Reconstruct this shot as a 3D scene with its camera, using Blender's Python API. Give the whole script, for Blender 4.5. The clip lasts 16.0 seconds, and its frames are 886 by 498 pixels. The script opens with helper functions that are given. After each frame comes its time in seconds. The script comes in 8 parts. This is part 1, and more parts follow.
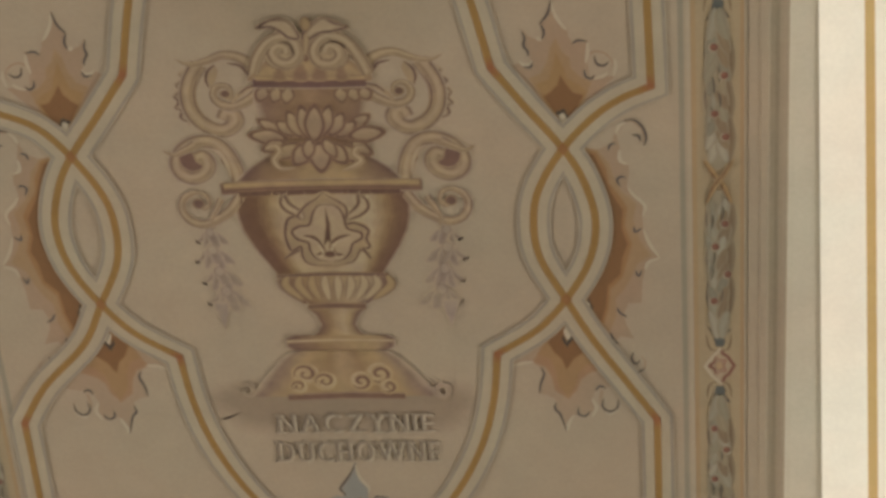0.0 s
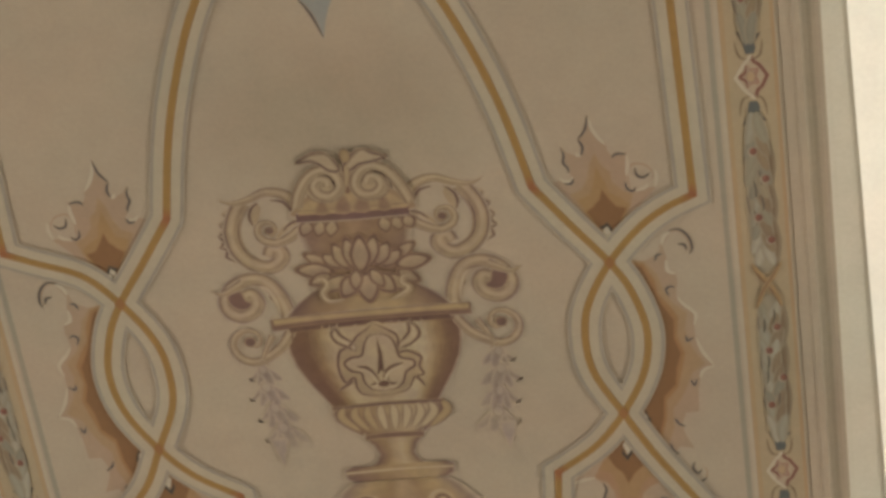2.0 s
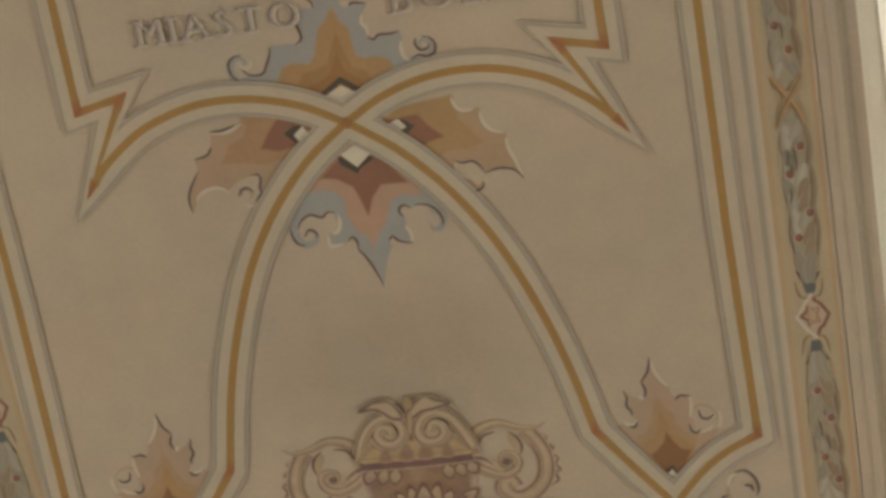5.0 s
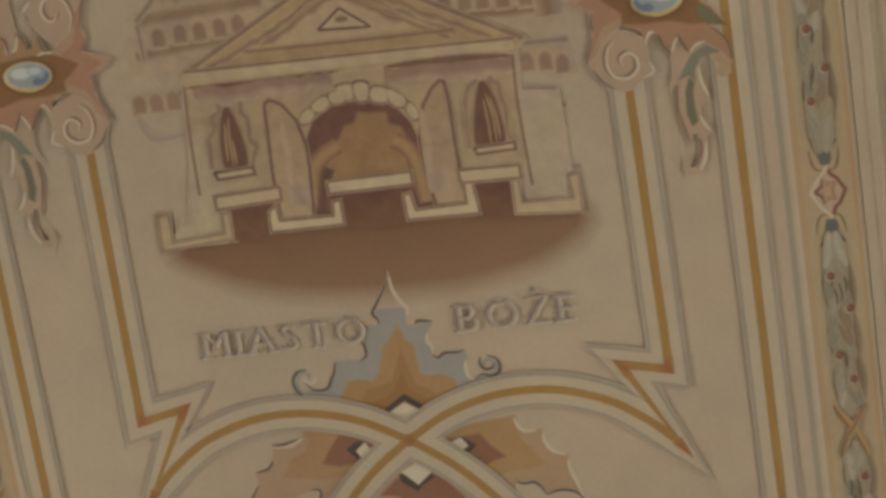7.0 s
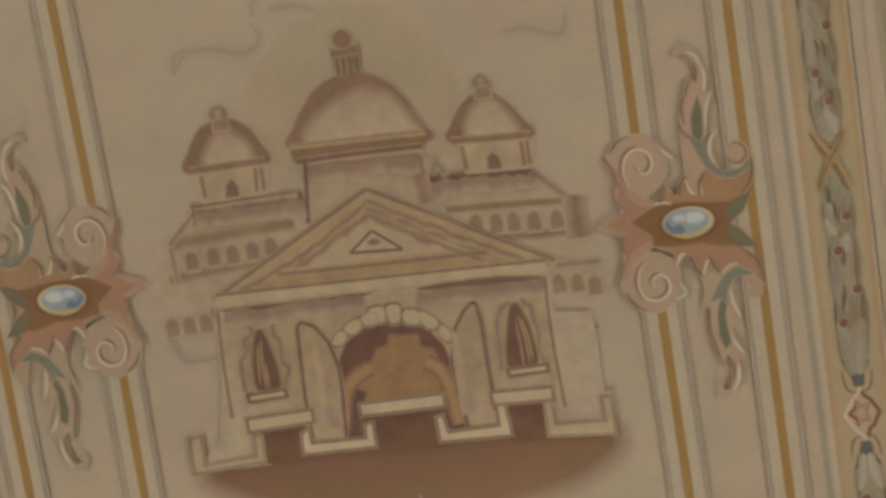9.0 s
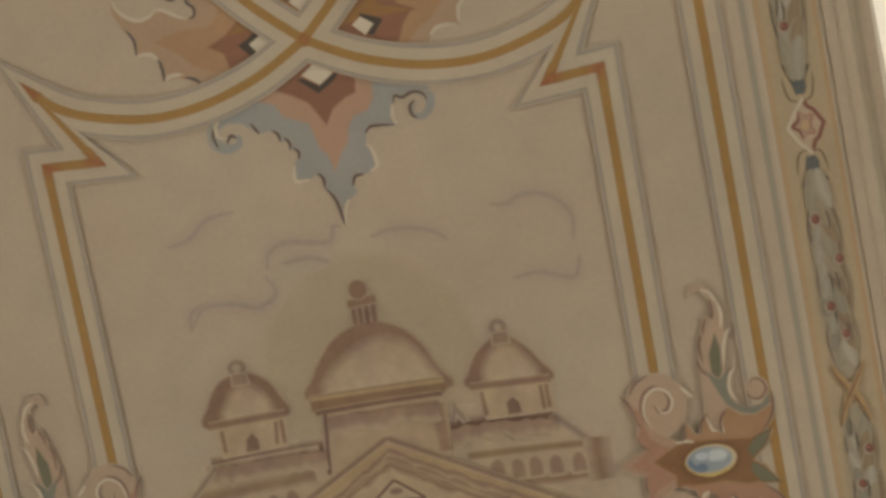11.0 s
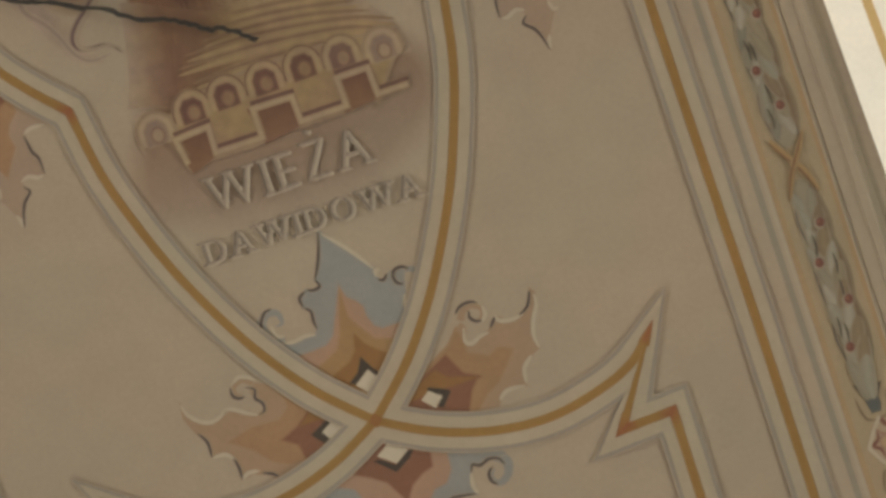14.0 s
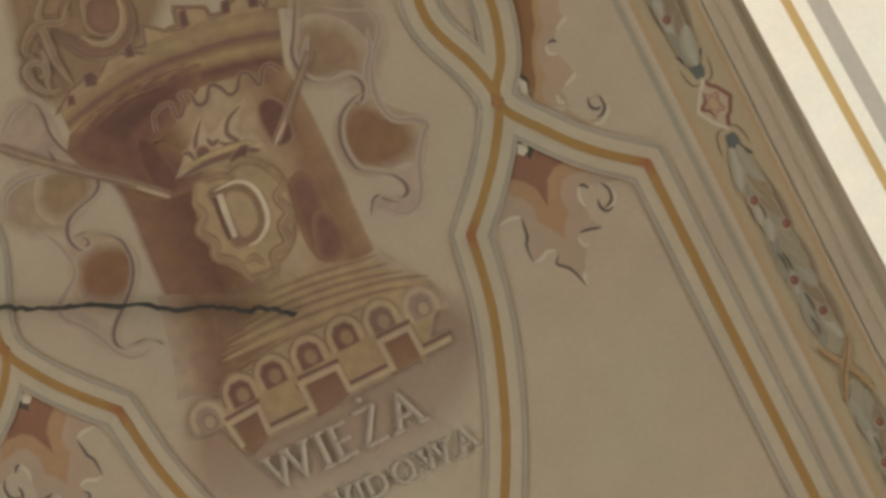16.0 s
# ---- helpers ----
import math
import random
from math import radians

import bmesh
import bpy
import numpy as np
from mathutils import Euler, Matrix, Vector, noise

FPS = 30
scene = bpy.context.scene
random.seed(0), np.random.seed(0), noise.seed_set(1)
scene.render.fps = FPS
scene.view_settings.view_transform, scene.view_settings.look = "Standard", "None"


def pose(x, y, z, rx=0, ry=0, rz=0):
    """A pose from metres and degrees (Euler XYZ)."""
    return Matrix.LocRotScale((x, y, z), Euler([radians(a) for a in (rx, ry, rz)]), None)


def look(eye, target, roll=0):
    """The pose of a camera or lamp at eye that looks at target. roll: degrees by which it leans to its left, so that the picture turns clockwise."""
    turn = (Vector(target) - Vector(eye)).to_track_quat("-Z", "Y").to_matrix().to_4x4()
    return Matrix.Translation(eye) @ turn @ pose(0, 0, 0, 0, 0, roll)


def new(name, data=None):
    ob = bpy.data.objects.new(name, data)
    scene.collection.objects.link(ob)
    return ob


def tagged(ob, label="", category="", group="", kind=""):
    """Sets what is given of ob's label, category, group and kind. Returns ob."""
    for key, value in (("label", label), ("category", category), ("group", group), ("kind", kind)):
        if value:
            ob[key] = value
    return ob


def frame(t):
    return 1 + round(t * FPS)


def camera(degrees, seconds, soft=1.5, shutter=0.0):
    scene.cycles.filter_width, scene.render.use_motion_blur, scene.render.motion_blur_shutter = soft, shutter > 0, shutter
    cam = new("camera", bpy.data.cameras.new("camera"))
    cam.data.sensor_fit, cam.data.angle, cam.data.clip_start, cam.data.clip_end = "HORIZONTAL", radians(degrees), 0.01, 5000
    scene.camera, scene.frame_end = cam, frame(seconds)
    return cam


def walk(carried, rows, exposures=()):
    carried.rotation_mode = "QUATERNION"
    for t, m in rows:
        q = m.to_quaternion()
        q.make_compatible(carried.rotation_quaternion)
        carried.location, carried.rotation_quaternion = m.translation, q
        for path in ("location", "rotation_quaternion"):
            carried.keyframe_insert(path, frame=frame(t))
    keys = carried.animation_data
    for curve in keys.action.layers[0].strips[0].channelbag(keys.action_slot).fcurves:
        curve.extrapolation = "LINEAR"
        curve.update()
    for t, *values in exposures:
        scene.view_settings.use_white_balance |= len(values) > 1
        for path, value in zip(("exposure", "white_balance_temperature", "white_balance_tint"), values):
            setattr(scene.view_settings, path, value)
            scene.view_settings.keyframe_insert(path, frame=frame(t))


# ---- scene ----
# The camera stands still on the church floor and tilts up along a painted ceiling band.
EYE = (0.0, 0.0, 1.6)
cam = camera(20.0, 16.0, soft=3.5)
PATH = [
    (0.0, 145.082, -4.226, 3.852),
    (0.5, 146.090, -4.060, 4.266),
    (1.0, 146.540, -3.905, 5.535),
    (1.5, 147.297, -3.507, 6.699),
    (2.0, 147.655, -3.034, 7.690),
    (2.5, 147.679, -2.906, 8.085),
    (3.0, 148.343, -3.118, 8.161),
    (3.2, 148.778, -3.204, 8.207),
    (5.3, 154.540, -3.990, 9.676),
    (5.5, 155.589, -4.271, 9.777),
    (6.0, 157.443, -4.801, 9.566),
    (6.5, 158.582, -5.344, 9.276),
    (7.0, 160.501, -5.624, 8.552),
    (7.5, 161.825, -5.876, 7.905),
    (8.0, 163.114, -6.133, 7.905),
    (8.5, 164.291, -6.273, 8.342),
    (9.0, 165.531, -6.306, 8.854),
    (9.2, 166.038, -6.330, 9.087),
    (11.3, 171.743, -6.359, 11.040),
    (11.5, 172.288, -6.445, 11.053),
    (12.0, 173.734, -6.583, 11.344),
    (12.5, 175.072, -6.702, 12.353),
    (13.0, 176.250, -6.862, 14.078),
    (13.5, 177.357, -7.203, 16.060),
    (14.0, 178.421, -7.306, 18.330),
    (14.5, 179.589, -7.576, 20.392),
    (15.0, -179.063, -7.989, 22.456),
    (15.5, -177.983, -8.287, 24.088),
    (16.0, -176.859, -8.498, 25.896),
]
walk(cam, [(t, pose(*EYE, a, b, c)) for t, a, b, c in PATH],
     [(0.0, -0.05, 6500, 10), (1.5, 0.04, 6500, 10), (3.0, 0.06, 6520, 10), (5.5, 0.0, 6520, 10), (7.0, 0.04, 6520, 10), (9.0, 0.16, 6500, 10),
      (9.4, 0.15, 6500, 10), (11.3, 0.03, 6480, 10), (13.0, -0.02, 6420, 10), (14.5, -0.03, 6380, 9), (16.0, 0.04, 6300, 8)])

# ---- light ----
world = bpy.data.worlds.new("sky")
scene.world = world
world.use_nodes = True
sky = world.node_tree.nodes.new("ShaderNodeTexSky")
sky.sky_type, sky.sun_disc = "NISHITA", False
sky.sun_elevation, sky.sun_rotation = radians(38), radians(100)
world.node_tree.links.new(sky.outputs[0], world.node_tree.nodes["Background"].inputs[0])
world.node_tree.nodes["Background"].inputs[1].default_value = 0.1
sun = new("sun", bpy.data.lights.new("sun", "SUN"))
sun.data.energy, sun.data.angle, sun.data.color = 2.0, radians(0.5), (1.0, 0.93, 0.82)
sun.matrix_world = look((30, 6, 24), (0, 0, 0))
LAMP = 270.0

# ---- plan: v runs across the band, q along it, in units of one panel's width ----
UNIT, V0, S0 = 1.5, -1.1585, -2.7467
TOP = 1.6 + 6.4983
STEP = 0.00007


def flat(v, q, depth=0.0):
    return Vector((v * UNIT + V0, -(q * UNIT + S0), TOP - depth))


# ---- materials ----
GAIN = (0.97, 1.10, 1.42)


def tone(r, g, b):
    """A pigment's base colour from its 0-255 shade."""
    out = []
    for c, k in zip((r, g, b), GAIN):
        c /= 255
        out.append(min(0.9, k * (c / 12.92 if c < 0.04045 else ((c + 0.055) / 1.055) ** 2.4)))
    return tuple(out)


PLASTER = tone(147, 127, 100)
CREAM, OCHRE, RUST, MAUVE = tone(149, 131, 103), tone(129, 96, 50), tone(124, 76, 46), tone(129, 115, 94)
TAN, BROWN, INK = tone(134, 103, 65), tone(110, 77, 46), tone(66, 56, 44)
LIGHT, PALE, SAND = tone(166, 149, 120), tone(152, 134, 107), tone(139, 114, 78)
SEPIA, UMBER, DARK, HAZE = tone(118, 92, 64), tone(102, 76, 58), tone(88, 63, 50), tone(136, 115, 90)


def mix(a, b, f):
    return tuple(x + (y - x) * f for x, y in zip(a, b))


def surface(name, colour=None, rough=0.85, grain=0.06, brush=0.0, bump=0.05, size=1.0):
    """A painted or plain surface with mottling at two scales; without a colour it takes the pigment laid on the mesh."""
    mat = bpy.data.materials.new(name)
    mat.use_nodes = True
    nt = mat.node_tree
    n, link = nt.nodes, nt.links
    bsdf = n["Principled BSDF"]
    bsdf.inputs["Roughness"].default_value = rough
    bsdf.inputs["Specular IOR Level"].default_value = 0.25
    geo = n.new("ShaderNodeNewGeometry")
    if colour is None:
        base = n.new("ShaderNodeAttribute")
        base.attribute_name = "pigment"
    else:
        base = n.new("ShaderNodeRGB")
        base.outputs[0].default_value = (*colour, 1)
    last = base.outputs[0]
    steps = [(0.9 * size, grain, 3.0), (9.0 * size, grain * 0.55, 5.0), (70.0 * size, grain * 0.5, 2.0)]
    if brush:
        steps += [(22.0, brush, 6.0), (5.0, brush * 0.7, 4.0)]
    for scale, amount, detail in steps:
        tex = n.new("ShaderNodeTexNoise")
        tex.inputs["Scale"].default_value, tex.inputs["Detail"].default_value = scale, detail
        link.new(geo.outputs["Position"], tex.inputs["Vector"])
        span = n.new("ShaderNodeMapRange")
        span.inputs["From Min"].default_value, span.inputs["From Max"].default_value = 0.3, 0.7
        span.inputs["To Min"].default_value, span.inputs["To Max"].default_value = 1 - amount, 1 + amount
        link.new(tex.outputs["Fac"], span.inputs["Value"])
        mul = n.new("ShaderNodeVectorMath")
        mul.operation = "SCALE"
        link.new(last, mul.inputs[0])
        link.new(span.outputs[0], mul.inputs["Scale"])
        last = mul.outputs[0]
    tint = n.new("ShaderNodeTexNoise")
    tint.inputs["Scale"].default_value, tint.inputs["Detail"].default_value = 2.6 * size, 4.0
    link.new(geo.outputs["Position"], tint.inputs["Vector"])
    ramp = n.new("ShaderNodeValToRGB")
    ramp.color_ramp.elements[0].position, ramp.color_ramp.elements[1].position = 0.36, 0.64
    ramp.color_ramp.elements[0].color, ramp.color_ramp.elements[1].color = (1.0, 0.975, 0.95, 1), (0.965, 0.985, 0.97, 1)
    if brush:
        tint.inputs["Scale"].default_value, tint.inputs["Detail"].default_value = 11.0, 6.0
        ramp.color_ramp.elements[0].color, ramp.color_ramp.elements[1].color = (0.98, 0.945, 0.975, 1), (1.01, 1.005, 0.945, 1)
    link.new(tint.outputs["Fac"], ramp.inputs["Fac"])
    veil = n.new("ShaderNodeVectorMath")
    veil.operation = "MULTIPLY"
    link.new(last, veil.inputs[0])
    link.new(ramp.outputs["Color"], veil.inputs[1])
    link.new(veil.outputs[0], bsdf.inputs["Base Color"])
    relief = n.new("ShaderNodeTexNoise")
    relief.inputs["Scale"].default_value, relief.inputs["Detail"].default_value = 45.0 * size, 6.0
    link.new(geo.outputs["Position"], relief.inputs["Vector"])
    bmp = n.new("ShaderNodeBump")
    bmp.inputs["Strength"].default_value, bmp.inputs["Distance"].default_value = bump, 0.01
    link.new(relief.outputs["Fac"], bmp.inputs["Height"])
    link.new(bmp.outputs[0], bsdf.inputs["Normal"])
    return mat


FRESCO = surface("fresco_paint")
SEPIA_WASH = surface("sepia_fresco_paint", brush=0.085)
LIME = surface("beige_limewash", PLASTER)
# moulding tints: light on the hollow and shade in the groove, put into the colour
LIT_HOLLOW = surface("lit_hollow_limewash", tone(180, 165, 136))
SHADED_GROOVE = surface("shaded_groove_limewash", tone(138, 121, 94))
WALLS = surface("white_limewash", (0.82, 0.79, 0.70), grain=0.03)
FIELD = surface("cool_white_limewash", (0.86, 0.84, 0.79), grain=0.05)
STONE = surface("stone_floor", (0.36, 0.32, 0.27), rough=0.5, grain=0.12, bump=0.15)
WIRE = surface("black_wire", (0.03, 0.028, 0.026), rough=0.6)
OAK = surface("dark_oak", (0.16, 0.09, 0.05), rough=0.5, grain=0.15)


# ---- mesh helpers ----
def part(name, bm, material, parent=None, label=""):
    mesh = bpy.data.meshes.new(name)
    bm.to_mesh(mesh)
    bm.free()
    mesh.materials.append(material)
    ob = new(name, mesh)
    if parent:
        ob.parent = parent
        mesh.transform(Matrix.Translation(-parent.location))
    return tagged(ob, label)


def box(bm, x0, y0, z0, x1, y1, z1):
    m = Matrix.Translation(((x0 + x1) / 2, (y0 + y1) / 2, (z0 + z1) / 2)) @ Matrix.Diagonal((x1 - x0, y1 - y0, z1 - z0, 1))
    bmesh.ops.create_cube(bm, size=1, matrix=m)


def thing(name, v, q, label, category, group="", kind=""):
    ob = new(name)
    ob.empty_display_size = 0.1
    ob.location = flat(v, q)
    return tagged(ob, label, category, group, kind)


def smooth(pts, n=6, closed=False):
    """A Catmull-Rom curve through the control points."""
    p = [Vector((a, b)) for a, b in pts]
    if len(p) < 3:
        return p
    out = []
    count = len(p) if closed else len(p) - 1
    for i in range(count):
        if closed:
            a, b, c, d = (p[(i + k) % len(p)] for k in (-1, 0, 1, 2))
        else:
            a, b, c, d = p[max(i - 1, 0)], p[i], p[i + 1], p[min(i + 2, len(p) - 1)]
        for k in range(n):
            t = k / n
            out.append(0.5 * (2 * b + (c - a) * t + (2 * a - 5 * b + 4 * c - d) * t * t + (3 * b - a - 3 * c + d) * t ** 3))
    if not closed:
        out.append(p[-1])
    return out


def sides(pts, closed=False):
    """Mitred normals along a line."""
    out = []
    for i, p in enumerate(pts):
        a = pts[i - 1] if i or closed else None
        b = pts[(i + 1) % len(pts)] if i + 1 < len(pts) or closed else None
        d1 = (p - a).normalized() if a is not None and (p - a).length > 1e-9 else None
        d2 = (b - p).normalized() if b is not None and (b - p).length > 1e-9 else None
        d1, d2 = d1 or d2 or Vector((0, 1)), d2 or d1 or Vector((0, 1))
        n1, n2 = Vector((-d1.y, d1.x)), Vector((-d2.y, d2.x))
        m = n1 + n2
        m = m.normalized() if m.length > 1e-6 else n1
        out.append(m / max(0.44, m.dot(n1)))
    return out


def rail(line, nor, away):
    """A line set off to one side, which never runs backwards."""
    out = [line[0] + nor[0] * away[0]]
    for i in range(1, len(line)):
        p = line[i] + nor[i] * away[i]
        out.append(p if (p - out[-1]).dot(line[i] - line[i - 1]) > 0 else out[-1].copy())
    return out


def spiral(c, r0, r1, turns, start=0.0, n=14):
    """Points of a volute from radius r0 to r1; start in degrees."""
    k = max(4, int(abs(turns) * n))
    return [(c[0] + (r0 + (r1 - r0) * i / k) * math.cos(radians(start) + 2 * math.pi * turns * i / k),
             c[1] + (r0 + (r1 - r0) * i / k) * math.sin(radians(start) + 2 * math.pi * turns * i / k)) for i in range(k + 1)]


class Sheet:
    """Paint laid on the ceiling in thin coats, in order; mirror repeats it on the other side of the band's middle line."""
    coat = 0
    turns = 0

    def __init__(self, mirror=None, flip=None, coat=None, shift=0.0):
        Sheet.coat = Sheet.coat if coat is None else coat
        Sheet.turns += 1
        self.shift = shift
        self.turn = Sheet.turns
        self.verts, self.faces, self.shades, self.mirror, self.flip = [], [], [], mirror, flip

    def place(self, p, coat):
        v, q = p
        coat += 0.14 * (self.turn % 7)
        if self.mirror is not None:
            v = 2 * self.mirror - v
        if self.flip is not None:
            q = self.flip - q
        return flat(v, q + self.shift, STEP * (2 + coat))

    def strips(self, lines, colours, coat=None):
        """Bands between neighbouring lines of equal length; colours: one a line, or one a point."""
        if coat is None:
            Sheet.coat += 1
            coat = Sheet.coat
        base, n = len(self.verts), len(lines[0])
        for line, colour in zip(lines, colours):
            for i, p in enumerate(line):
                self.verts.append(self.place(p, coat))
                self.shades.append(colour[i] if isinstance(colour[0], tuple) else colour)
        for k in range(len(lines) - 1):
            for i in range(n - 1):
                a = base + k * n + i
                self.faces.append((a, a + 1, a + n + 1, a + n))

    def stroke(self, pts, width, colour, on=None, curve=True, taper=0.0, soft=0.35, closed=False):
        """A brush stroke; on: the ground into which its edges fade; taper: 1 thins both ends to nothing, 2 the far end alone."""
        line = smooth(pts, 6, closed) if curve else [Vector(p) for p in pts]
        if closed:
            line = line + [line[0]]
        nor = sides(line)
        n = len(line)
        half = []
        for i in range(n):
            f = i / (n - 1)
            k = 1.0
            if taper == 1:
                k = max(0.06, math.sin(math.pi * min(1, max(0, f))) ** 0.6)
            elif taper == 2:
                k = max(0.08, (1 - f) ** 0.7)
            half.append(width / 2 * k)
        if on is None:
            cuts, cols = (-1, 1), (colour, colour)
        else:
            cuts, cols = (-1 - soft, -1 + soft, 1 - soft, 1 + soft), (on, colour, colour, on)
        rails = [rail(line, nor, [h * c for h in half]) for c in cuts]
        self.strips(rails, cols)

    def fill(self, pts, colour, on=None, feather=0.0, curve=False, shade=None):
        """A filled outline with a soft rim of the given width; shade: a second colour towards its lower end."""
        Sheet.coat += 1
        coat = Sheet.coat
        line = smooth(pts, 5, True) if curve else [Vector(p) for p in pts]
        area = sum(a.x * b.y - b.x * a.y for a, b in zip(line, line[1:] + line[:1]))
        if area < 0:
            line.reverse()
        base = len(self.verts)
        lo, hi = min(p.y for p in line), max(p.y for p in line)
        cols = [mix(colour, shade, (hi - p.y) / (hi - lo)) if shade else colour for p in line]
        from mathutils.geometry import tessellate_polygon
        for p, c in zip(line, cols):
            self.verts.append(self.place(p, coat))
            self.shades.append(c)
        for tri in tessellate_polygon([[Vector((p.x, p.y, 0)) for p in line]]):
            self.faces.append(tuple(base + i for i in tri))
        if feather:
            nor = sides(line, True)
            outer = [p - m * feather for p, m in zip(line, nor)]
            self.strips([line + line[:1], outer + outer[:1]], (cols + cols[:1], on or PLASTER), coat)

    def ellipse(self, c, a, b, colour, on=None, feather=0.0, turn=0.0, n=20):
        ca, sa = math.cos(radians(turn)), math.sin(radians(turn))
        pts = []
        for i in range(n):
            x, y = a * math.cos(2 * math.pi * i / n), b * math.sin(2 * math.pi * i / n)
            pts.append((c[0] + x * ca - y * sa, c[1] + x * sa + y * ca))
        self.fill(pts, colour, on, feather)

    def done(self, name, parent=None, label=""):
        sepia = parent is not None and parent.name.endswith("_picture") and not name.endswith(("wash", "halo", "cloud"))
        mesh = bpy.data.meshes.new(name)
        off = Vector()
        up = parent
        while up:
            off, up = off + up.location, up.parent
        mesh.from_pydata([p - off for p in self.verts], [], self.faces)
        att = mesh.attributes.new("pigment", "FLOAT_COLOR", "POINT")
        att.data.foreach_set("color", [x for c in self.shades for x in (*c, 1.0)])
        for poly in mesh.polygons:
            if poly.normal.z > 0:
                poly.flip()
        mesh.materials.append(SEPIA_WASH if sepia else FRESCO)
        mesh.update()
        ob = new(name, mesh)
        if parent:
            ob.parent = parent
        return tagged(ob, label)


# ---- structure ----
X0, X1, Y0, Y1, T = -7.0, 6.0, -9.0, 14.0, 0.4
LEFT, RIGHT = -0.985, 1.12


def slab(name, x0, y0, z0, x1, y1, z1, mat, label, kind="structure"):
    bm = bmesh.new()
    box(bm, x0, y0, z0, x1, y1, z1)
    return tagged(part(name, bm, mat), label, name.split("_")[0], kind=kind)


slab("floor", X0 - T, Y0 - T, -0.3, X1 + T, Y1 + T, 0.0, STONE, "worn pale stone floor of the church")
band = slab("ceiling", flat(-1.02, 0).x, Y0, TOP, flat(1.1, 0).x, Y1, TOP + 0.3, LIME, "beige limewashed flat ceiling band with painted ornament")


DROP = 0.015


def white_ceiling(name, inner, outer):
    """A plain white ceiling field that stands a little below the painted band; its edge runs slightly askew."""
    bm = bmesh.new()
    low = TOP - DROP
    ring = [(inner(Y0), Y0), (inner(Y1), Y1), (outer, Y1), (outer, Y0)]
    bot = [bm.verts.new((x, y, low)) for x, y in ring]
    top = [bm.verts.new((x, y, TOP + 0.3)) for x, y in ring]
    bm.faces.new(bot)
    bm.faces.new(top[::-1])
    for i in range(4):
        bm.faces.new((bot[i], top[i], top[(i + 1) % 4], bot[(i + 1) % 4]))
    bmesh.ops.recalc_face_normals(bm, faces=bm.faces)
    return tagged(part(name, bm, FIELD), "smooth white limewashed ceiling beside the painted band", "ceiling", kind="structure")


def skew(y):
    q = -(y + S0) / UNIT
    return flat(1.010 - 0.0235 * q, 0).x * (TOP - DROP - 1.6) / (TOP - 1.6)


white_ceiling("ceiling_white", skew, X1)
white_ceiling("ceiling_white_far", lambda y: flat(-1.0, 0).x, X0)


def wall_with_windows(name, x, side):
    """A long wall with four tall openings."""
    bm = bmesh.new()
    xa, xb = sorted((x, x + side * T))
    ys = [-6.0, -0.5, 5.0, 10.5]
    half, sill, head = 0.9, 2.6, 6.6
    box(bm, xa, Y0, 0, xb, Y1, sill)
    box(bm, xa, Y0, head, xb, Y1, TOP + 0.3)
    edges = [Y0] + [e for y in ys for e in (y - half, y + half)] + [Y1]
    for a, b in zip(edges[::2], edges[1::2]):
        box(bm, xa, a, sill, xb, b, head)
    tagged(part(name, bm, WALLS), "white limewashed church wall with tall windows", "wall", kind="structure")
    for k, y in enumerate(ys):
        win = new("window_%s_%d" % (name[5:], k + 1))
        win.location = (x + side * T / 2, y, sill)
        tagged(win, "tall plain church window with dark wooden bars", "window", kind="structure")
        bm = bmesh.new()
        xc = x + side * T / 2
        for a, b, c, d in ((y - half, sill, y - half + 0.08, head), (y + half - 0.08, sill, y + half, head),
                           (y - half + 0.08, sill, y + half - 0.08, sill + 0.08), (y - half + 0.08, head - 0.08, y + half - 0.08, head),
                           (y - 0.03, sill + 0.08, y + 0.03, head - 0.08), (y - half + 0.08, 4.6, y - 0.03, 4.66), (y + 0.03, 4.6, y + half - 0.08, 4.66)):
            box(bm, xc - 0.04, a, b, xc + 0.04, c, d)
        part("window_frame", bm, OAK, win)
        lamp = new("window_light", bpy.data.lights.new("window_light", "AREA"))
        lamp.data.shape, lamp.data.size, lamp.data.size_y = "RECTANGLE", 2 * half - 0.2, head - sill - 0.2
        lamp.data.energy, lamp.data.color = LAMP * (1.0 if side > 0 else 0.8), (1.0, 0.95, 0.87)
        lamp.matrix_world = look((x + side * (T + 0.1), y, (sill + head) / 2), (x - side * 4, y, (sill + head) / 2))


wall_with_windows("wall_east", X1, 1)
wall_with_windows("wall_west", X0, -1)
slab("wall_north", X0 - T, Y1, 0, X1 + T, Y1 + T, TOP + 0.3, WALLS, "plain white limewashed end wall")
slab("wall_south", X0 - T, Y0 - T, 0, X1 + T, Y0, TOP + 0.3, WALLS, "plain white limewashed end wall")


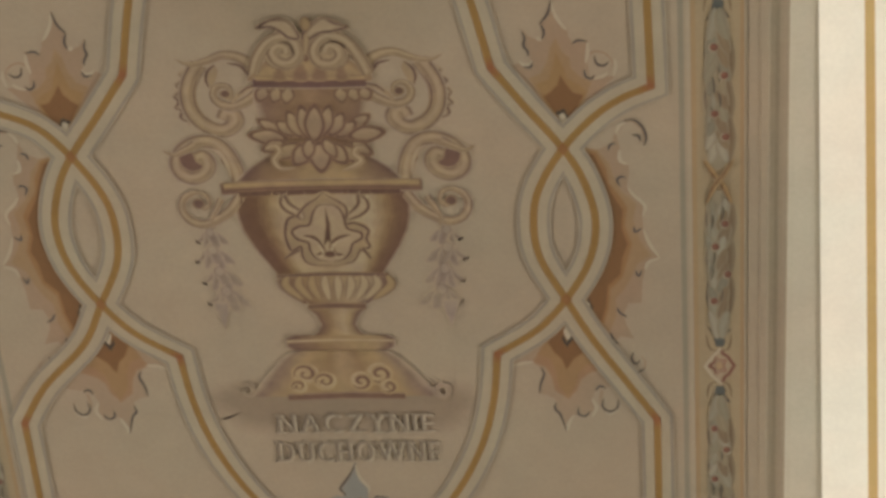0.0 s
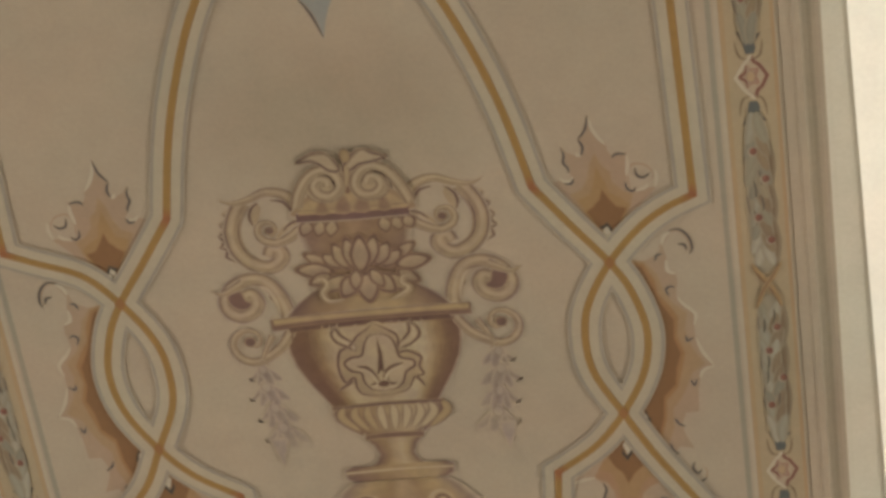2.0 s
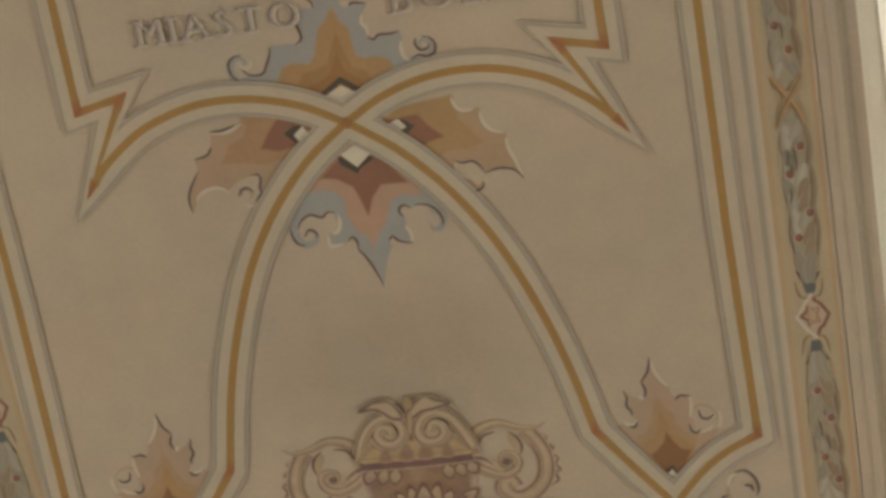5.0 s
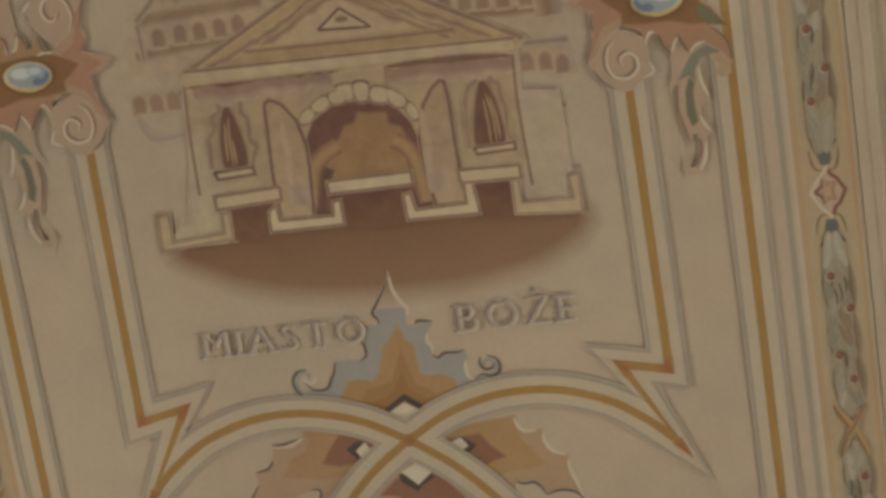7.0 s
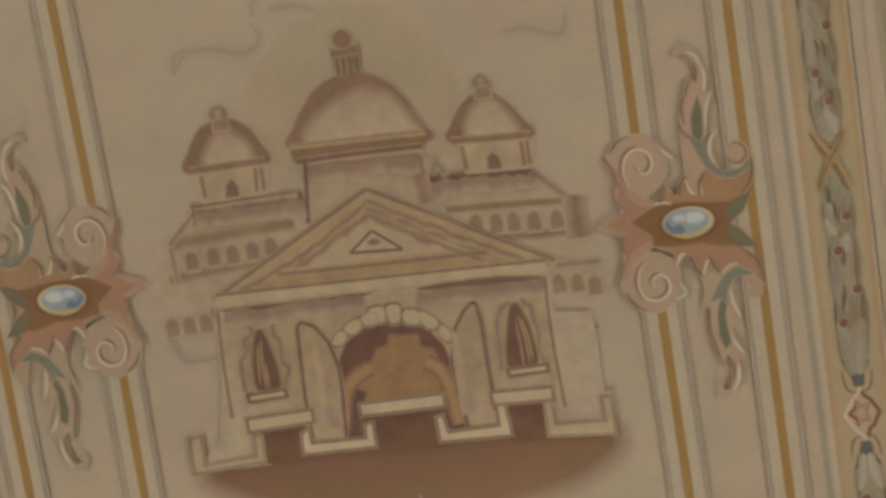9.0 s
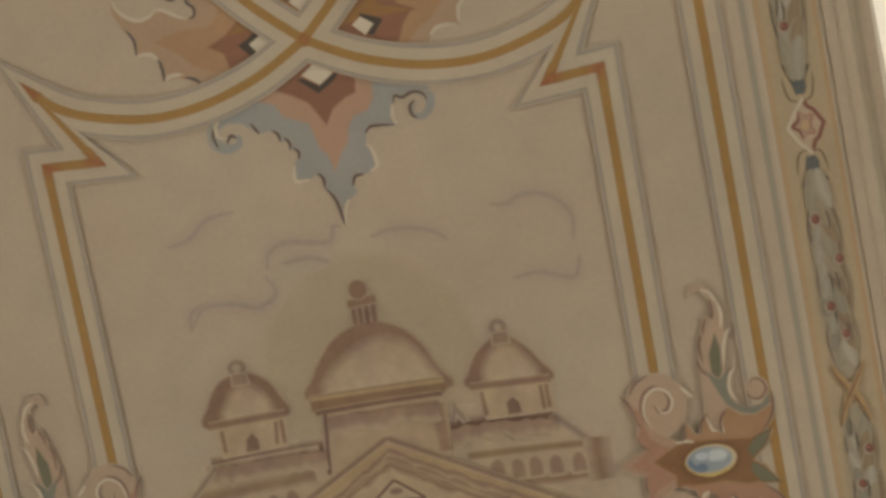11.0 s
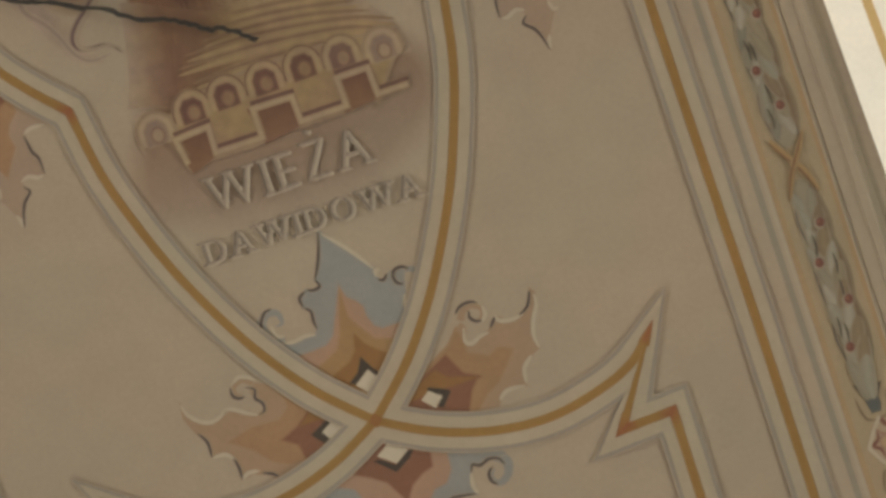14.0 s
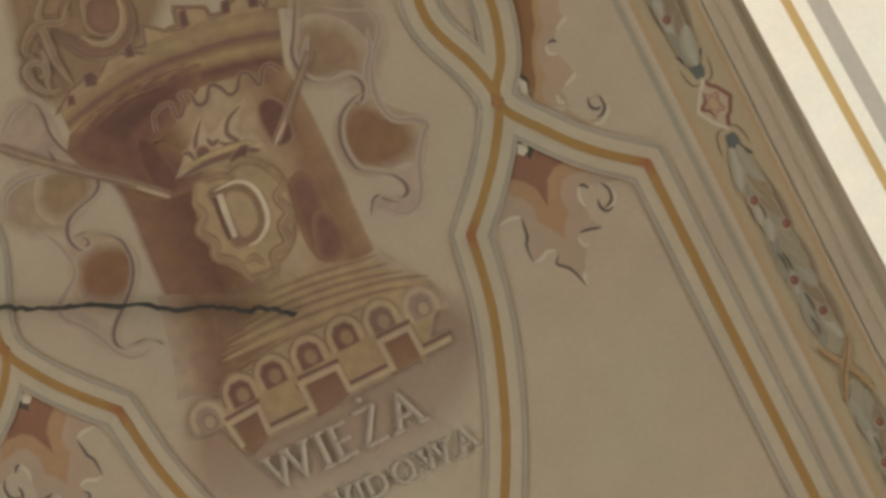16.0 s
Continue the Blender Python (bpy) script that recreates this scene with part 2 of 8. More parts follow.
def moulding(name, mirror):
    """The run moulding along the band's edge: a fillet, a groove and a hollow that falls to the white field; groove
    shade and hollow light are coloured in.
    """
    prof = [(0.889, 0.0), (0.889, 0.006), (0.910, 0.007), (0.914, 0.012), (0.927, 0.012), (0.931, 0.004), (0.942, 0.0005), (0.950, 0.004),
            (0.958, 0.010), (0.968, 0.013), (0.980, 0.013), (1.0, 0.010), (1.03, 0.006), (1.055, 0.003), (1.085, 0.001), (1.085, -0.02)]
    bm = bmesh.new()
    rows = []
    for y in (Y0, Y1):
        rows.append([bm.verts.new((flat(-v if mirror else v, 0).x, y, TOP - d)) for v, d in prof])
    for i in range(len(prof) - 1):
        bm.faces.new((rows[0][i], rows[0][i + 1], rows[1][i + 1], rows[1][i]))
    bmesh.ops.recalc_face_normals(bm, faces=bm.faces)
    ob = part(name, bm, LIME)
    ob.data.materials.append(LIT_HOLLOW)
    ob.data.materials.append(SHADED_GROOVE)
    # hollow faces take the lightened tint, groove faces the darkened one, as painted light and shade
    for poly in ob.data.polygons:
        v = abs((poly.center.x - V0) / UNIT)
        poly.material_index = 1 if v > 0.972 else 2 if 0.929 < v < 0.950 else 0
    return tagged(ob, "beige plaster run moulding along the painted ceiling band", "moulding", kind="structure")


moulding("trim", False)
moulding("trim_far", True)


# ---- strapwork: ochre bands edged with cream and grey ----
def strap(name, parent, mirror, pts, lane):
    """A strap of three coats: grey edges, cream ground, ochre line; lane keeps crossing straps apart."""
    line = [Vector(p) for p in pts]
    nor = sides(line)
    whole = parent
    corners = [0] + [i for i in range(1, len(line) - 1) if (line[i] - line[i - 1]).angle(line[i + 1] - line[i]) > 0.9] + [len(line) - 1]
    for k, (piece, half, col) in enumerate(((name, 0.0340, MAUVE), ("cream_ground", 0.0278, CREAM), ("ochre_line", 0.0078, OCHRE))):
        s = Sheet(mirror)
        cuts = (-0.0365, -0.0325, 0.0325, 0.0365) if k == 0 else (-half, half)
        cols = (PLASTER, col, col, PLASTER) if k == 0 else (col, col)
        for i, (p, q) in enumerate(zip(corners, corners[1:])):
            s.strips([rail(line[p:q + 1], nor[p:q + 1], [c] * (q + 1 - p)) for c in cuts], cols, 60 + 12 * k + 2 * lane + 0.3 * (i % 4))
        made = s.done(piece, whole)
        whole = made if k == 0 else whole
    for a, p, b in zip(line, line[1:], line[2:]):
        if (p - a).angle(b - p) > 0.35:
            s = Sheet(mirror)
            u, w = (a - p).normalized() * 0.03, (b - p).normalized() * 0.03
            m, h = sides([a, p, b])[1], 0.0079
            n1, n2 = sides([a, p])[0], sides([p, b])[0]
            s.strips([[p + u + n1 * h, p + m * h], [p + u - n1 * h, p - m * h]], ((OCHRE, RUST), (OCHRE, RUST)), 98 + 2 * lane)
            s.strips([[p + m * h, p + w + n2 * h], [p - m * h, p + w - n2 * h]], ((RUST, OCHRE), (RUST, OCHRE)), 98.6 + 2 * lane)
            s.done("red_corner", whole)


def arc(*pts):
    """A smooth run, to be joined to others at corners."""
    return smooth(pts, 7)


def chain(*runs):
    out = []
    for r in runs:
        r = [Vector(p) for p in r]
        if out and (out[-1] - r[0]).length < 0.004:
            end = r[0]
            bend = (out[-2] - end).angle(r[1] - end)
            room = min(0.05, 0.038 / math.tan(bend / 2) + 0.012)
            while len(out) > 2 and (out[-1] - end).length < room:
                out.pop()
            while len(r) > 2 and (r[1] - end).length < room:
                r.pop(1)
        out += r
    return out


EYE_IN = [(0.375, -0.730), (0.443, -0.828), (0.512, -0.925), (0.551, -1.003), (0.573, -1.103), (0.557, -1.205), (0.504, -1.305), (0.440, -1.384), (0.349, -1.448)]
EYE_OUT = [(0.694, -0.780), (0.635, -0.807), (0.577, -0.850), (0.512, -0.925), (0.460, -1.019), (0.444, -1.100), (0.453, -1.195), (0.504, -1.305), (0.558, -1.413), (0.628, -1.529), (0.691, -1.632)]
EYE_TOP_IN = [(0.350, 2.330), (0.403, 2.384), (0.454, 2.446), (0.494, 2.518), (0.484, 2.591), (0.446, 2.700), (0.460, 2.80), (0.494, 2.90), (0.43, 3.0), (0.35, 3.07)]
EYE_TOP_OUT = [(0.680, 2.305), (0.607, 2.366), (0.546, 2.436), (0.494, 2.518), (0.535, 2.589), (0.560, 2.690), (0.54, 2.80), (0.494, 2.90), (0.56, 3.0), (0.68, 3.10)]

def wide(pts, by):
    """The outer strap stands a little farther out on one side."""
    return [(v + by if v > 0.6 else v, q) for v, q in pts]


for mirror, by in ((None, 0.0), (0.0, 0.036)):
    lower = thing("strapwork", 0.35 if mirror is None else -0.35, -1.0, "ochre painted interlaced strap with cream and grey edges, round the urn", "painted ornament", "interlaced straps")
    strap("inner_strap", lower, mirror, chain(arc((0.002, 0.0), (0.092, -0.072), (0.176, -0.171), (0.246, -0.291), (0.302, -0.434), (0.342, -0.572), (0.375, -0.730)),
                   arc(*EYE_IN), arc((0.349, -1.448), (0.334, -1.578), (0.297, -1.715), (0.224, -1.860), (0.1, -2.015), (0.0, -2.09))), (0 if mirror is None else 1))
    strap("outer_strap", lower, mirror, chain(wide(((0.682, 0.82), (0.684, -0.3), (0.694, -0.780)), by), arc(*wide(EYE_OUT, by)), wide(((0.691, -1.632), (0.69, -2.6)), by)), (0 if mirror is None else 1) + 2)
    middle = thing("strapwork", 0.5 if mirror is None else -0.5, 0.8, "ochre painted strap frame with cream and grey edges, round the temple", "painted ornament", "interlaced straps")
    strap("lower_strap", middle, mirror, chain(arc((0.0, 0.0), (0.082, 0.047), (0.178, 0.074), (0.281, 0.074), (0.380, 0.043), (0.448, -0.002), (0.494, -0.044), (0.519, -0.078)),
                   ((0.519, -0.078), (0.416, 0.110), (0.505, 0.090), (0.498, 0.66))), (0 if mirror is None else 1) + 2)
    strap("upper_strap", middle, mirror, chain(arc((0.0, 1.644), (0.092, 1.595), (0.195, 1.564), (0.298, 1.557), (0.398, 1.578), (0.464, 1.608), (0.505, 1.650)),
                   ((0.505, 1.650), (0.406, 1.498), (0.500, 1.504), (0.495, 0.93))), (0 if mirror is None else 1) + 2)
    upper = thing("strapwork", 0.4 if mirror is None else -0.4, 2.3, "ochre painted interlaced strap with cream and grey edges, round the tower", "painted ornament", "interlaced straps")
    strap("inner_strap", upper, mirror, chain(arc((0.0, 1.644), (0.088, 1.728), (0.168, 1.834), (0.242, 1.967), (0.290, 2.081), (0.328, 2.200), (0.350, 2.330)), arc(*EYE_TOP_IN)), (0 if mirror is None else 1))
    strap("outer_strap", upper, mirror, chain(wide(((0.682, 0.82), (0.684, 1.6), (0.680, 2.305)), by), arc(*wide(EYE_TOP_OUT, by))), (0 if mirror is None else 1) + 2)
    for whole, spots in ((lower, ((0.512, -0.925), (0.504, -1.305))), (upper, ((0.494, 2.518),)), (middle, ((0.001, 0.0), (0.001, 1.644)) if mirror is None else ())):
        for v, q in spots:
            s = Sheet(mirror)
            lean = 0.0165 if abs(v) > 0.1 else 0.014
            s.strips([[(v - 0.0125, q), (v, q + lean)], [(v, q - lean), (v + 0.0125, q)]], (mix(OCHRE, RUST, 0.55), mix(OCHRE, RUST, 0.55)), 110)
            s.done("red_crossing", whole)


# ---- lines along the band's edge and on the white field ----
for side in (1, -1):
    ob = thing("border_stripe", 0.83 * side, 0.5, "painted grey, cream and orange border stripes along the band", "painted stripe", "border stripes")
    for k, (name, a, b, col) in enumerate((("grey_line", 0.749, 0.760, tone(127, 114, 91)), ("cream_line", 0.766, 0.772, PALE), ("orange_line", 0.774, 0.784, tone(142, 115, 80)),
                            ("tan_ground", 0.784, 0.872, tone(141, 120, 88)), ("orange_line", 0.872, 0.880, tone(142, 113, 78)), ("cream_line", 0.880, 0.8865, PALE))):
        s = Sheet(coat=k)
        s.strips([[(side * a, -2.6), (side * a, 4.5)], [(side * b, -2.6), (side * b, 4.5)]], (col, col))
        s.done(name, ob)

white = thing("white_stripe", 1.1, 0.5, "ochre and grey painted stripes on the white ceiling field", "painted stripe", "stripes on the white field")
for name, a, b, col in (("ochre_line", 0.082, 0.101, tone(196, 160, 100)), ("grey_line", 0.124, 0.156, tone(184, 169, 146))):
    s = Sheet(coat=0)
    ends = []
    for q in (-2.6, 4.5):
        k = DROP / (TOP - 1.6)
        ends.append([((1.010 - 0.0235 * q + d) - (V0 / UNIT + 1.010 - 0.0235 * q + d) * k, q) for d in (a - 0.012 * q * (0.9 if a < 0.1 else 1), b - 0.012 * q)])
    s.strips([[ends[0][0], ends[1][0]], [ends[0][1], ends[1][1]]], (col, col))
    for i, p in enumerate(s.verts):
        s.verts[i] = p - Vector((0, 0, DROP))
    s.done(name, white)


# ---- painted leaves ----
PINKISH, CORAL, STEEL = tone(139, 113, 86), tone(138, 103, 76), tone(124, 117, 102)


def rim(s, light, dark, width=0.0056, on=None):
    """The painted relief of a leaf: light strokes on one side, dark ones on the other."""
    for pts in light:
        s.stroke(pts, width * 1.1, mix(LIGHT, PLASTER, 0.35), on or PLASTER, curve=True, taper=1, soft=0.5)
    for pts in dark:
        s.stroke(pts, width, tone(76, 64, 54), on or PLASTER, curve=True, taper=1, soft=0.45)


def leaf(name, whole, outline, colour, zones, light, dark, bands=(), shift=0.0, mirror=None, label=""):
    """A shaded leaf: its outline, bands of other colours within it, curled tips and a painted rim."""
    s = Sheet(mirror, None, 0, shift)
    for pts, wide in bands:
        s.stroke(pts, wide, colour, PLASTER, taper=2, soft=0.25)
    s.fill(outline, colour, PLASTER, 0.003)
    under = colour
    for pts, shade in zones:
        s.fill(pts, shade, None if shade in (INK, LIGHT) else under, 0.0 if shade in (INK, LIGHT) else 0.005)
        under = shade
    rim(s, light, dark)
    return s.done(name, whole, label)


EARTHY, CLAY, FLESH = tone(120, 86, 48), tone(112, 76, 54), tone(141, 109, 82)


def rosette_low(shift, label):
    """Four leaves round the crossing above the urn."""
    whole = thing("leaf_rosette", 0.0, shift, label, "painted ornament", "leaf rosettes")
    leaf("top_leaf", whole, [(0.012, 0.339), (0.015, 0.305), (0.024, 0.282), (0.036, 0.263), (0.036, 0.251), (0.029, 0.238), (0.035, 0.227), (0.047, 0.229), (0.051, 0.236), (0.080, 0.233), (0.067, 0.213), (0.066, 0.194), (0.072, 0.183), (0.070, 0.167), (0.079, 0.160), (0.091, 0.168), (0.110, 0.167), (0.130, 0.170), (0.134, 0.150), (0.129, 0.136), (0.132, 0.118), (0.141, 0.108), (0.165, 0.111), (0.202, 0.106), (0.238, 0.101), (0.202, 0.079), (-0.003, 0.020), (-0.123, 0.082), (-0.205, 0.100), (-0.190, 0.107), (-0.170, 0.119), (-0.154, 0.116), (-0.137, 0.121), (-0.129, 0.129), (-0.128, 0.141), (-0.117, 0.155), (-0.116, 0.170), (-0.100, 0.171), (-0.083, 0.171), (-0.068, 0.168), (-0.054, 0.177), (-0.054, 0.193), (-0.060, 0.205), (-0.070, 0.216), (-0.052, 0.231), (-0.038, 0.238), (-0.025, 0.234), (-0.019, 0.240), (-0.028, 0.259), (-0.016, 0.282), (-0.000, 0.308)], STEEL,
         (([(0.014, 0.229), (0.021, 0.203), (0.036, 0.185), (0.037, 0.155), (0.040, 0.130), (0.059, 0.121), (0.077, 0.124), (0.103, 0.113), (0.107, 0.089), (0.086, 0.061), (-0.003, 0.020), (-0.123, 0.082), (-0.109, 0.105), (-0.097, 0.125), (-0.075, 0.130), (-0.049, 0.123), (-0.033, 0.141), (-0.024, 0.169), (-0.017, 0.191), (-0.001, 0.206)], TAN),
          ([(0.013, 0.179), (0.019, 0.140), (0.030, 0.107), (0.054, 0.097), (0.064, 0.075), (0.041, 0.054), (-0.002, 0.026), (-0.048, 0.059), (-0.072, 0.089), (-0.061, 0.108), (-0.039, 0.110), (-0.012, 0.120)], mix(TAN, EARTHY, 0.55)),
          ([(0.007, 0.136), (0.014, 0.102), (0.041, 0.082), (0.047, 0.058), (-0.002, 0.026), (-0.048, 0.059), (-0.052, 0.080), (-0.029, 0.088), (-0.010, 0.101)], EARTHY),
          ([(0.005, 0.094), (0.042, 0.064), (0.036, 0.053), (0.004, 0.080), (-0.034, 0.055), (-0.041, 0.063)], INK), ([(0.003, 0.076), (0.036, 0.054), (-0.003, 0.023), (-0.033, 0.056)], LIGHT)),
         ([(0.012, 0.339), (0.015, 0.305), (0.025, 0.280), (0.037, 0.262), (0.033, 0.246)], [(0.067, 0.212), (0.065, 0.194), (0.072, 0.183), (0.071, 0.168)], [(0.132, 0.150), (0.129, 0.135), (0.132, 0.116), (0.141, 0.108)], [(-0.156, 0.149), (-0.160, 0.136), (-0.173, 0.135), (-0.179, 0.146)]),
         ([(0.013, 0.335), (-0.001, 0.305), (-0.017, 0.280), (-0.029, 0.260), (-0.021, 0.247), (-0.020, 0.236)], [(0.048, 0.230), (0.054, 0.236), (0.080, 0.232)], [(0.070, 0.166), (0.081, 0.159), (0.093, 0.167), (0.115, 0.166), (0.130, 0.169)], [(-0.070, 0.216), (-0.058, 0.207), (-0.053, 0.190), (-0.054, 0.177), (-0.067, 0.168)], [(-0.181, 0.106), (-0.196, 0.121), (-0.200, 0.143), (-0.190, 0.158), (-0.170, 0.162)], [(-0.177, 0.136), (-0.167, 0.122), (-0.151, 0.117), (-0.136, 0.121), (-0.129, 0.134), (-0.119, 0.153), (-0.116, 0.171)], [(0.160, 0.152), (0.156, 0.140), (0.164, 0.127), (0.178, 0.128), (0.183, 0.138)], [(0.169, 0.154), (0.185, 0.148), (0.193, 0.134), (0.189, 0.118), (0.174, 0.112), (0.158, 0.117), (0.143, 0.108)]),
         (([(-0.162, 0.106), (-0.186, 0.107), (-0.197, 0.125), (-0.194, 0.147), (-0.180, 0.157), (-0.168, 0.149), (-0.173, 0.139)], 0.020), ([(0.143, 0.107), (0.164, 0.109), (0.185, 0.117), (0.188, 0.135), (0.175, 0.146), (0.163, 0.140), (0.168, 0.132)], 0.018)), shift)
    leaf("bottom_leaf", whole, [(-0.008, -0.038), (-0.094, -0.111), (-0.125, -0.157), (-0.150, -0.207), (-0.147, -0.228), (-0.127, -0.194), (-0.107, -0.183), (-0.084, -0.191), (-0.069, -0.182), (-0.058, -0.186), (-0.054, -0.207), (-0.060, -0.227), (-0.073, -0.228), (-0.076, -0.254), (-0.049, -0.252), (-0.039, -0.240), (-0.030, -0.245), (-0.024, -0.262), (-0.023, -0.274), (-0.013, -0.289), (-0.002, -0.316), (0.010, -0.355), (0.018, -0.322), (0.028, -0.292), (0.039, -0.272), (0.038, -0.252), (0.050, -0.252), (0.062, -0.265), (0.082, -0.269), (0.080, -0.244), (0.074, -0.231), (0.075, -0.214), (0.068, -0.198), (0.076, -0.186), (0.091, -0.193), (0.110, -0.189), (0.134, -0.200), (0.147, -0.216), (0.166, -0.206), (0.124, -0.128), (0.051, -0.046)], STEEL,
         (([(-0.008, -0.038), (-0.094, -0.111), (-0.102, -0.134), (-0.073, -0.130), (-0.044, -0.140), (-0.031, -0.162), (-0.033, -0.188), (-0.024, -0.213), (-0.016, -0.231), (-0.001, -0.240), (0.004, -0.267), (0.019, -0.238), (0.037, -0.216), (0.045, -0.190), (0.058, -0.168), (0.080, -0.161), (0.112, -0.168), (0.113, -0.127), (0.051, -0.046)], FLESH),
          ([(-0.025, -0.072), (-0.065, -0.108), (-0.039, -0.113), (-0.009, -0.134), (-0.001, -0.160), (0.007, -0.195), (0.020, -0.160), (0.042, -0.135), (0.090, -0.137), (0.045, -0.075)], CLAY),
          ([(-0.030, -0.069), (-0.028, -0.086), (0.002, -0.109), (0.011, -0.097), (0.038, -0.082), (0.030, -0.073), (0.004, -0.096), (-0.023, -0.069)], INK), ([(-0.024, -0.065), (0.008, -0.048), (0.033, -0.071), (0.004, -0.095)], LIGHT)),
         ([(-0.051, -0.189), (-0.051, -0.211), (-0.060, -0.227), (-0.071, -0.228)], [(0.073, -0.231), (0.082, -0.246), (0.082, -0.267)], [(-0.079, -0.232), (-0.076, -0.255), (-0.051, -0.253)]),
         ([(-0.149, -0.206), (-0.147, -0.227), (-0.139, -0.242), (-0.124, -0.248)], [(-0.135, -0.212), (-0.125, -0.194), (-0.105, -0.183), (-0.084, -0.191), (-0.070, -0.182), (-0.056, -0.185)], [(-0.042, -0.250), (-0.033, -0.241), (-0.025, -0.251), (-0.025, -0.269)], [(-0.027, -0.266), (-0.013, -0.288), (-0.001, -0.316), (0.011, -0.356)], [(0.037, -0.259), (0.045, -0.250), (0.059, -0.262), (0.082, -0.269)], [(0.074, -0.212), (0.067, -0.197), (0.077, -0.186), (0.091, -0.194)], [(0.098, -0.188), (0.122, -0.191), (0.141, -0.207), (0.148, -0.228), (0.145, -0.238)], [(-0.125, -0.229), (-0.113, -0.215), (-0.101, -0.222), (-0.099, -0.234)]),
         (([(-0.144, -0.201), (-0.141, -0.231), (-0.124, -0.246), (-0.104, -0.239), (-0.103, -0.222), (-0.114, -0.220)], 0.022), ([(0.129, -0.197), (0.149, -0.216), (0.145, -0.240), (0.128, -0.245), (0.120, -0.230)], 0.020)), shift)
    leaf("side_leaf", whole, [(0.027, 0.004), (0.204, 0.027), (0.210, 0.005), (0.223, -0.006), (0.238, -0.007), (0.253, -0.005), (0.256, -0.022), (0.260, -0.042), (0.272, -0.054), (0.294, -0.062), (0.295, -0.080), (0.300, -0.104), (0.311, -0.130), (0.316, -0.162), (0.302, -0.143), (0.281, -0.135), (0.260, -0.135), (0.245, -0.140), (0.239, -0.127), (0.225, -0.113), (0.203, -0.113), (0.190, -0.105), (0.186, -0.121), (0.195, -0.138), (0.210, -0.152), (0.210, -0.164), (0.184, -0.161), (0.130, -0.093)], mix(TAN, PINKISH, 0.6),
         (([(0.027, 0.004), (0.204, 0.024), (0.209, -0.023), (0.230, -0.047), (0.248, -0.074), (0.219, -0.084), (0.182, -0.082), (0.151, -0.096), (0.130, -0.093)], TAN),
          ([(0.035, -0.009), (0.134, -0.005), (0.153, -0.032), (0.174, -0.053), (0.149, -0.060), (0.128, -0.071), (0.104, -0.054)], CLAY),
          ([(0.098, -0.004), (0.128, -0.024), (0.103, -0.046), (0.090, -0.040), (0.110, -0.025), (0.092, -0.009)], INK), ([(0.078, -0.015), (0.098, -0.006), (0.111, -0.025), (0.087, -0.037)], LIGHT)),
         ([(0.204, 0.024), (0.210, 0.005), (0.223, -0.006), (0.244, -0.006)], [(0.254, -0.011), (0.256, -0.030), (0.267, -0.050), (0.293, -0.063)], [(0.295, -0.071), (0.296, -0.092), (0.306, -0.123), (0.315, -0.157)], [(0.189, -0.115), (0.195, -0.134), (0.213, -0.148)]),
         ([(0.316, -0.162), (0.303, -0.142), (0.281, -0.134), (0.261, -0.135), (0.244, -0.141)], [(0.244, -0.139), (0.237, -0.124), (0.224, -0.112), (0.203, -0.113), (0.189, -0.105)], [(0.205, -0.167), (0.219, -0.175), (0.235, -0.169), (0.238, -0.156)]),
         (([(0.201, -0.139), (0.215, -0.160), (0.229, -0.167), (0.236, -0.155)], 0.012),), shift, label="pink and brown shaded leaf")
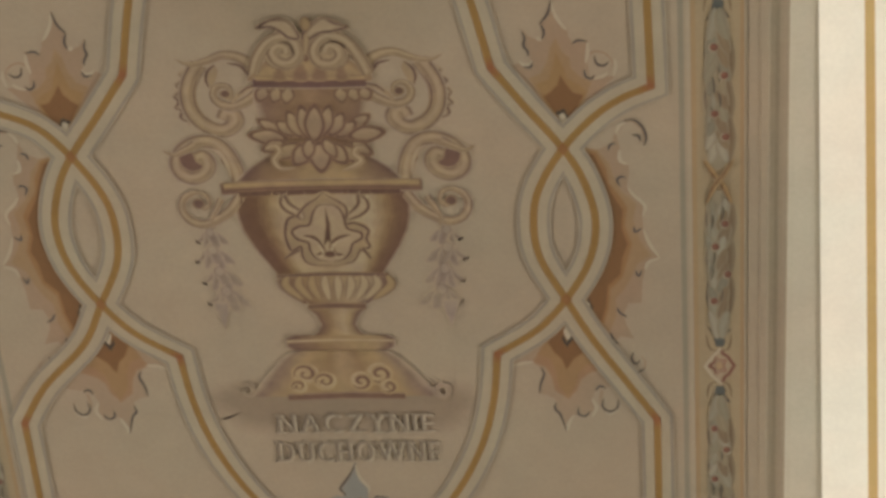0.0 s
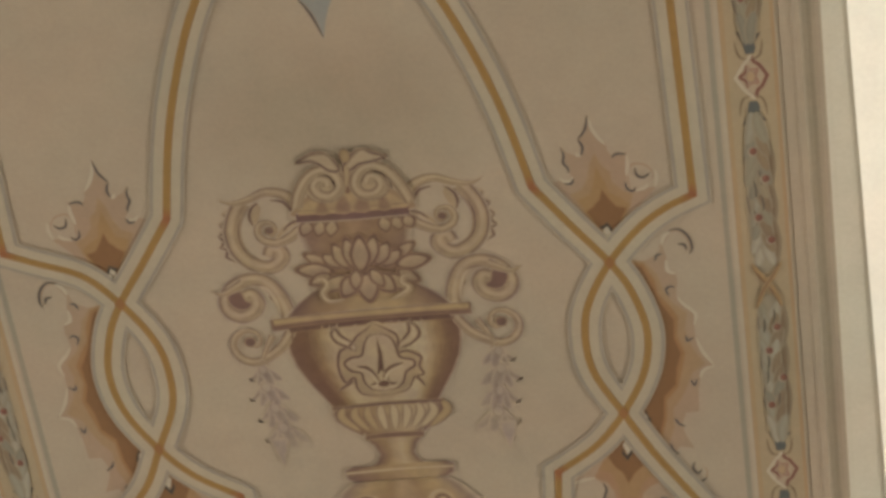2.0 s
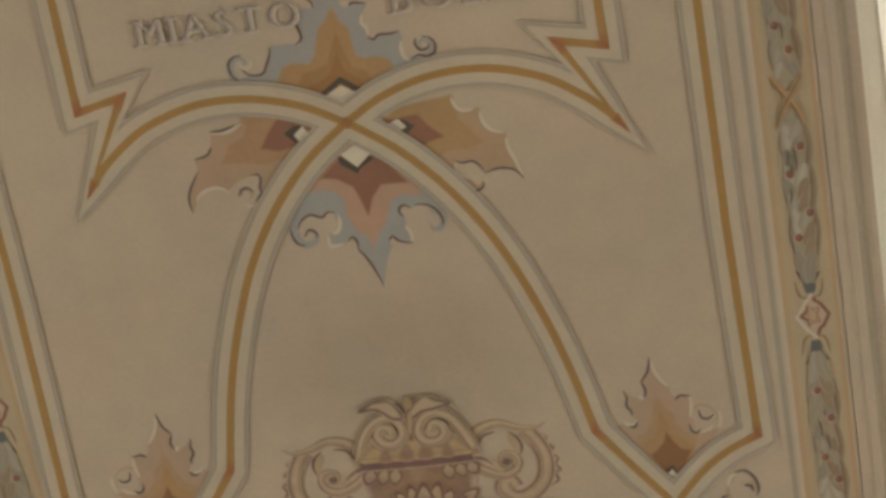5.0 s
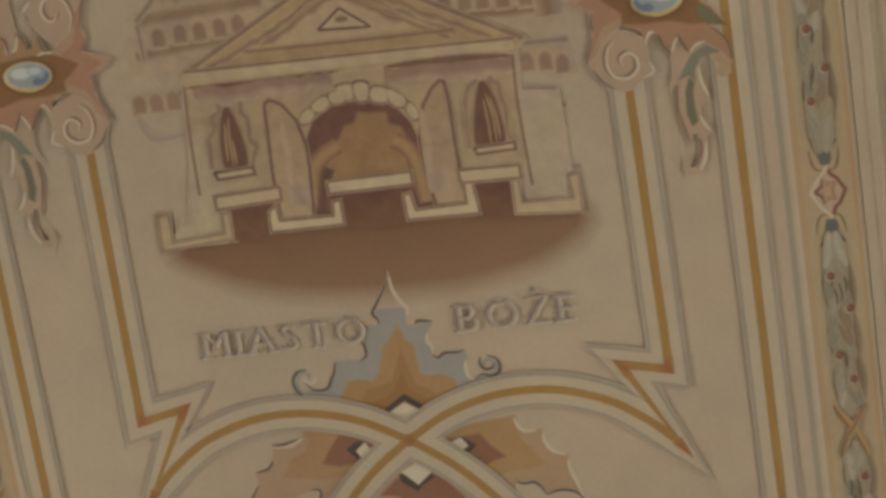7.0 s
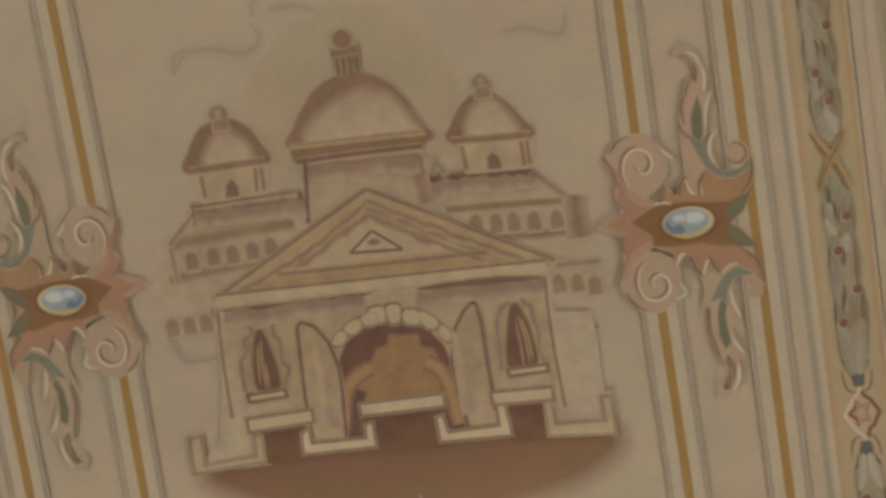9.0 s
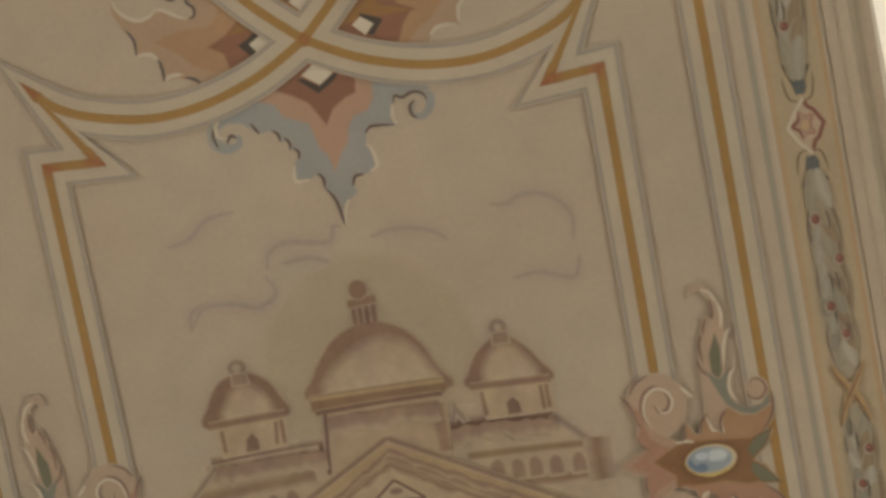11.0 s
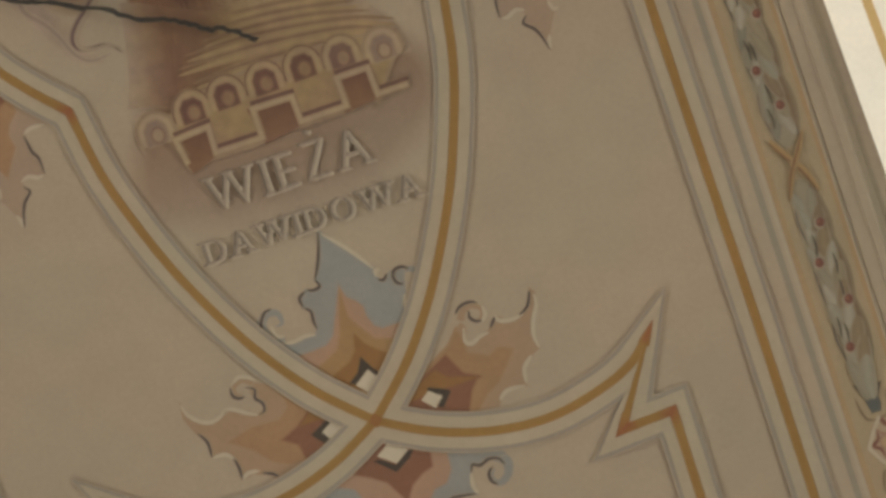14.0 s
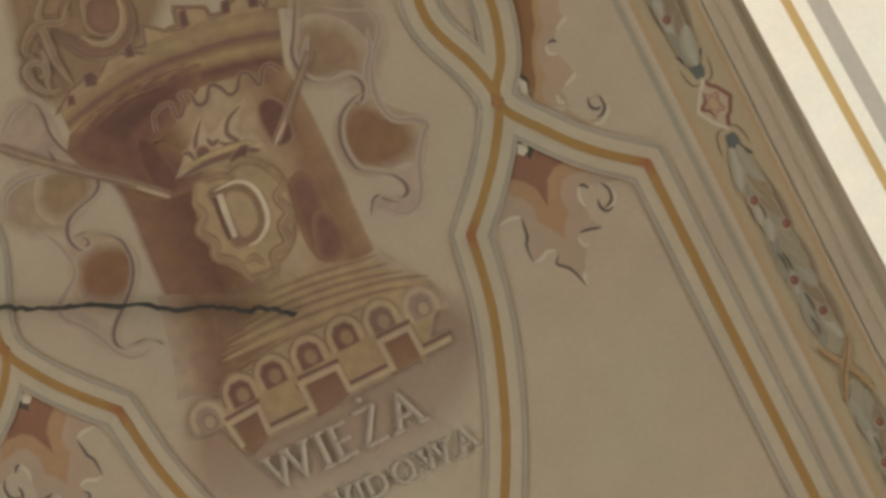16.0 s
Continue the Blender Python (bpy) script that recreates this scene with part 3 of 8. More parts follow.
    leaf("side_leaf", whole, [(-0.031, -0.011), (-0.196, 0.042), (-0.202, 0.027), (-0.224, 0.018), (-0.261, 0.017), (-0.263, -0.003), (-0.267, -0.021), (-0.281, -0.034), (-0.304, -0.037), (-0.300, -0.058), (-0.307, -0.075), (-0.326, -0.103), (-0.332, -0.124), (-0.330, -0.149), (-0.317, -0.123), (-0.300, -0.108), (-0.271, -0.105), (-0.255, -0.113), (-0.243, -0.102), (-0.228, -0.092), (-0.212, -0.088), (-0.195, -0.083), (-0.185, -0.091), (-0.190, -0.110), (-0.190, -0.127), (-0.205, -0.142), (-0.163, -0.125)], mix(TAN, PINKISH, 0.75),
         (([(-0.031, -0.011), (-0.197, 0.040), (-0.188, 0.016), (-0.200, -0.007), (-0.231, -0.020), (-0.250, -0.052), (-0.216, -0.055), (-0.173, -0.064), (-0.128, -0.058)], mix(TAN, CORAL, 0.4)),
          ([(-0.031, -0.011), (-0.129, 0.022), (-0.151, -0.004), (-0.168, -0.031), (-0.138, -0.040), (-0.095, -0.032)], CLAY),
          ([(-0.123, -0.008), (-0.102, 0.006), (-0.083, 0.005), (-0.102, -0.014), (-0.090, -0.032), (-0.099, -0.036)], INK), ([(-0.104, -0.013), (-0.085, 0.003), (-0.072, -0.018), (-0.094, -0.032)], LIGHT)),
         ([(-0.320, -0.126), (-0.301, -0.108), (-0.271, -0.103), (-0.249, -0.116)], [(-0.263, 0.011), (-0.229, 0.011), (-0.200, 0.024)], [(-0.227, -0.145), (-0.213, -0.150), (-0.198, -0.143)]),
         ([(-0.263, 0.015), (-0.240, 0.015), (-0.211, 0.023)], [(-0.266, -0.015), (-0.278, -0.032), (-0.304, -0.038)], [(-0.302, -0.063), (-0.323, -0.096), (-0.332, -0.122), (-0.330, -0.149)], [(-0.204, -0.086), (-0.190, -0.084), (-0.185, -0.095), (-0.190, -0.111), (-0.190, -0.125), (-0.204, -0.139)], [(-0.234, -0.128), (-0.227, -0.113), (-0.213, -0.111), (-0.204, -0.122)]),
         (([(-0.232, -0.123), (-0.223, -0.112), (-0.211, -0.117), (-0.209, -0.129), (-0.221, -0.137)], 0.012),), shift, label="pink and brown shaded leaf")


def rosette_high(label):
    """Four leaves round the crossing below the tower."""
    whole = thing("leaf_rosette", 0.0, 1.644, label, "painted ornament", "leaf rosettes")
    leaf("top_leaf", whole, [(0.007, 1.992), (-0.002, 1.958), (-0.013, 1.932), (-0.025, 1.910), (-0.020, 1.897), (-0.034, 1.895), (-0.045, 1.899), (-0.061, 1.889), (-0.060, 1.870), (-0.048, 1.859), (-0.050, 1.842), (-0.048, 1.827), (-0.053, 1.818), (-0.071, 1.822), (-0.094, 1.819), (-0.112, 1.822), (-0.107, 1.799), (0.016, 1.662), (0.158, 1.793), (0.178, 1.829), (0.175, 1.844), (0.167, 1.826), (0.154, 1.812), (0.131, 1.817), (0.124, 1.808), (0.113, 1.815), (0.120, 1.841), (0.125, 1.865), (0.131, 1.879), (0.107, 1.884), (0.095, 1.874), (0.084, 1.874), (0.079, 1.885), (0.086, 1.893), (0.068, 1.915), (0.049, 1.947), (0.028, 1.968), (0.014, 1.983)], STEEL,
         (([(0.012, 1.885), (0.017, 1.863), (0.030, 1.853), (0.040, 1.840), (0.040, 1.823), (0.048, 1.801), (0.062, 1.791), (0.086, 1.792), (0.112, 1.791), (0.108, 1.753), (0.016, 1.662), (-0.111, 1.780), (-0.093, 1.791), (-0.068, 1.791), (-0.041, 1.793), (-0.023, 1.806), (-0.015, 1.825), (-0.002, 1.852)], FLESH),
          ([(0.011, 1.877), (0.009, 1.830), (0.019, 1.813), (0.043, 1.779), (0.076, 1.768), (0.085, 1.738), (0.016, 1.662), (-0.086, 1.754), (-0.052, 1.767), (-0.025, 1.780), (-0.010, 1.809)], TAN),
          ([(0.012, 1.796), (0.023, 1.775), (0.047, 1.754), (0.070, 1.739), (0.056, 1.704), (0.016, 1.662), (-0.061, 1.728), (-0.038, 1.742), (-0.009, 1.753), (0.006, 1.770)], EARTHY),
          ([(0.010, 1.758), (0.024, 1.733), (0.037, 1.718), (0.031, 1.711), (0.013, 1.731), (-0.010, 1.712), (-0.024, 1.719), (-0.003, 1.734)], INK), ([(0.015, 1.733), (0.034, 1.706), (0.010, 1.687), (-0.014, 1.713)], LIGHT)),
         ([(0.009, 1.986), (0.028, 1.966), (0.047, 1.945), (0.066, 1.919), (0.081, 1.896)], [(0.119, 1.839), (0.114, 1.820), (0.123, 1.809), (0.152, 1.811)], [(0.081, 1.882), (0.082, 1.892), (0.090, 1.892)], [(-0.112, 1.821), (-0.094, 1.819), (-0.071, 1.822), (-0.053, 1.818)], [(-0.125, 1.859), (-0.121, 1.838), (-0.108, 1.834)]),
         ([(0.007, 1.990), (-0.002, 1.958), (-0.013, 1.932), (-0.025, 1.910)], [(-0.025, 1.910), (-0.020, 1.898), (-0.032, 1.894), (-0.045, 1.899)], [(-0.047, 1.897), (-0.061, 1.888), (-0.060, 1.871)], [(-0.060, 1.870), (-0.049, 1.860), (-0.050, 1.842), (-0.048, 1.827)], [(0.082, 1.877), (0.091, 1.873), (0.100, 1.882)], [(-0.139, 1.848), (-0.141, 1.865), (-0.129, 1.883), (-0.114, 1.886)], [(0.118, 1.882), (0.109, 1.874), (0.112, 1.861), (0.123, 1.855)], [(0.127, 1.822), (0.145, 1.836), (0.155, 1.856)], [(0.106, 1.870), (0.113, 1.883), (0.129, 1.885), (0.140, 1.877)], [(0.112, 1.809), (0.125, 1.810), (0.134, 1.816)]),
         (([(-0.113, 1.819), (-0.136, 1.836), (-0.141, 1.861), (-0.128, 1.879), (-0.108, 1.876), (-0.104, 1.857), (-0.117, 1.854)], 0.024), ([(0.165, 1.827), (0.152, 1.812), (0.149, 1.835), (0.156, 1.860), (0.144, 1.876), (0.121, 1.877), (0.116, 1.862), (0.129, 1.855)], 0.018)))
    leaf("bottom_leaf", whole, [(0.012, 1.642), (-0.121, 1.599), (-0.205, 1.550), (-0.194, 1.517), (-0.181, 1.517), (-0.164, 1.524), (-0.139, 1.521), (-0.123, 1.507), (-0.113, 1.497), (-0.092, 1.499), (-0.078, 1.490), (-0.074, 1.477), (-0.061, 1.474), (-0.062, 1.460), (-0.051, 1.454), (-0.049, 1.441), (-0.060, 1.431), (-0.064, 1.403), (-0.039, 1.402), (-0.026, 1.408), (-0.013, 1.399), (-0.015, 1.383), (0.000, 1.360), (0.005, 1.333), (0.008, 1.309), (0.017, 1.341), (0.026, 1.356), (0.040, 1.366), (0.033, 1.378), (0.041, 1.394), (0.059, 1.394), (0.070, 1.396), (0.084, 1.404), (0.082, 1.423), (0.081, 1.435), (0.071, 1.445), (0.074, 1.462), (0.083, 1.473), (0.100, 1.474), (0.132, 1.468), (0.129, 1.486), (0.132, 1.511), (0.140, 1.519), (0.153, 1.514), (0.165, 1.519), (0.199, 1.520), (0.185, 1.545), (0.094, 1.595)], STEEL,
         (([(0.012, 1.642), (-0.084, 1.581), (-0.100, 1.554), (-0.072, 1.542), (-0.062, 1.520), (-0.038, 1.508), (-0.019, 1.501), (-0.013, 1.475), (-0.008, 1.453), (0.003, 1.439), (0.010, 1.412), (0.023, 1.437), (0.038, 1.454), (0.046, 1.483), (0.060, 1.500), (0.084, 1.504), (0.098, 1.523), (0.103, 1.593)], FLESH),
          ([(0.012, 1.642), (-0.066, 1.567), (-0.039, 1.553), (-0.012, 1.535), (-0.000, 1.513), (0.010, 1.495), (0.025, 1.518), (0.049, 1.533), (0.069, 1.539), (0.076, 1.588)], CLAY),
          ([(-0.027, 1.577), (-0.015, 1.577), (0.010, 1.559), (0.036, 1.576), (0.049, 1.578), (0.038, 1.564), (0.007, 1.547)], INK), ([(-0.017, 1.583), (0.011, 1.602), (0.039, 1.578), (0.012, 1.561)], LIGHT)),
         ([(-0.060, 1.431), (-0.064, 1.402), (-0.038, 1.401)], [(0.071, 1.445), (0.081, 1.433), (0.084, 1.404), (0.068, 1.396)], [(0.024, 1.355), (0.015, 1.338), (0.008, 1.309)], [(0.132, 1.508), (0.128, 1.484), (0.133, 1.468)], [(-0.177, 1.528), (-0.186, 1.522), (-0.184, 1.503), (-0.169, 1.498)]),
         ([(-0.191, 1.521), (-0.193, 1.501), (-0.187, 1.483)], [(-0.123, 1.517), (-0.116, 1.504), (-0.110, 1.496)], [(-0.088, 1.498), (-0.078, 1.488), (-0.077, 1.475)], [(-0.069, 1.482), (-0.061, 1.470), (-0.062, 1.458)], [(-0.057, 1.461), (-0.048, 1.451), (-0.051, 1.439)], [(-0.023, 1.410), (-0.014, 1.397), (-0.015, 1.381)], [(-0.015, 1.381), (0.000, 1.358), (0.005, 1.332), (0.007, 1.310)], [(0.035, 1.375), (0.042, 1.392), (0.059, 1.393)], [(0.074, 1.462), (0.084, 1.473), (0.102, 1.473), (0.129, 1.469)], [(0.133, 1.505), (0.138, 1.519), (0.151, 1.514), (0.169, 1.520), (0.186, 1.515), (0.193, 1.501)], [(0.172, 1.506), (0.161, 1.496), (0.162, 1.481), (0.171, 1.473)], [(-0.171, 1.488), (-0.162, 1.501), (-0.151, 1.495)]),
         (([(-0.191, 1.519), (-0.191, 1.491), (-0.173, 1.479), (-0.152, 1.482), (-0.149, 1.496), (-0.165, 1.497)], 0.024), ([(0.180, 1.524), (0.198, 1.506), (0.191, 1.483), (0.173, 1.475), (0.164, 1.489), (0.175, 1.501)], 0.020)))
    leaf("side_leaf", whole, [(0.024, 1.650), (0.164, 1.731), (0.184, 1.752), (0.196, 1.759), (0.201, 1.751), (0.194, 1.725), (0.205, 1.720), (0.219, 1.727), (0.237, 1.730), (0.248, 1.742), (0.256, 1.752), (0.278, 1.739), (0.298, 1.739), (0.317, 1.753), (0.329, 1.780), (0.335, 1.770), (0.328, 1.741), (0.315, 1.719), (0.311, 1.698), (0.314, 1.677), (0.299, 1.671), (0.288, 1.660), (0.276, 1.649), (0.272, 1.623), (0.242, 1.622), (0.225, 1.620), (0.215, 1.602), (0.177, 1.606)], mix(TAN, PINKISH, 0.75),
         (([(0.024, 1.650), (0.164, 1.727), (0.184, 1.749), (0.189, 1.731), (0.189, 1.706), (0.226, 1.688), (0.244, 1.698), (0.267, 1.689), (0.246, 1.664), (0.226, 1.643), (0.199, 1.628), (0.177, 1.606)], mix(TAN, CORAL, 0.35)),
          ([(0.024, 1.650), (0.152, 1.712), (0.172, 1.674), (0.194, 1.663), (0.176, 1.643), (0.160, 1.609), (0.109, 1.620)], CLAY),
          ([(0.024, 1.650), (0.126, 1.693), (0.144, 1.675), (0.194, 1.661), (0.149, 1.662), (0.119, 1.664)], EARTHY),
          ([(0.106, 1.671), (0.134, 1.659), (0.143, 1.653), (0.122, 1.629), (0.112, 1.633), (0.124, 1.649), (0.103, 1.664)], INK), ([(0.088, 1.653), (0.105, 1.665), (0.126, 1.649), (0.108, 1.632)], LIGHT)),
         ([(0.256, 1.754), (0.262, 1.743), (0.282, 1.738), (0.306, 1.741)], [(0.333, 1.771), (0.332, 1.750), (0.319, 1.726), (0.311, 1.700), (0.314, 1.675)], [(0.297, 1.669), (0.278, 1.651), (0.273, 1.624)], [(0.270, 1.622), (0.237, 1.623), (0.219, 1.611)], [(0.199, 1.752), (0.194, 1.727), (0.205, 1.720), (0.220, 1.727), (0.239, 1.729)], [(0.241, 1.777), (0.242, 1.761), (0.232, 1.751)]),
         ([(0.298, 1.741), (0.317, 1.753), (0.328, 1.778)], [(0.191, 1.776), (0.203, 1.787), (0.222, 1.790), (0.235, 1.784)], [(0.217, 1.776), (0.214, 1.765), (0.222, 1.755), (0.234, 1.753)], [(0.248, 1.624), (0.274, 1.621)], [(0.242, 1.735), (0.251, 1.745), (0.256, 1.752)]),
         (([(0.197, 1.764), (0.208, 1.780), (0.226, 1.782), (0.238, 1.770), (0.231, 1.757), (0.219, 1.760)], 0.014),), label="pink and brown shaded leaf")
    leaf("side_leaf", whole, [(0.024, 1.650), (-0.087, 1.704), (-0.157, 1.759), (-0.184, 1.771), (-0.196, 1.761), (-0.194, 1.744), (-0.184, 1.734), (-0.183, 1.722), (-0.196, 1.716), (-0.214, 1.730), (-0.235, 1.739), (-0.259, 1.732), (-0.284, 1.731), (-0.305, 1.741), (-0.320, 1.757), (-0.324, 1.779), (-0.326, 1.749), (-0.311, 1.716), (-0.297, 1.697), (-0.298, 1.670), (-0.272, 1.667), (-0.260, 1.650), (-0.260, 1.617), (-0.235, 1.620), (-0.212, 1.611), (-0.195, 1.596), (-0.119, 1.609)], mix(TAN, PINKISH, 0.75),
         (([(0.024, 1.650), (-0.088, 1.702), (-0.141, 1.740), (-0.139, 1.712), (-0.162, 1.694), (-0.213, 1.697), (-0.257, 1.686), (-0.221, 1.660), (-0.197, 1.633), (-0.169, 1.619), (-0.107, 1.616)], mix(TAN, CORAL, 0.45)),
          ([(0.024, 1.650), (-0.071, 1.685), (-0.108, 1.694), (-0.136, 1.673), (-0.165, 1.661), (-0.142, 1.646), (-0.137, 1.620), (-0.085, 1.622)], CLAY),
          ([(0.024, 1.650), (-0.071, 1.685), (-0.106, 1.693), (-0.126, 1.677), (-0.103, 1.678)], EARTHY),
          ([(-0.117, 1.654), (-0.077, 1.675), (-0.068, 1.669), (-0.097, 1.653), (-0.086, 1.636), (-0.096, 1.630)], INK), ([(-0.097, 1.653), (-0.075, 1.666), (-0.054, 1.650), (-0.084, 1.634)], LIGHT)),
         ([(-0.324, 1.776), (-0.318, 1.756), (-0.303, 1.740), (-0.283, 1.730), (-0.261, 1.734), (-0.252, 1.744)], [(-0.252, 1.744), (-0.235, 1.739), (-0.215, 1.726), (-0.196, 1.716)], [(-0.299, 1.669), (-0.274, 1.667), (-0.259, 1.652)], [(-0.259, 1.617), (-0.244, 1.624), (-0.224, 1.622)], [(-0.225, 1.781), (-0.208, 1.790), (-0.191, 1.784), (-0.181, 1.774)]),
         ([(-0.310, 1.718), (-0.298, 1.697), (-0.299, 1.669)], [(-0.262, 1.657), (-0.258, 1.637), (-0.259, 1.617)], [(-0.229, 1.778), (-0.229, 1.762), (-0.219, 1.754), (-0.208, 1.755)], [(-0.203, 1.769), (-0.188, 1.761), (-0.192, 1.746), (-0.182, 1.734), (-0.183, 1.720), (-0.194, 1.716)], [(-0.221, 1.617), (-0.204, 1.610), (-0.195, 1.602)]),
         (([(-0.184, 1.769), (-0.204, 1.783), (-0.222, 1.775), (-0.220, 1.760), (-0.209, 1.762)], 0.012),), label="pink and brown shaded leaf")


rosette_low(0.0, "blue, pink and brown painted leaf rosette above the urn")
rosette_low(-2.09, "blue and brown painted leaf rosette below the urn's inscription")
rosette_high("blue, pink and brown painted leaf rosette below the tower")


def eye_leaves_low(mirror):
    """The leaves at the strap eyes beside the urn: one outside, one inside, and a spiked one along the eye."""
    whole = thing("eye_leaves", 0.5 if mirror is None else -0.5, -1.1, "brown and pink painted leaves at a strap eye beside the urn", "painted ornament", "leaves at the strap eyes")
    leaf("outer_leaf", whole, [(0.517, -0.879), (0.465, -0.794), (0.417, -0.730), (0.436, -0.723), (0.454, -0.724), (0.457, -0.713), (0.451, -0.692), (0.445, -0.682), (0.444, -0.648), (0.451, -0.661), (0.470, -0.672), (0.484, -0.664), (0.483, -0.654), (0.478, -0.633), (0.493, -0.611), (0.501, -0.580), (0.505, -0.606), (0.517, -0.632), (0.531, -0.648), (0.531, -0.663), (0.540, -0.679), (0.551, -0.674), (0.570, -0.674), (0.570, -0.700), (0.565, -0.726), (0.562, -0.743), (0.570, -0.760), (0.582, -0.758), (0.602, -0.758), (0.620, -0.759), (0.590, -0.790)], PINKISH,
         (([(0.517, -0.877), (0.470, -0.794), (0.453, -0.760), (0.476, -0.750), (0.490, -0.724), (0.498, -0.689), (0.507, -0.673), (0.516, -0.699), (0.531, -0.715), (0.533, -0.738), (0.552, -0.760), (0.572, -0.771), (0.555, -0.822)], mix(TAN, PINKISH, 0.35)),
          ([(0.517, -0.874), (0.478, -0.801), (0.466, -0.774), (0.491, -0.764), (0.501, -0.732), (0.507, -0.704), (0.519, -0.736), (0.525, -0.762), (0.549, -0.778), (0.563, -0.792), (0.548, -0.826)], TAN),
          ([(0.517, -0.869), (0.481, -0.803), (0.494, -0.793), (0.509, -0.777), (0.514, -0.759), (0.524, -0.778), (0.537, -0.797), (0.555, -0.802), (0.541, -0.831)], BROWN),
          ([(0.499, -0.841), (0.518, -0.831), (0.526, -0.850), (0.526, -0.858), (0.515, -0.842), (0.506, -0.849)], INK), ([(0.506, -0.848), (0.516, -0.840), (0.524, -0.858), (0.516, -0.877)], LIGHT)),
         ([(0.503, -0.586), (0.507, -0.609), (0.519, -0.634), (0.531, -0.650)], [(0.570, -0.677), (0.570, -0.703), (0.565, -0.726)], [(0.432, -0.718), (0.441, -0.726), (0.454, -0.726), (0.458, -0.716)], [(0.484, -0.664), (0.475, -0.669), (0.471, -0.662)], [(0.620, -0.759), (0.625, -0.735), (0.623, -0.717)], [(0.579, -0.763), (0.600, -0.756), (0.607, -0.748)]),
         ([(0.501, -0.580), (0.494, -0.611), (0.477, -0.633)], [(0.478, -0.633), (0.485, -0.652), (0.480, -0.670)], [(0.441, -0.648), (0.446, -0.666), (0.443, -0.682), (0.451, -0.697), (0.451, -0.708)], [(0.440, -0.731), (0.454, -0.733), (0.459, -0.721)], [(0.540, -0.681), (0.551, -0.673), (0.570, -0.676)], [(0.562, -0.739), (0.564, -0.755), (0.575, -0.762), (0.582, -0.753)], [(0.583, -0.708), (0.587, -0.727), (0.601, -0.732), (0.612, -0.722)]),
         (([(0.568, -0.755), (0.567, -0.721), (0.581, -0.700), (0.606, -0.706), (0.619, -0.727), (0.612, -0.743)], 0.008),), mirror=mirror)
    leaf("inner_leaf", whole, [(0.500, -1.334), (0.422, -1.450), (0.378, -1.480), (0.403, -1.476), (0.427, -1.473), (0.440, -1.488), (0.447, -1.507), (0.441, -1.535), (0.436, -1.560), (0.452, -1.563), (0.471, -1.576), (0.472, -1.601), (0.479, -1.622), (0.491, -1.668), (0.495, -1.646), (0.506, -1.621), (0.524, -1.618), (0.541, -1.624), (0.554, -1.602), (0.547, -1.580), (0.556, -1.555), (0.573, -1.546), (0.615, -1.537), (0.569, -1.451)], mix(PINKISH, PLASTER, 0.25),
         (([(0.501, -1.337), (0.441, -1.450), (0.427, -1.473), (0.453, -1.486), (0.466, -1.512), (0.472, -1.551), (0.498, -1.573), (0.516, -1.551), (0.525, -1.523), (0.543, -1.505), (0.580, -1.490)], mix(TAN, CORAL, 0.6)),
          ([(0.501, -1.337), (0.454, -1.430), (0.441, -1.452), (0.466, -1.464), (0.476, -1.501), (0.480, -1.539), (0.499, -1.567), (0.512, -1.542), (0.521, -1.505), (0.539, -1.482), (0.561, -1.474)], mix(TAN, CORAL, 0.2)),
          ([(0.501, -1.340), (0.463, -1.421), (0.474, -1.446), (0.490, -1.464), (0.498, -1.489), (0.512, -1.465), (0.535, -1.446), (0.545, -1.428)], BROWN),
          ([(0.493, -1.400), (0.499, -1.419), (0.515, -1.401), (0.517, -1.410), (0.501, -1.434), (0.490, -1.415)], INK), ([(0.494, -1.391), (0.506, -1.373), (0.515, -1.401), (0.502, -1.417)], LIGHT)),
         ([(0.492, -1.668), (0.498, -1.643), (0.509, -1.621)], [(0.378, -1.485), (0.403, -1.477), (0.429, -1.474)], [(0.548, -1.627), (0.559, -1.602), (0.550, -1.577)], [(0.574, -1.602), (0.588, -1.618), (0.609, -1.603)]),
         ([(0.441, -1.489), (0.448, -1.507), (0.439, -1.535), (0.436, -1.562)], [(0.471, -1.586), (0.468, -1.604), (0.479, -1.620), (0.491, -1.667)], [(0.520, -1.599), (0.519, -1.618), (0.534, -1.624), (0.544, -1.611)], [(0.558, -1.555), (0.568, -1.541), (0.581, -1.549)], [(0.577, -1.574), (0.572, -1.596), (0.586, -1.612), (0.604, -1.602), (0.607, -1.577)]),
         (([(0.573, -1.552), (0.569, -1.590), (0.589, -1.612), (0.606, -1.593), (0.602, -1.571)], 0.009),), mirror=mirror)
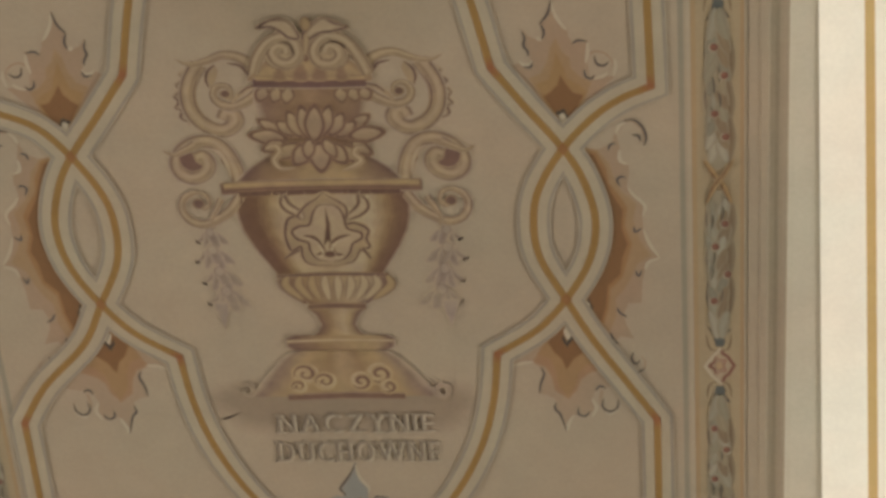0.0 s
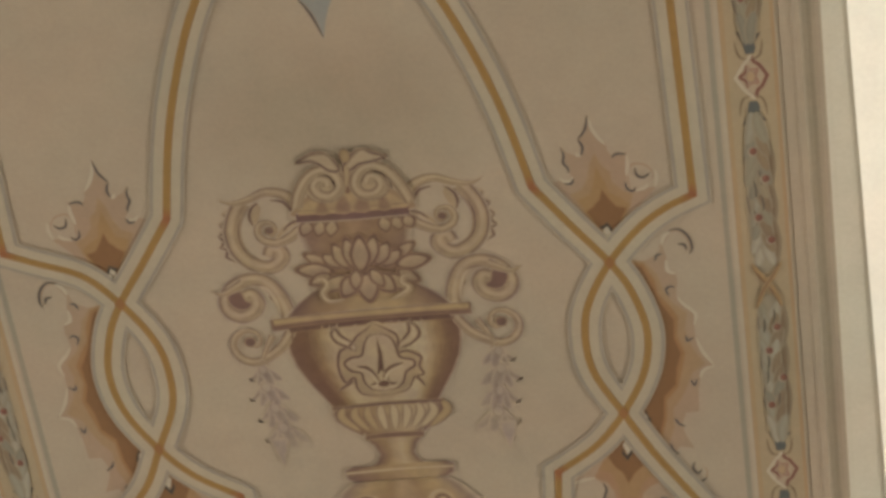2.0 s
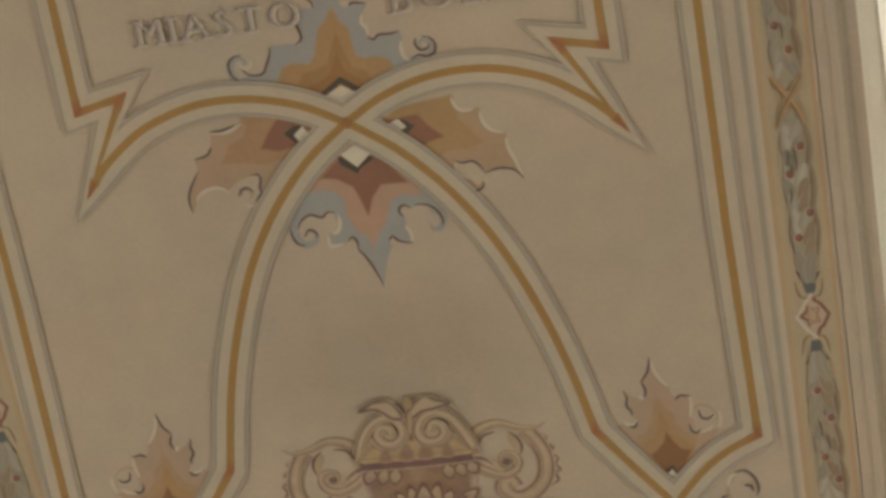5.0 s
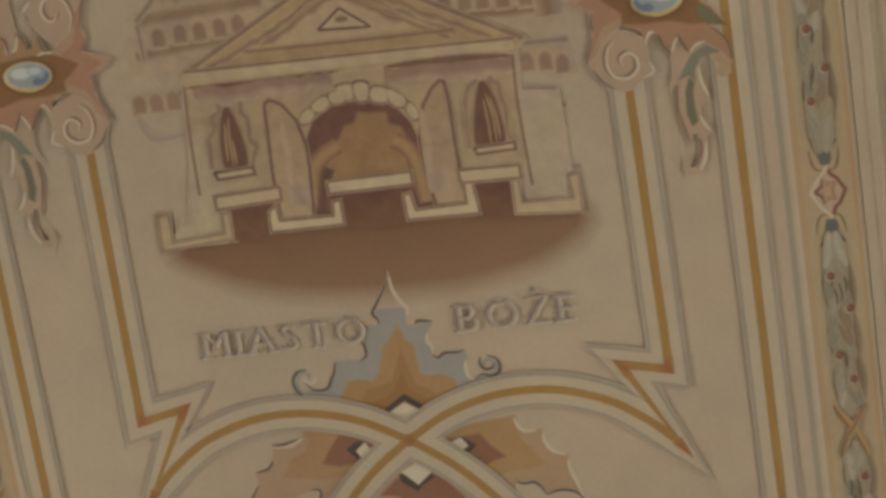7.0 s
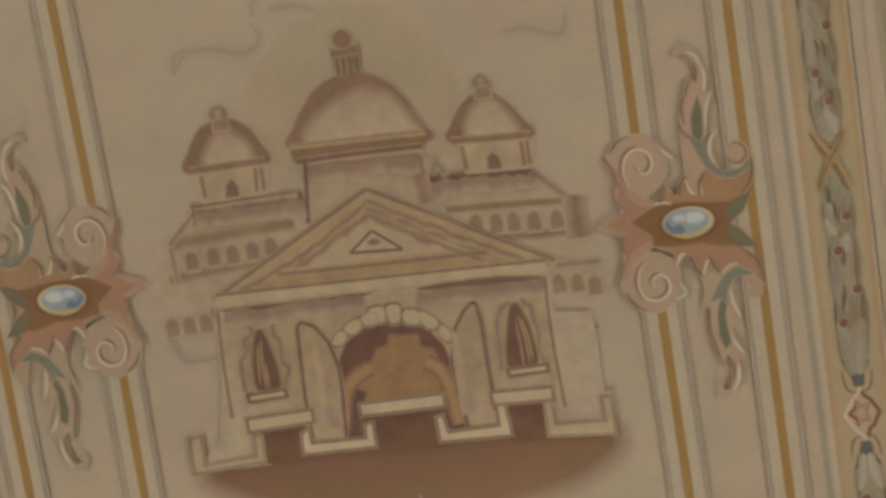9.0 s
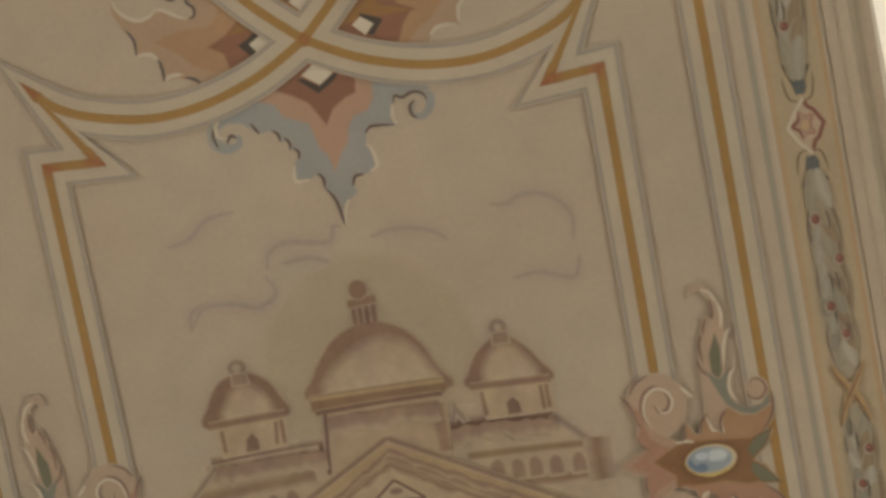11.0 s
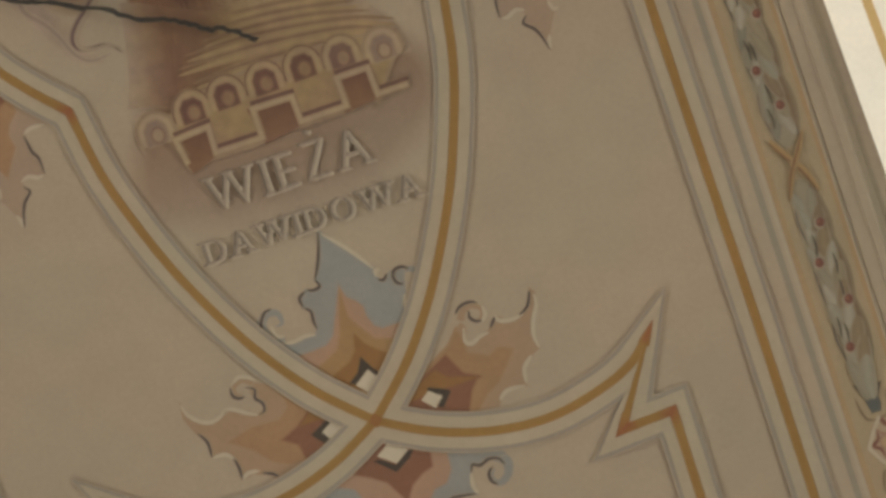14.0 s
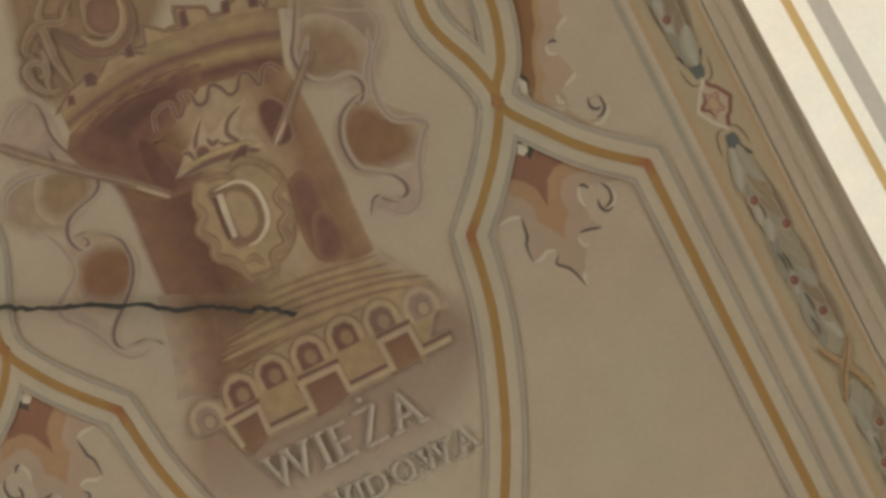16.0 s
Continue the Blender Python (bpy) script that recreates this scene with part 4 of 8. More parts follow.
    leaf("spiked_leaf", whole, [(0.539, -0.926), (0.583, -0.932), (0.611, -0.918), (0.621, -0.898), (0.627, -0.928), (0.626, -0.955), (0.642, -0.964), (0.644, -0.989), (0.638, -1.022), (0.652, -1.043), (0.674, -1.067), (0.669, -1.098), (0.669, -1.124), (0.682, -1.164), (0.705, -1.200), (0.683, -1.210), (0.673, -1.227), (0.665, -1.262), (0.662, -1.317), (0.635, -1.318), (0.625, -1.342), (0.627, -1.372), (0.643, -1.411), (0.614, -1.405), (0.606, -1.417), (0.592, -1.420), (0.576, -1.383), (0.549, -1.315), (0.590, -1.148)], PINKISH,
         (([(0.539, -0.926), (0.581, -0.935), (0.603, -0.966), (0.609, -0.993), (0.626, -1.036), (0.656, -1.067), (0.648, -1.106), (0.661, -1.156), (0.683, -1.196), (0.655, -1.216), (0.642, -1.250), (0.627, -1.280), (0.607, -1.306), (0.606, -1.354), (0.593, -1.391), (0.572, -1.368), (0.549, -1.315), (0.590, -1.148)], mix(TAN, PINKISH, 0.4)),
          ([(0.539, -0.926), (0.578, -0.938), (0.596, -0.977), (0.601, -1.014), (0.624, -1.049), (0.637, -1.075), (0.631, -1.120), (0.644, -1.166), (0.634, -1.207), (0.623, -1.250), (0.596, -1.282), (0.592, -1.331), (0.579, -1.376), (0.549, -1.323), (0.590, -1.148)], mix(TAN, RUST, 0.3)),
          ([(0.546, -0.934), (0.573, -0.946), (0.588, -0.988), (0.603, -1.035), (0.627, -1.081), (0.624, -1.127), (0.635, -1.166), (0.624, -1.199), (0.618, -1.243), (0.591, -1.272), (0.585, -1.331), (0.574, -1.368), (0.549, -1.323), (0.583, -1.148)], BROWN),
          ([(0.562, -0.954), (0.568, -0.968), (0.565, -0.993), (0.556, -0.979)], INK), ([(0.550, -1.301), (0.561, -1.331), (0.556, -1.356), (0.546, -1.335)], INK), ([(0.555, -0.954), (0.564, -0.959), (0.562, -0.981), (0.556, -0.979)], LIGHT), ([(0.542, -1.305), (0.554, -1.320), (0.552, -1.341), (0.545, -1.335)], LIGHT)),
         ([(0.627, -0.931), (0.628, -0.958), (0.644, -0.967)], [(0.641, -1.025), (0.654, -1.044), (0.676, -1.070), (0.670, -1.098)], [(0.671, -1.127), (0.684, -1.167), (0.705, -1.202)], [(0.705, -1.203), (0.681, -1.213), (0.673, -1.233)], [(0.621, -0.895), (0.628, -0.874), (0.642, -0.866)]),
         ([(0.604, -0.933), (0.609, -0.919), (0.620, -0.917)], [(0.627, -1.022), (0.620, -1.005), (0.630, -0.997), (0.639, -1.002)], [(0.652, -1.121), (0.654, -1.135), (0.668, -1.127)], [(0.652, -1.233), (0.659, -1.248), (0.666, -1.233)], [(0.611, -1.330), (0.618, -1.345), (0.632, -1.354)], [(0.595, -1.395), (0.602, -1.417), (0.613, -1.426)], [(0.636, -0.863), (0.658, -0.861), (0.676, -0.880), (0.682, -0.907), (0.675, -0.923)], [(0.653, -0.896), (0.667, -0.899), (0.670, -0.912)], [(0.644, -1.448), (0.639, -1.466), (0.648, -1.481), (0.658, -1.469)], [(0.634, -1.491), (0.650, -1.503), (0.668, -1.494)]),
         (([(0.611, -0.927), (0.626, -0.884), (0.647, -0.863), (0.669, -0.877), (0.678, -0.907), (0.664, -0.918)], 0.009), ([(0.613, -1.447), (0.631, -1.494), (0.660, -1.500), (0.668, -1.476), (0.656, -1.457)], 0.009)), mirror=mirror, label="dark brown and pink spiked leaf")


def eye_leaves_high(mirror):
    """The leaves at the strap eyes beside the tower."""
    whole = thing("eye_leaves", 0.5 if mirror is None else -0.5, 2.6, "brown and pink painted leaves at a strap eye beside the tower", "painted ornament", "leaves at the strap eyes")
    dusk = tone(138, 114, 89)
    leaf("outer_leaf", whole, [(0.478, 2.488), (0.464, 2.402), (0.398, 2.324), (0.408, 2.321), (0.426, 2.325), (0.440, 2.320), (0.441, 2.303), (0.438, 2.288), (0.431, 2.269), (0.428, 2.241), (0.439, 2.238), (0.459, 2.245), (0.472, 2.238), (0.472, 2.227), (0.464, 2.219), (0.477, 2.204), (0.485, 2.188), (0.494, 2.160), (0.500, 2.186), (0.511, 2.208), (0.523, 2.225), (0.513, 2.234), (0.519, 2.251), (0.534, 2.252), (0.562, 2.241), (0.548, 2.260), (0.549, 2.287), (0.548, 2.302), (0.556, 2.322), (0.570, 2.324), (0.581, 2.315), (0.628, 2.300), (0.561, 2.386)], dusk,
         (([(0.478, 2.488), (0.444, 2.362), (0.463, 2.344), (0.471, 2.326), (0.466, 2.301), (0.481, 2.279), (0.494, 2.257), (0.505, 2.277), (0.519, 2.288), (0.517, 2.320), (0.532, 2.345), (0.548, 2.350), (0.583, 2.342), (0.529, 2.435)], mix(TAN, CORAL, 0.45)),
          ([(0.478, 2.488), (0.457, 2.388), (0.477, 2.373), (0.490, 2.353), (0.493, 2.321), (0.510, 2.359), (0.530, 2.373), (0.554, 2.374), (0.512, 2.444)], CLAY),
          ([(0.484, 2.422), (0.510, 2.427), (0.516, 2.417), (0.500, 2.401), (0.498, 2.411), (0.488, 2.418)], INK), ([(0.492, 2.436), (0.509, 2.430), (0.503, 2.417), (0.494, 2.413), (0.484, 2.422)], LIGHT)),
         ([(0.400, 2.323), (0.426, 2.324), (0.442, 2.318)], [(0.430, 2.239), (0.441, 2.237), (0.458, 2.244), (0.473, 2.239)], [(0.556, 2.322), (0.549, 2.304), (0.551, 2.285)], [(0.515, 2.244), (0.520, 2.226), (0.530, 2.226)], [(0.500, 2.186), (0.495, 2.171), (0.494, 2.160)], [(0.591, 2.309), (0.604, 2.292), (0.601, 2.272), (0.586, 2.264)]),
         ([(0.443, 2.316), (0.440, 2.301), (0.437, 2.283), (0.429, 2.269), (0.427, 2.239)], [(0.472, 2.230), (0.463, 2.218), (0.478, 2.203), (0.486, 2.186), (0.493, 2.160)], [(0.522, 2.249), (0.540, 2.247), (0.561, 2.240)], [(0.556, 2.322), (0.564, 2.321), (0.570, 2.311)], [(0.592, 2.311), (0.600, 2.296), (0.598, 2.279), (0.589, 2.271), (0.578, 2.270)], [(0.576, 2.288), (0.574, 2.274), (0.581, 2.262), (0.595, 2.264)]),
         (([(0.561, 2.320), (0.584, 2.317), (0.600, 2.298), (0.596, 2.276), (0.581, 2.271)], 0.010),), mirror=mirror)
    leaf("spiked_leaf", whole, [(0.598, 2.712), (0.563, 2.618), (0.544, 2.550), (0.555, 2.522), (0.551, 2.490), (0.569, 2.470), (0.585, 2.467), (0.601, 2.456), (0.603, 2.473), (0.599, 2.488), (0.613, 2.494), (0.634, 2.501), (0.632, 2.518), (0.627, 2.536), (0.613, 2.557), (0.614, 2.572), (0.625, 2.573), (0.643, 2.588), (0.662, 2.595), (0.656, 2.615), (0.691, 2.664)], PINKISH,
         (([(0.598, 2.712), (0.563, 2.618), (0.544, 2.550), (0.555, 2.522), (0.553, 2.494), (0.565, 2.481), (0.569, 2.503), (0.587, 2.521), (0.586, 2.550), (0.596, 2.581), (0.620, 2.602), (0.625, 2.631), (0.660, 2.680)], mix(TAN, PINKISH, 0.3)),
          ([(0.598, 2.712), (0.563, 2.618), (0.544, 2.551), (0.556, 2.523), (0.556, 2.503), (0.569, 2.526), (0.576, 2.553), (0.590, 2.586), (0.608, 2.610), (0.619, 2.645), (0.647, 2.686)], BROWN),
          ([(0.550, 2.553), (0.560, 2.530), (0.553, 2.511), (0.552, 2.494), (0.548, 2.505), (0.554, 2.522), (0.544, 2.547)], INK), ([(0.542, 2.546), (0.554, 2.526), (0.547, 2.508), (0.539, 2.514)], LIGHT)),
         ([(0.640, 2.585), (0.660, 2.595), (0.668, 2.597)], [(0.613, 2.570), (0.612, 2.555), (0.624, 2.547)], [(0.612, 2.491), (0.630, 2.497), (0.638, 2.504)], [(0.592, 2.483), (0.591, 2.470), (0.599, 2.464)], [(0.661, 2.439), (0.659, 2.418), (0.642, 2.405), (0.626, 2.408)]),
         ([(0.617, 2.570), (0.627, 2.572), (0.631, 2.565)], [(0.618, 2.540), (0.628, 2.547)], [(0.638, 2.455), (0.635, 2.439), (0.643, 2.429), (0.652, 2.430)], [(0.657, 2.450), (0.658, 2.429), (0.648, 2.417), (0.637, 2.416)]),
         (([(0.593, 2.452), (0.611, 2.422), (0.637, 2.412), (0.657, 2.426), (0.653, 2.450), (0.636, 2.447), (0.643, 2.433)], 0.010),), mirror=mirror, label="dark brown and pink spiked leaf")


for mirror in (None, 0.0):
    eye_leaves_low(mirror)
    eye_leaves_high(mirror)


def jewel(mirror, v):
    """An oval jewel in a brown leaf star, with two rose volutes and two long curling leaves."""
    whole = thing("jewel_ornament", v, 0.79, "brown, pink and green painted scroll ornament with an oval jewel", "painted ornament", "jewel ornaments")
    rose, moss, earth, ember = tone(143, 118, 91), tone(92, 86, 62), tone(108, 76, 46), tone(132, 99, 66)
    shade, russet = tone(108, 82, 64), tone(135, 98, 73)
    s = Sheet(mirror, None, 90)
    s.fill([(0.577, 0.836), (0.574, 0.882), (0.576, 0.925), (0.572, 0.968), (0.578, 0.953), (0.580, 0.992), (0.590, 1.015), (0.596, 1.037), (0.603, 1.041), (0.609, 1.030), (0.614, 1.042), (0.613, 1.068), (0.604, 1.086), (0.590, 1.093), (0.582, 1.084), (0.581, 1.095), (0.592, 1.100), (0.605, 1.097), (0.617, 1.084), (0.625, 1.062), (0.628, 1.036), (0.626, 1.018), (0.621, 0.993), (0.621, 0.963), (0.614, 0.939), (0.616, 0.908), (0.632, 0.875), (0.658, 0.859), (0.614, 0.831)], rose, PLASTER, 0.003)
    s.fill([(0.611, 1.007), (0.614, 0.983), (0.611, 0.944), (0.604, 0.928), (0.596, 0.945), (0.597, 0.975)], moss, rose, 0.004)
    s.fill([(0.584, 0.949), (0.597, 0.933), (0.608, 0.927), (0.618, 0.938), (0.631, 0.943), (0.618, 0.920), (0.616, 0.895), (0.628, 0.878), (0.649, 0.870), (0.671, 0.872), (0.687, 0.888), (0.681, 0.869), (0.659, 0.859), (0.632, 0.865), (0.611, 0.884), (0.600, 0.910)], mix(moss, STEEL, 0.35), rose, 0.003)
    s.ellipse((0.667, 0.902), 0.018, 0.019, rose, PLASTER, 0.003)
    s.stroke([(0.654, 0.911), (0.663, 0.920), (0.678, 0.914), (0.682, 0.897), (0.669, 0.884), (0.653, 0.888), (0.649, 0.901)], 0.0045, shade, rose, taper=1)
    for line in ([(0.623, 1.018), (0.628, 1.043), (0.623, 1.067)], [(0.640, 1.016), (0.631, 1.007), (0.622, 0.982), (0.618, 0.953)], [(0.637, 0.948), (0.625, 0.932), (0.620, 0.907), (0.629, 0.886)], [(0.624, 1.063), (0.615, 1.082), (0.600, 1.092)]):
        s.stroke(line, 0.0055, LIGHT, rose, taper=1, soft=0.5)
    for line in ([(0.612, 1.072), (0.614, 1.052), (0.611, 1.034)], [(0.601, 1.039), (0.594, 1.026), (0.592, 1.011)], [(0.588, 1.013), (0.581, 0.992), (0.583, 0.961)], [(0.573, 0.968), (0.578, 0.949), (0.590, 0.936)], [(0.618, 0.938), (0.631, 0.944)]):
        s.stroke(line, 0.0042, shade, rose, taper=1, soft=0.5)
    s.done("top_leaf", whole, "rose leaf with a green vein")
    s = Sheet(mirror, None, 90)
    s.fill([(0.562, 0.739), (0.577, 0.696), (0.583, 0.664), (0.569, 0.618), (0.585, 0.638), (0.581, 0.590), (0.585, 0.562), (0.595, 0.519), (0.602, 0.545), (0.612, 0.531), (0.613, 0.507), (0.601, 0.473), (0.590, 0.468), (0.585, 0.479), (0.592, 0.489), (0.582, 0.490), (0.577, 0.476), (0.587, 0.461), (0.603, 0.462), (0.620, 0.496), (0.622, 0.528), (0.633, 0.537), (0.620, 0.562), (0.615, 0.586), (0.637, 0.602), (0.624, 0.627), (0.622, 0.657), (0.635, 0.683), (0.620, 0.722)], rose, PLASTER, 0.003)
    s.fill([(0.607, 0.640), (0.598, 0.617), (0.596, 0.575), (0.603, 0.552), (0.612, 0.559), (0.609, 0.584), (0.609, 0.616), (0.618, 0.642)], moss, rose, 0.003)
    s.fill([(0.589, 0.640), (0.605, 0.667), (0.619, 0.684), (0.643, 0.696), (0.668, 0.686), (0.679, 0.664), (0.664, 0.676), (0.645, 0.683), (0.630, 0.676), (0.618, 0.657), (0.613, 0.637), (0.606, 0.646)], mix(moss, STEEL, 0.3), rose, 0.003)
    s.fill([(0.652, 0.676), (0.669, 0.678), (0.679, 0.662), (0.678, 0.643), (0.667, 0.636), (0.654, 0.644), (0.662, 0.658)], mix(rose, TAN, 0.3), PLASTER, 0.003)
    for line in ([(0.611, 0.685), (0.625, 0.700), (0.644, 0.704)], [(0.624, 0.660), (0.628, 0.628), (0.638, 0.602)], [(0.617, 0.571), (0.625, 0.551), (0.636, 0.537)], [(0.622, 0.521), (0.619, 0.492), (0.606, 0.466)]):
        s.stroke(line, 0.0055, LIGHT, rose, taper=1, soft=0.5)
    for line in ([(0.585, 0.632), (0.580, 0.590), (0.585, 0.560), (0.596, 0.518)], [(0.612, 0.529), (0.613, 0.505), (0.600, 0.471)], [(0.648, 0.705), (0.675, 0.694), (0.685, 0.663)], [(0.624, 0.627), (0.630, 0.613)], [(0.612, 0.578), (0.618, 0.560)]):
        s.stroke(line, 0.0042, shade, rose, taper=1, soft=0.5)
    s.done("bottom_leaf", whole, "rose leaf with a green vein")
    for c, ring, coil, spike, edge in (((0.490, 0.904), [(0.442, 0.922), (0.459, 0.945), (0.483, 0.956), (0.512, 0.951), (0.533, 0.929), (0.554, 0.906), (0.539, 0.905), (0.539, 0.883), (0.522, 0.858), (0.496, 0.845), (0.469, 0.857), (0.454, 0.880)], [(0.469, 0.865), (0.460, 0.892), (0.468, 0.921), (0.488, 0.933), (0.507, 0.924), (0.513, 0.906), (0.505, 0.890), (0.492, 0.889), (0.484, 0.902)], [(0.535, 0.927), (0.545, 0.915), (0.554, 0.906)], [(0.445, 0.926), (0.459, 0.945), (0.483, 0.956)]),
                                       ((0.491, 0.690), [(0.450, 0.730), (0.482, 0.741), (0.517, 0.732), (0.538, 0.711), (0.538, 0.680), (0.546, 0.660), (0.522, 0.648), (0.498, 0.632), (0.468, 0.638), (0.443, 0.664), (0.436, 0.699)], [(0.480, 0.727), (0.465, 0.712), (0.460, 0.684), (0.471, 0.661), (0.495, 0.656), (0.513, 0.670), (0.513, 0.691), (0.499, 0.702), (0.485, 0.692), (0.489, 0.677)], [(0.538, 0.680), (0.546, 0.660), (0.526, 0.650)], [(0.439, 0.677), (0.452, 0.652), (0.474, 0.635)])):
        s = Sheet(mirror, None, 98)
        s.fill(ring, rose, PLASTER, 0.003, True)
        s.stroke(coil, 0.0065, shade, rose, taper=1, soft=0.6)
        s.stroke([(a + 0.005, b - 0.003) for a, b in coil], 0.0045, LIGHT, rose, taper=1, soft=0.6)
        s.stroke(edge, 0.005, shade, PLASTER, taper=1)
        s.stroke(spike, 0.005, LIGHT, PLASTER, taper=1)
        s.done("volute", whole)
    s = Sheet(mirror, None, 104)
    s.fill([(0.428, 0.927), (0.441, 0.916), (0.455, 0.896), (0.457, 0.871), (0.448, 0.860), (0.445, 0.848), (0.452, 0.832), (0.465, 0.824), (0.433, 0.814), (0.409, 0.802), (0.424, 0.790), (0.449, 0.779), (0.446, 0.758), (0.449, 0.741), (0.438, 0.715), (0.426, 0.685), (0.448, 0.701), (0.462, 0.729), (0.504, 0.757), (0.529, 0.790), (0.514, 0.828), (0.486, 0.848), (0.463, 0.866)], mix(rose, russet, 0.45), PLASTER, 0.003)
    s.fill([(0.432, 0.922), (0.454, 0.893), (0.462, 0.861), (0.467, 0.840), (0.487, 0.824), (0.512, 0.816), (0.485, 0.809), (0.456, 0.803), (0.478, 0.787), (0.502, 0.768), (0.463, 0.752), (0.442, 0.713), (0.433, 0.695), (0.454, 0.743), (0.447, 0.771), (0.459, 0.782), (0.429, 0.798), (0.460, 0.819), (0.450, 0.847), (0.459, 0.867)], russet, mix(rose, russet, 0.45), 0.004)
    for line in ([(0.429, 0.926), (0.442, 0.908), (0.450, 0.880), (0.456, 0.862)], [(0.446, 0.848), (0.452, 0.832), (0.465, 0.823)], [(0.427, 0.685), (0.438, 0.713), (0.444, 0.733)], [(0.449, 0.779), (0.446, 0.758), (0.450, 0.743)]):
        s.stroke(line, 0.0042, shade, PLASTER, taper=1)
    s.done("pointed_leaf", whole)
    s = Sheet(mirror, None, 110)
    s.fill([(0.470, 0.800), (0.500, 0.818), (0.531, 0.835), (0.532, 0.863), (0.545, 0.839), (0.555, 0.834), (0.562, 0.861), (0.574, 0.872), (0.578, 0.845), (0.594, 0.828), (0.596, 0.857), (0.610, 0.876), (0.634, 0.858), (0.657, 0.855), (0.687, 0.870), (0.684, 0.846), (0.663, 0.822), (0.679, 0.824), (0.662, 0.797), (0.639, 0.777), (0.658, 0.764), (0.674, 0.738), (0.651, 0.732), (0.680, 0.701), (0.685, 0.661), (0.668, 0.686), (0.642, 0.702), (0.612, 0.687), (0.601, 0.711), (0.595, 0.727), (0.590, 0.704), (0.580, 0.687), (0.568, 0.705), (0.561, 0.731), (0.549, 0.728), (0.537, 0.713), (0.534, 0.739), (0.504, 0.753), (0.502, 0.770)], ember, PLASTER, 0.003, shade=russet)
    s.fill([(0.472, 0.800), (0.502, 0.816), (0.523, 0.825), (0.573, 0.821), (0.642, 0.814), (0.660, 0.818), (0.648, 0.796), (0.635, 0.777), (0.649, 0.759), (0.661, 0.741), (0.626, 0.739), (0.584, 0.751), (0.540, 0.750), (0.504, 0.755), (0.504, 0.772)], earth, ember, 0.005)
    s.fill([(0.634, 0.797), (0.654, 0.817), (0.675, 0.824), (0.664, 0.803), (0.640, 0.785)], moss, earth, 0.004)
    s.fill([(0.638, 0.771), (0.655, 0.759), (0.676, 0.733), (0.650, 0.738), (0.635, 0.757)], moss, earth, 0.004)
    for line in ([(0.510, 0.827), (0.526, 0.829), (0.543, 0.825)], [(0.571, 0.868), (0.578, 0.843), (0.587, 0.838)], [(0.601, 0.869), (0.595, 0.853), (0.598, 0.832)], [(0.536, 0.711), (0.545, 0.729), (0.555, 0.732)], [(0.580, 0.687), (0.588, 0.707), (0.596, 0.718)], [(0.612, 0.687), (0.627, 0.700), (0.644, 0.704)]):
        s.stroke(line, 0.0045, mix(LIGHT, PLASTER, 0.2), PLASTER, taper=1)
    for line in ([(0.532, 0.861), (0.529, 0.837), (0.520, 0.830)], [(0.557, 0.837), (0.562, 0.859), (0.572, 0.870)], [(0.594, 0.830), (0.595, 0.857), (0.608, 0.874)], [(0.691, 0.894), (0.687, 0.857), (0.665, 0.825)], [(0.532, 0.737), (0.536, 0.711)], [(0.561, 0.729), (0.569, 0.703), (0.580, 0.687)], [(0.594, 0.725), (0.602, 0.705), (0.612, 0.687)], [(0.651, 0.732), (0.680, 0.701), (0.685, 0.663)]):
        s.stroke(line, 0.0042, tone(98, 70, 52), PLASTER, taper=1)
    s.done("leaf_star", whole)
    s = Sheet(mirror, None, 134)
    c = (0.566, 0.788)
    blue, ochre = tone(122, 122, 114), tone(140, 110, 60)
    s.ellipse(c, 0.050, 0.032, tone(98, 68, 42), earth, 0.004, 0, 30)
    s.ellipse(c, 0.046, 0.0285, ochre, None, 0, 0, 30)
    s.ellipse((c[0] + 0.001, c[1] + 0.002), 0.043, 0.0245, tone(158, 138, 104), ochre, 0.003, 0, 30)
    s.ellipse((c[0] - 0.002, c[1] + 0.002), 0.038, 0.021, blue, tone(150, 136, 112), 0.003, 0, 30)
    s.fill([(c[0] - 0.036, c[1] + 0.006), (c[0] - 0.028, c[1] - 0.006), (c[0] - 0.014, c[1] - 0.004), (c[0] - 0.008, c[1] - 0.014), (c[0] - 0.024, c[1] - 0.016), (c[0] - 0.038, c[1] - 0.004)], tone(90, 96, 100), blue, 0.003, True)
    s.ellipse((c[0] + 0.012, c[1] + 0.008), 0.016, 0.0075, tone(158, 154, 140), blue, 0.006)
    s.ellipse((c[0] - 0.014, c[1] + 0.010), 0.010, 0.005, tone(152, 150, 140), blue, 0.004)
    s.stroke([(c[0] - 0.030, c[1] - 0.020), (c[0], c[1] - 0.026), (c[0] + 0.030, c[1] - 0.018)], 0.005, tone(160, 134, 78), ochre, taper=1)
    s.done("jewel", whole, "pale blue glossy painted oval jewel")


jewel(None, 0.566)
jewel(-0.009, -0.585)


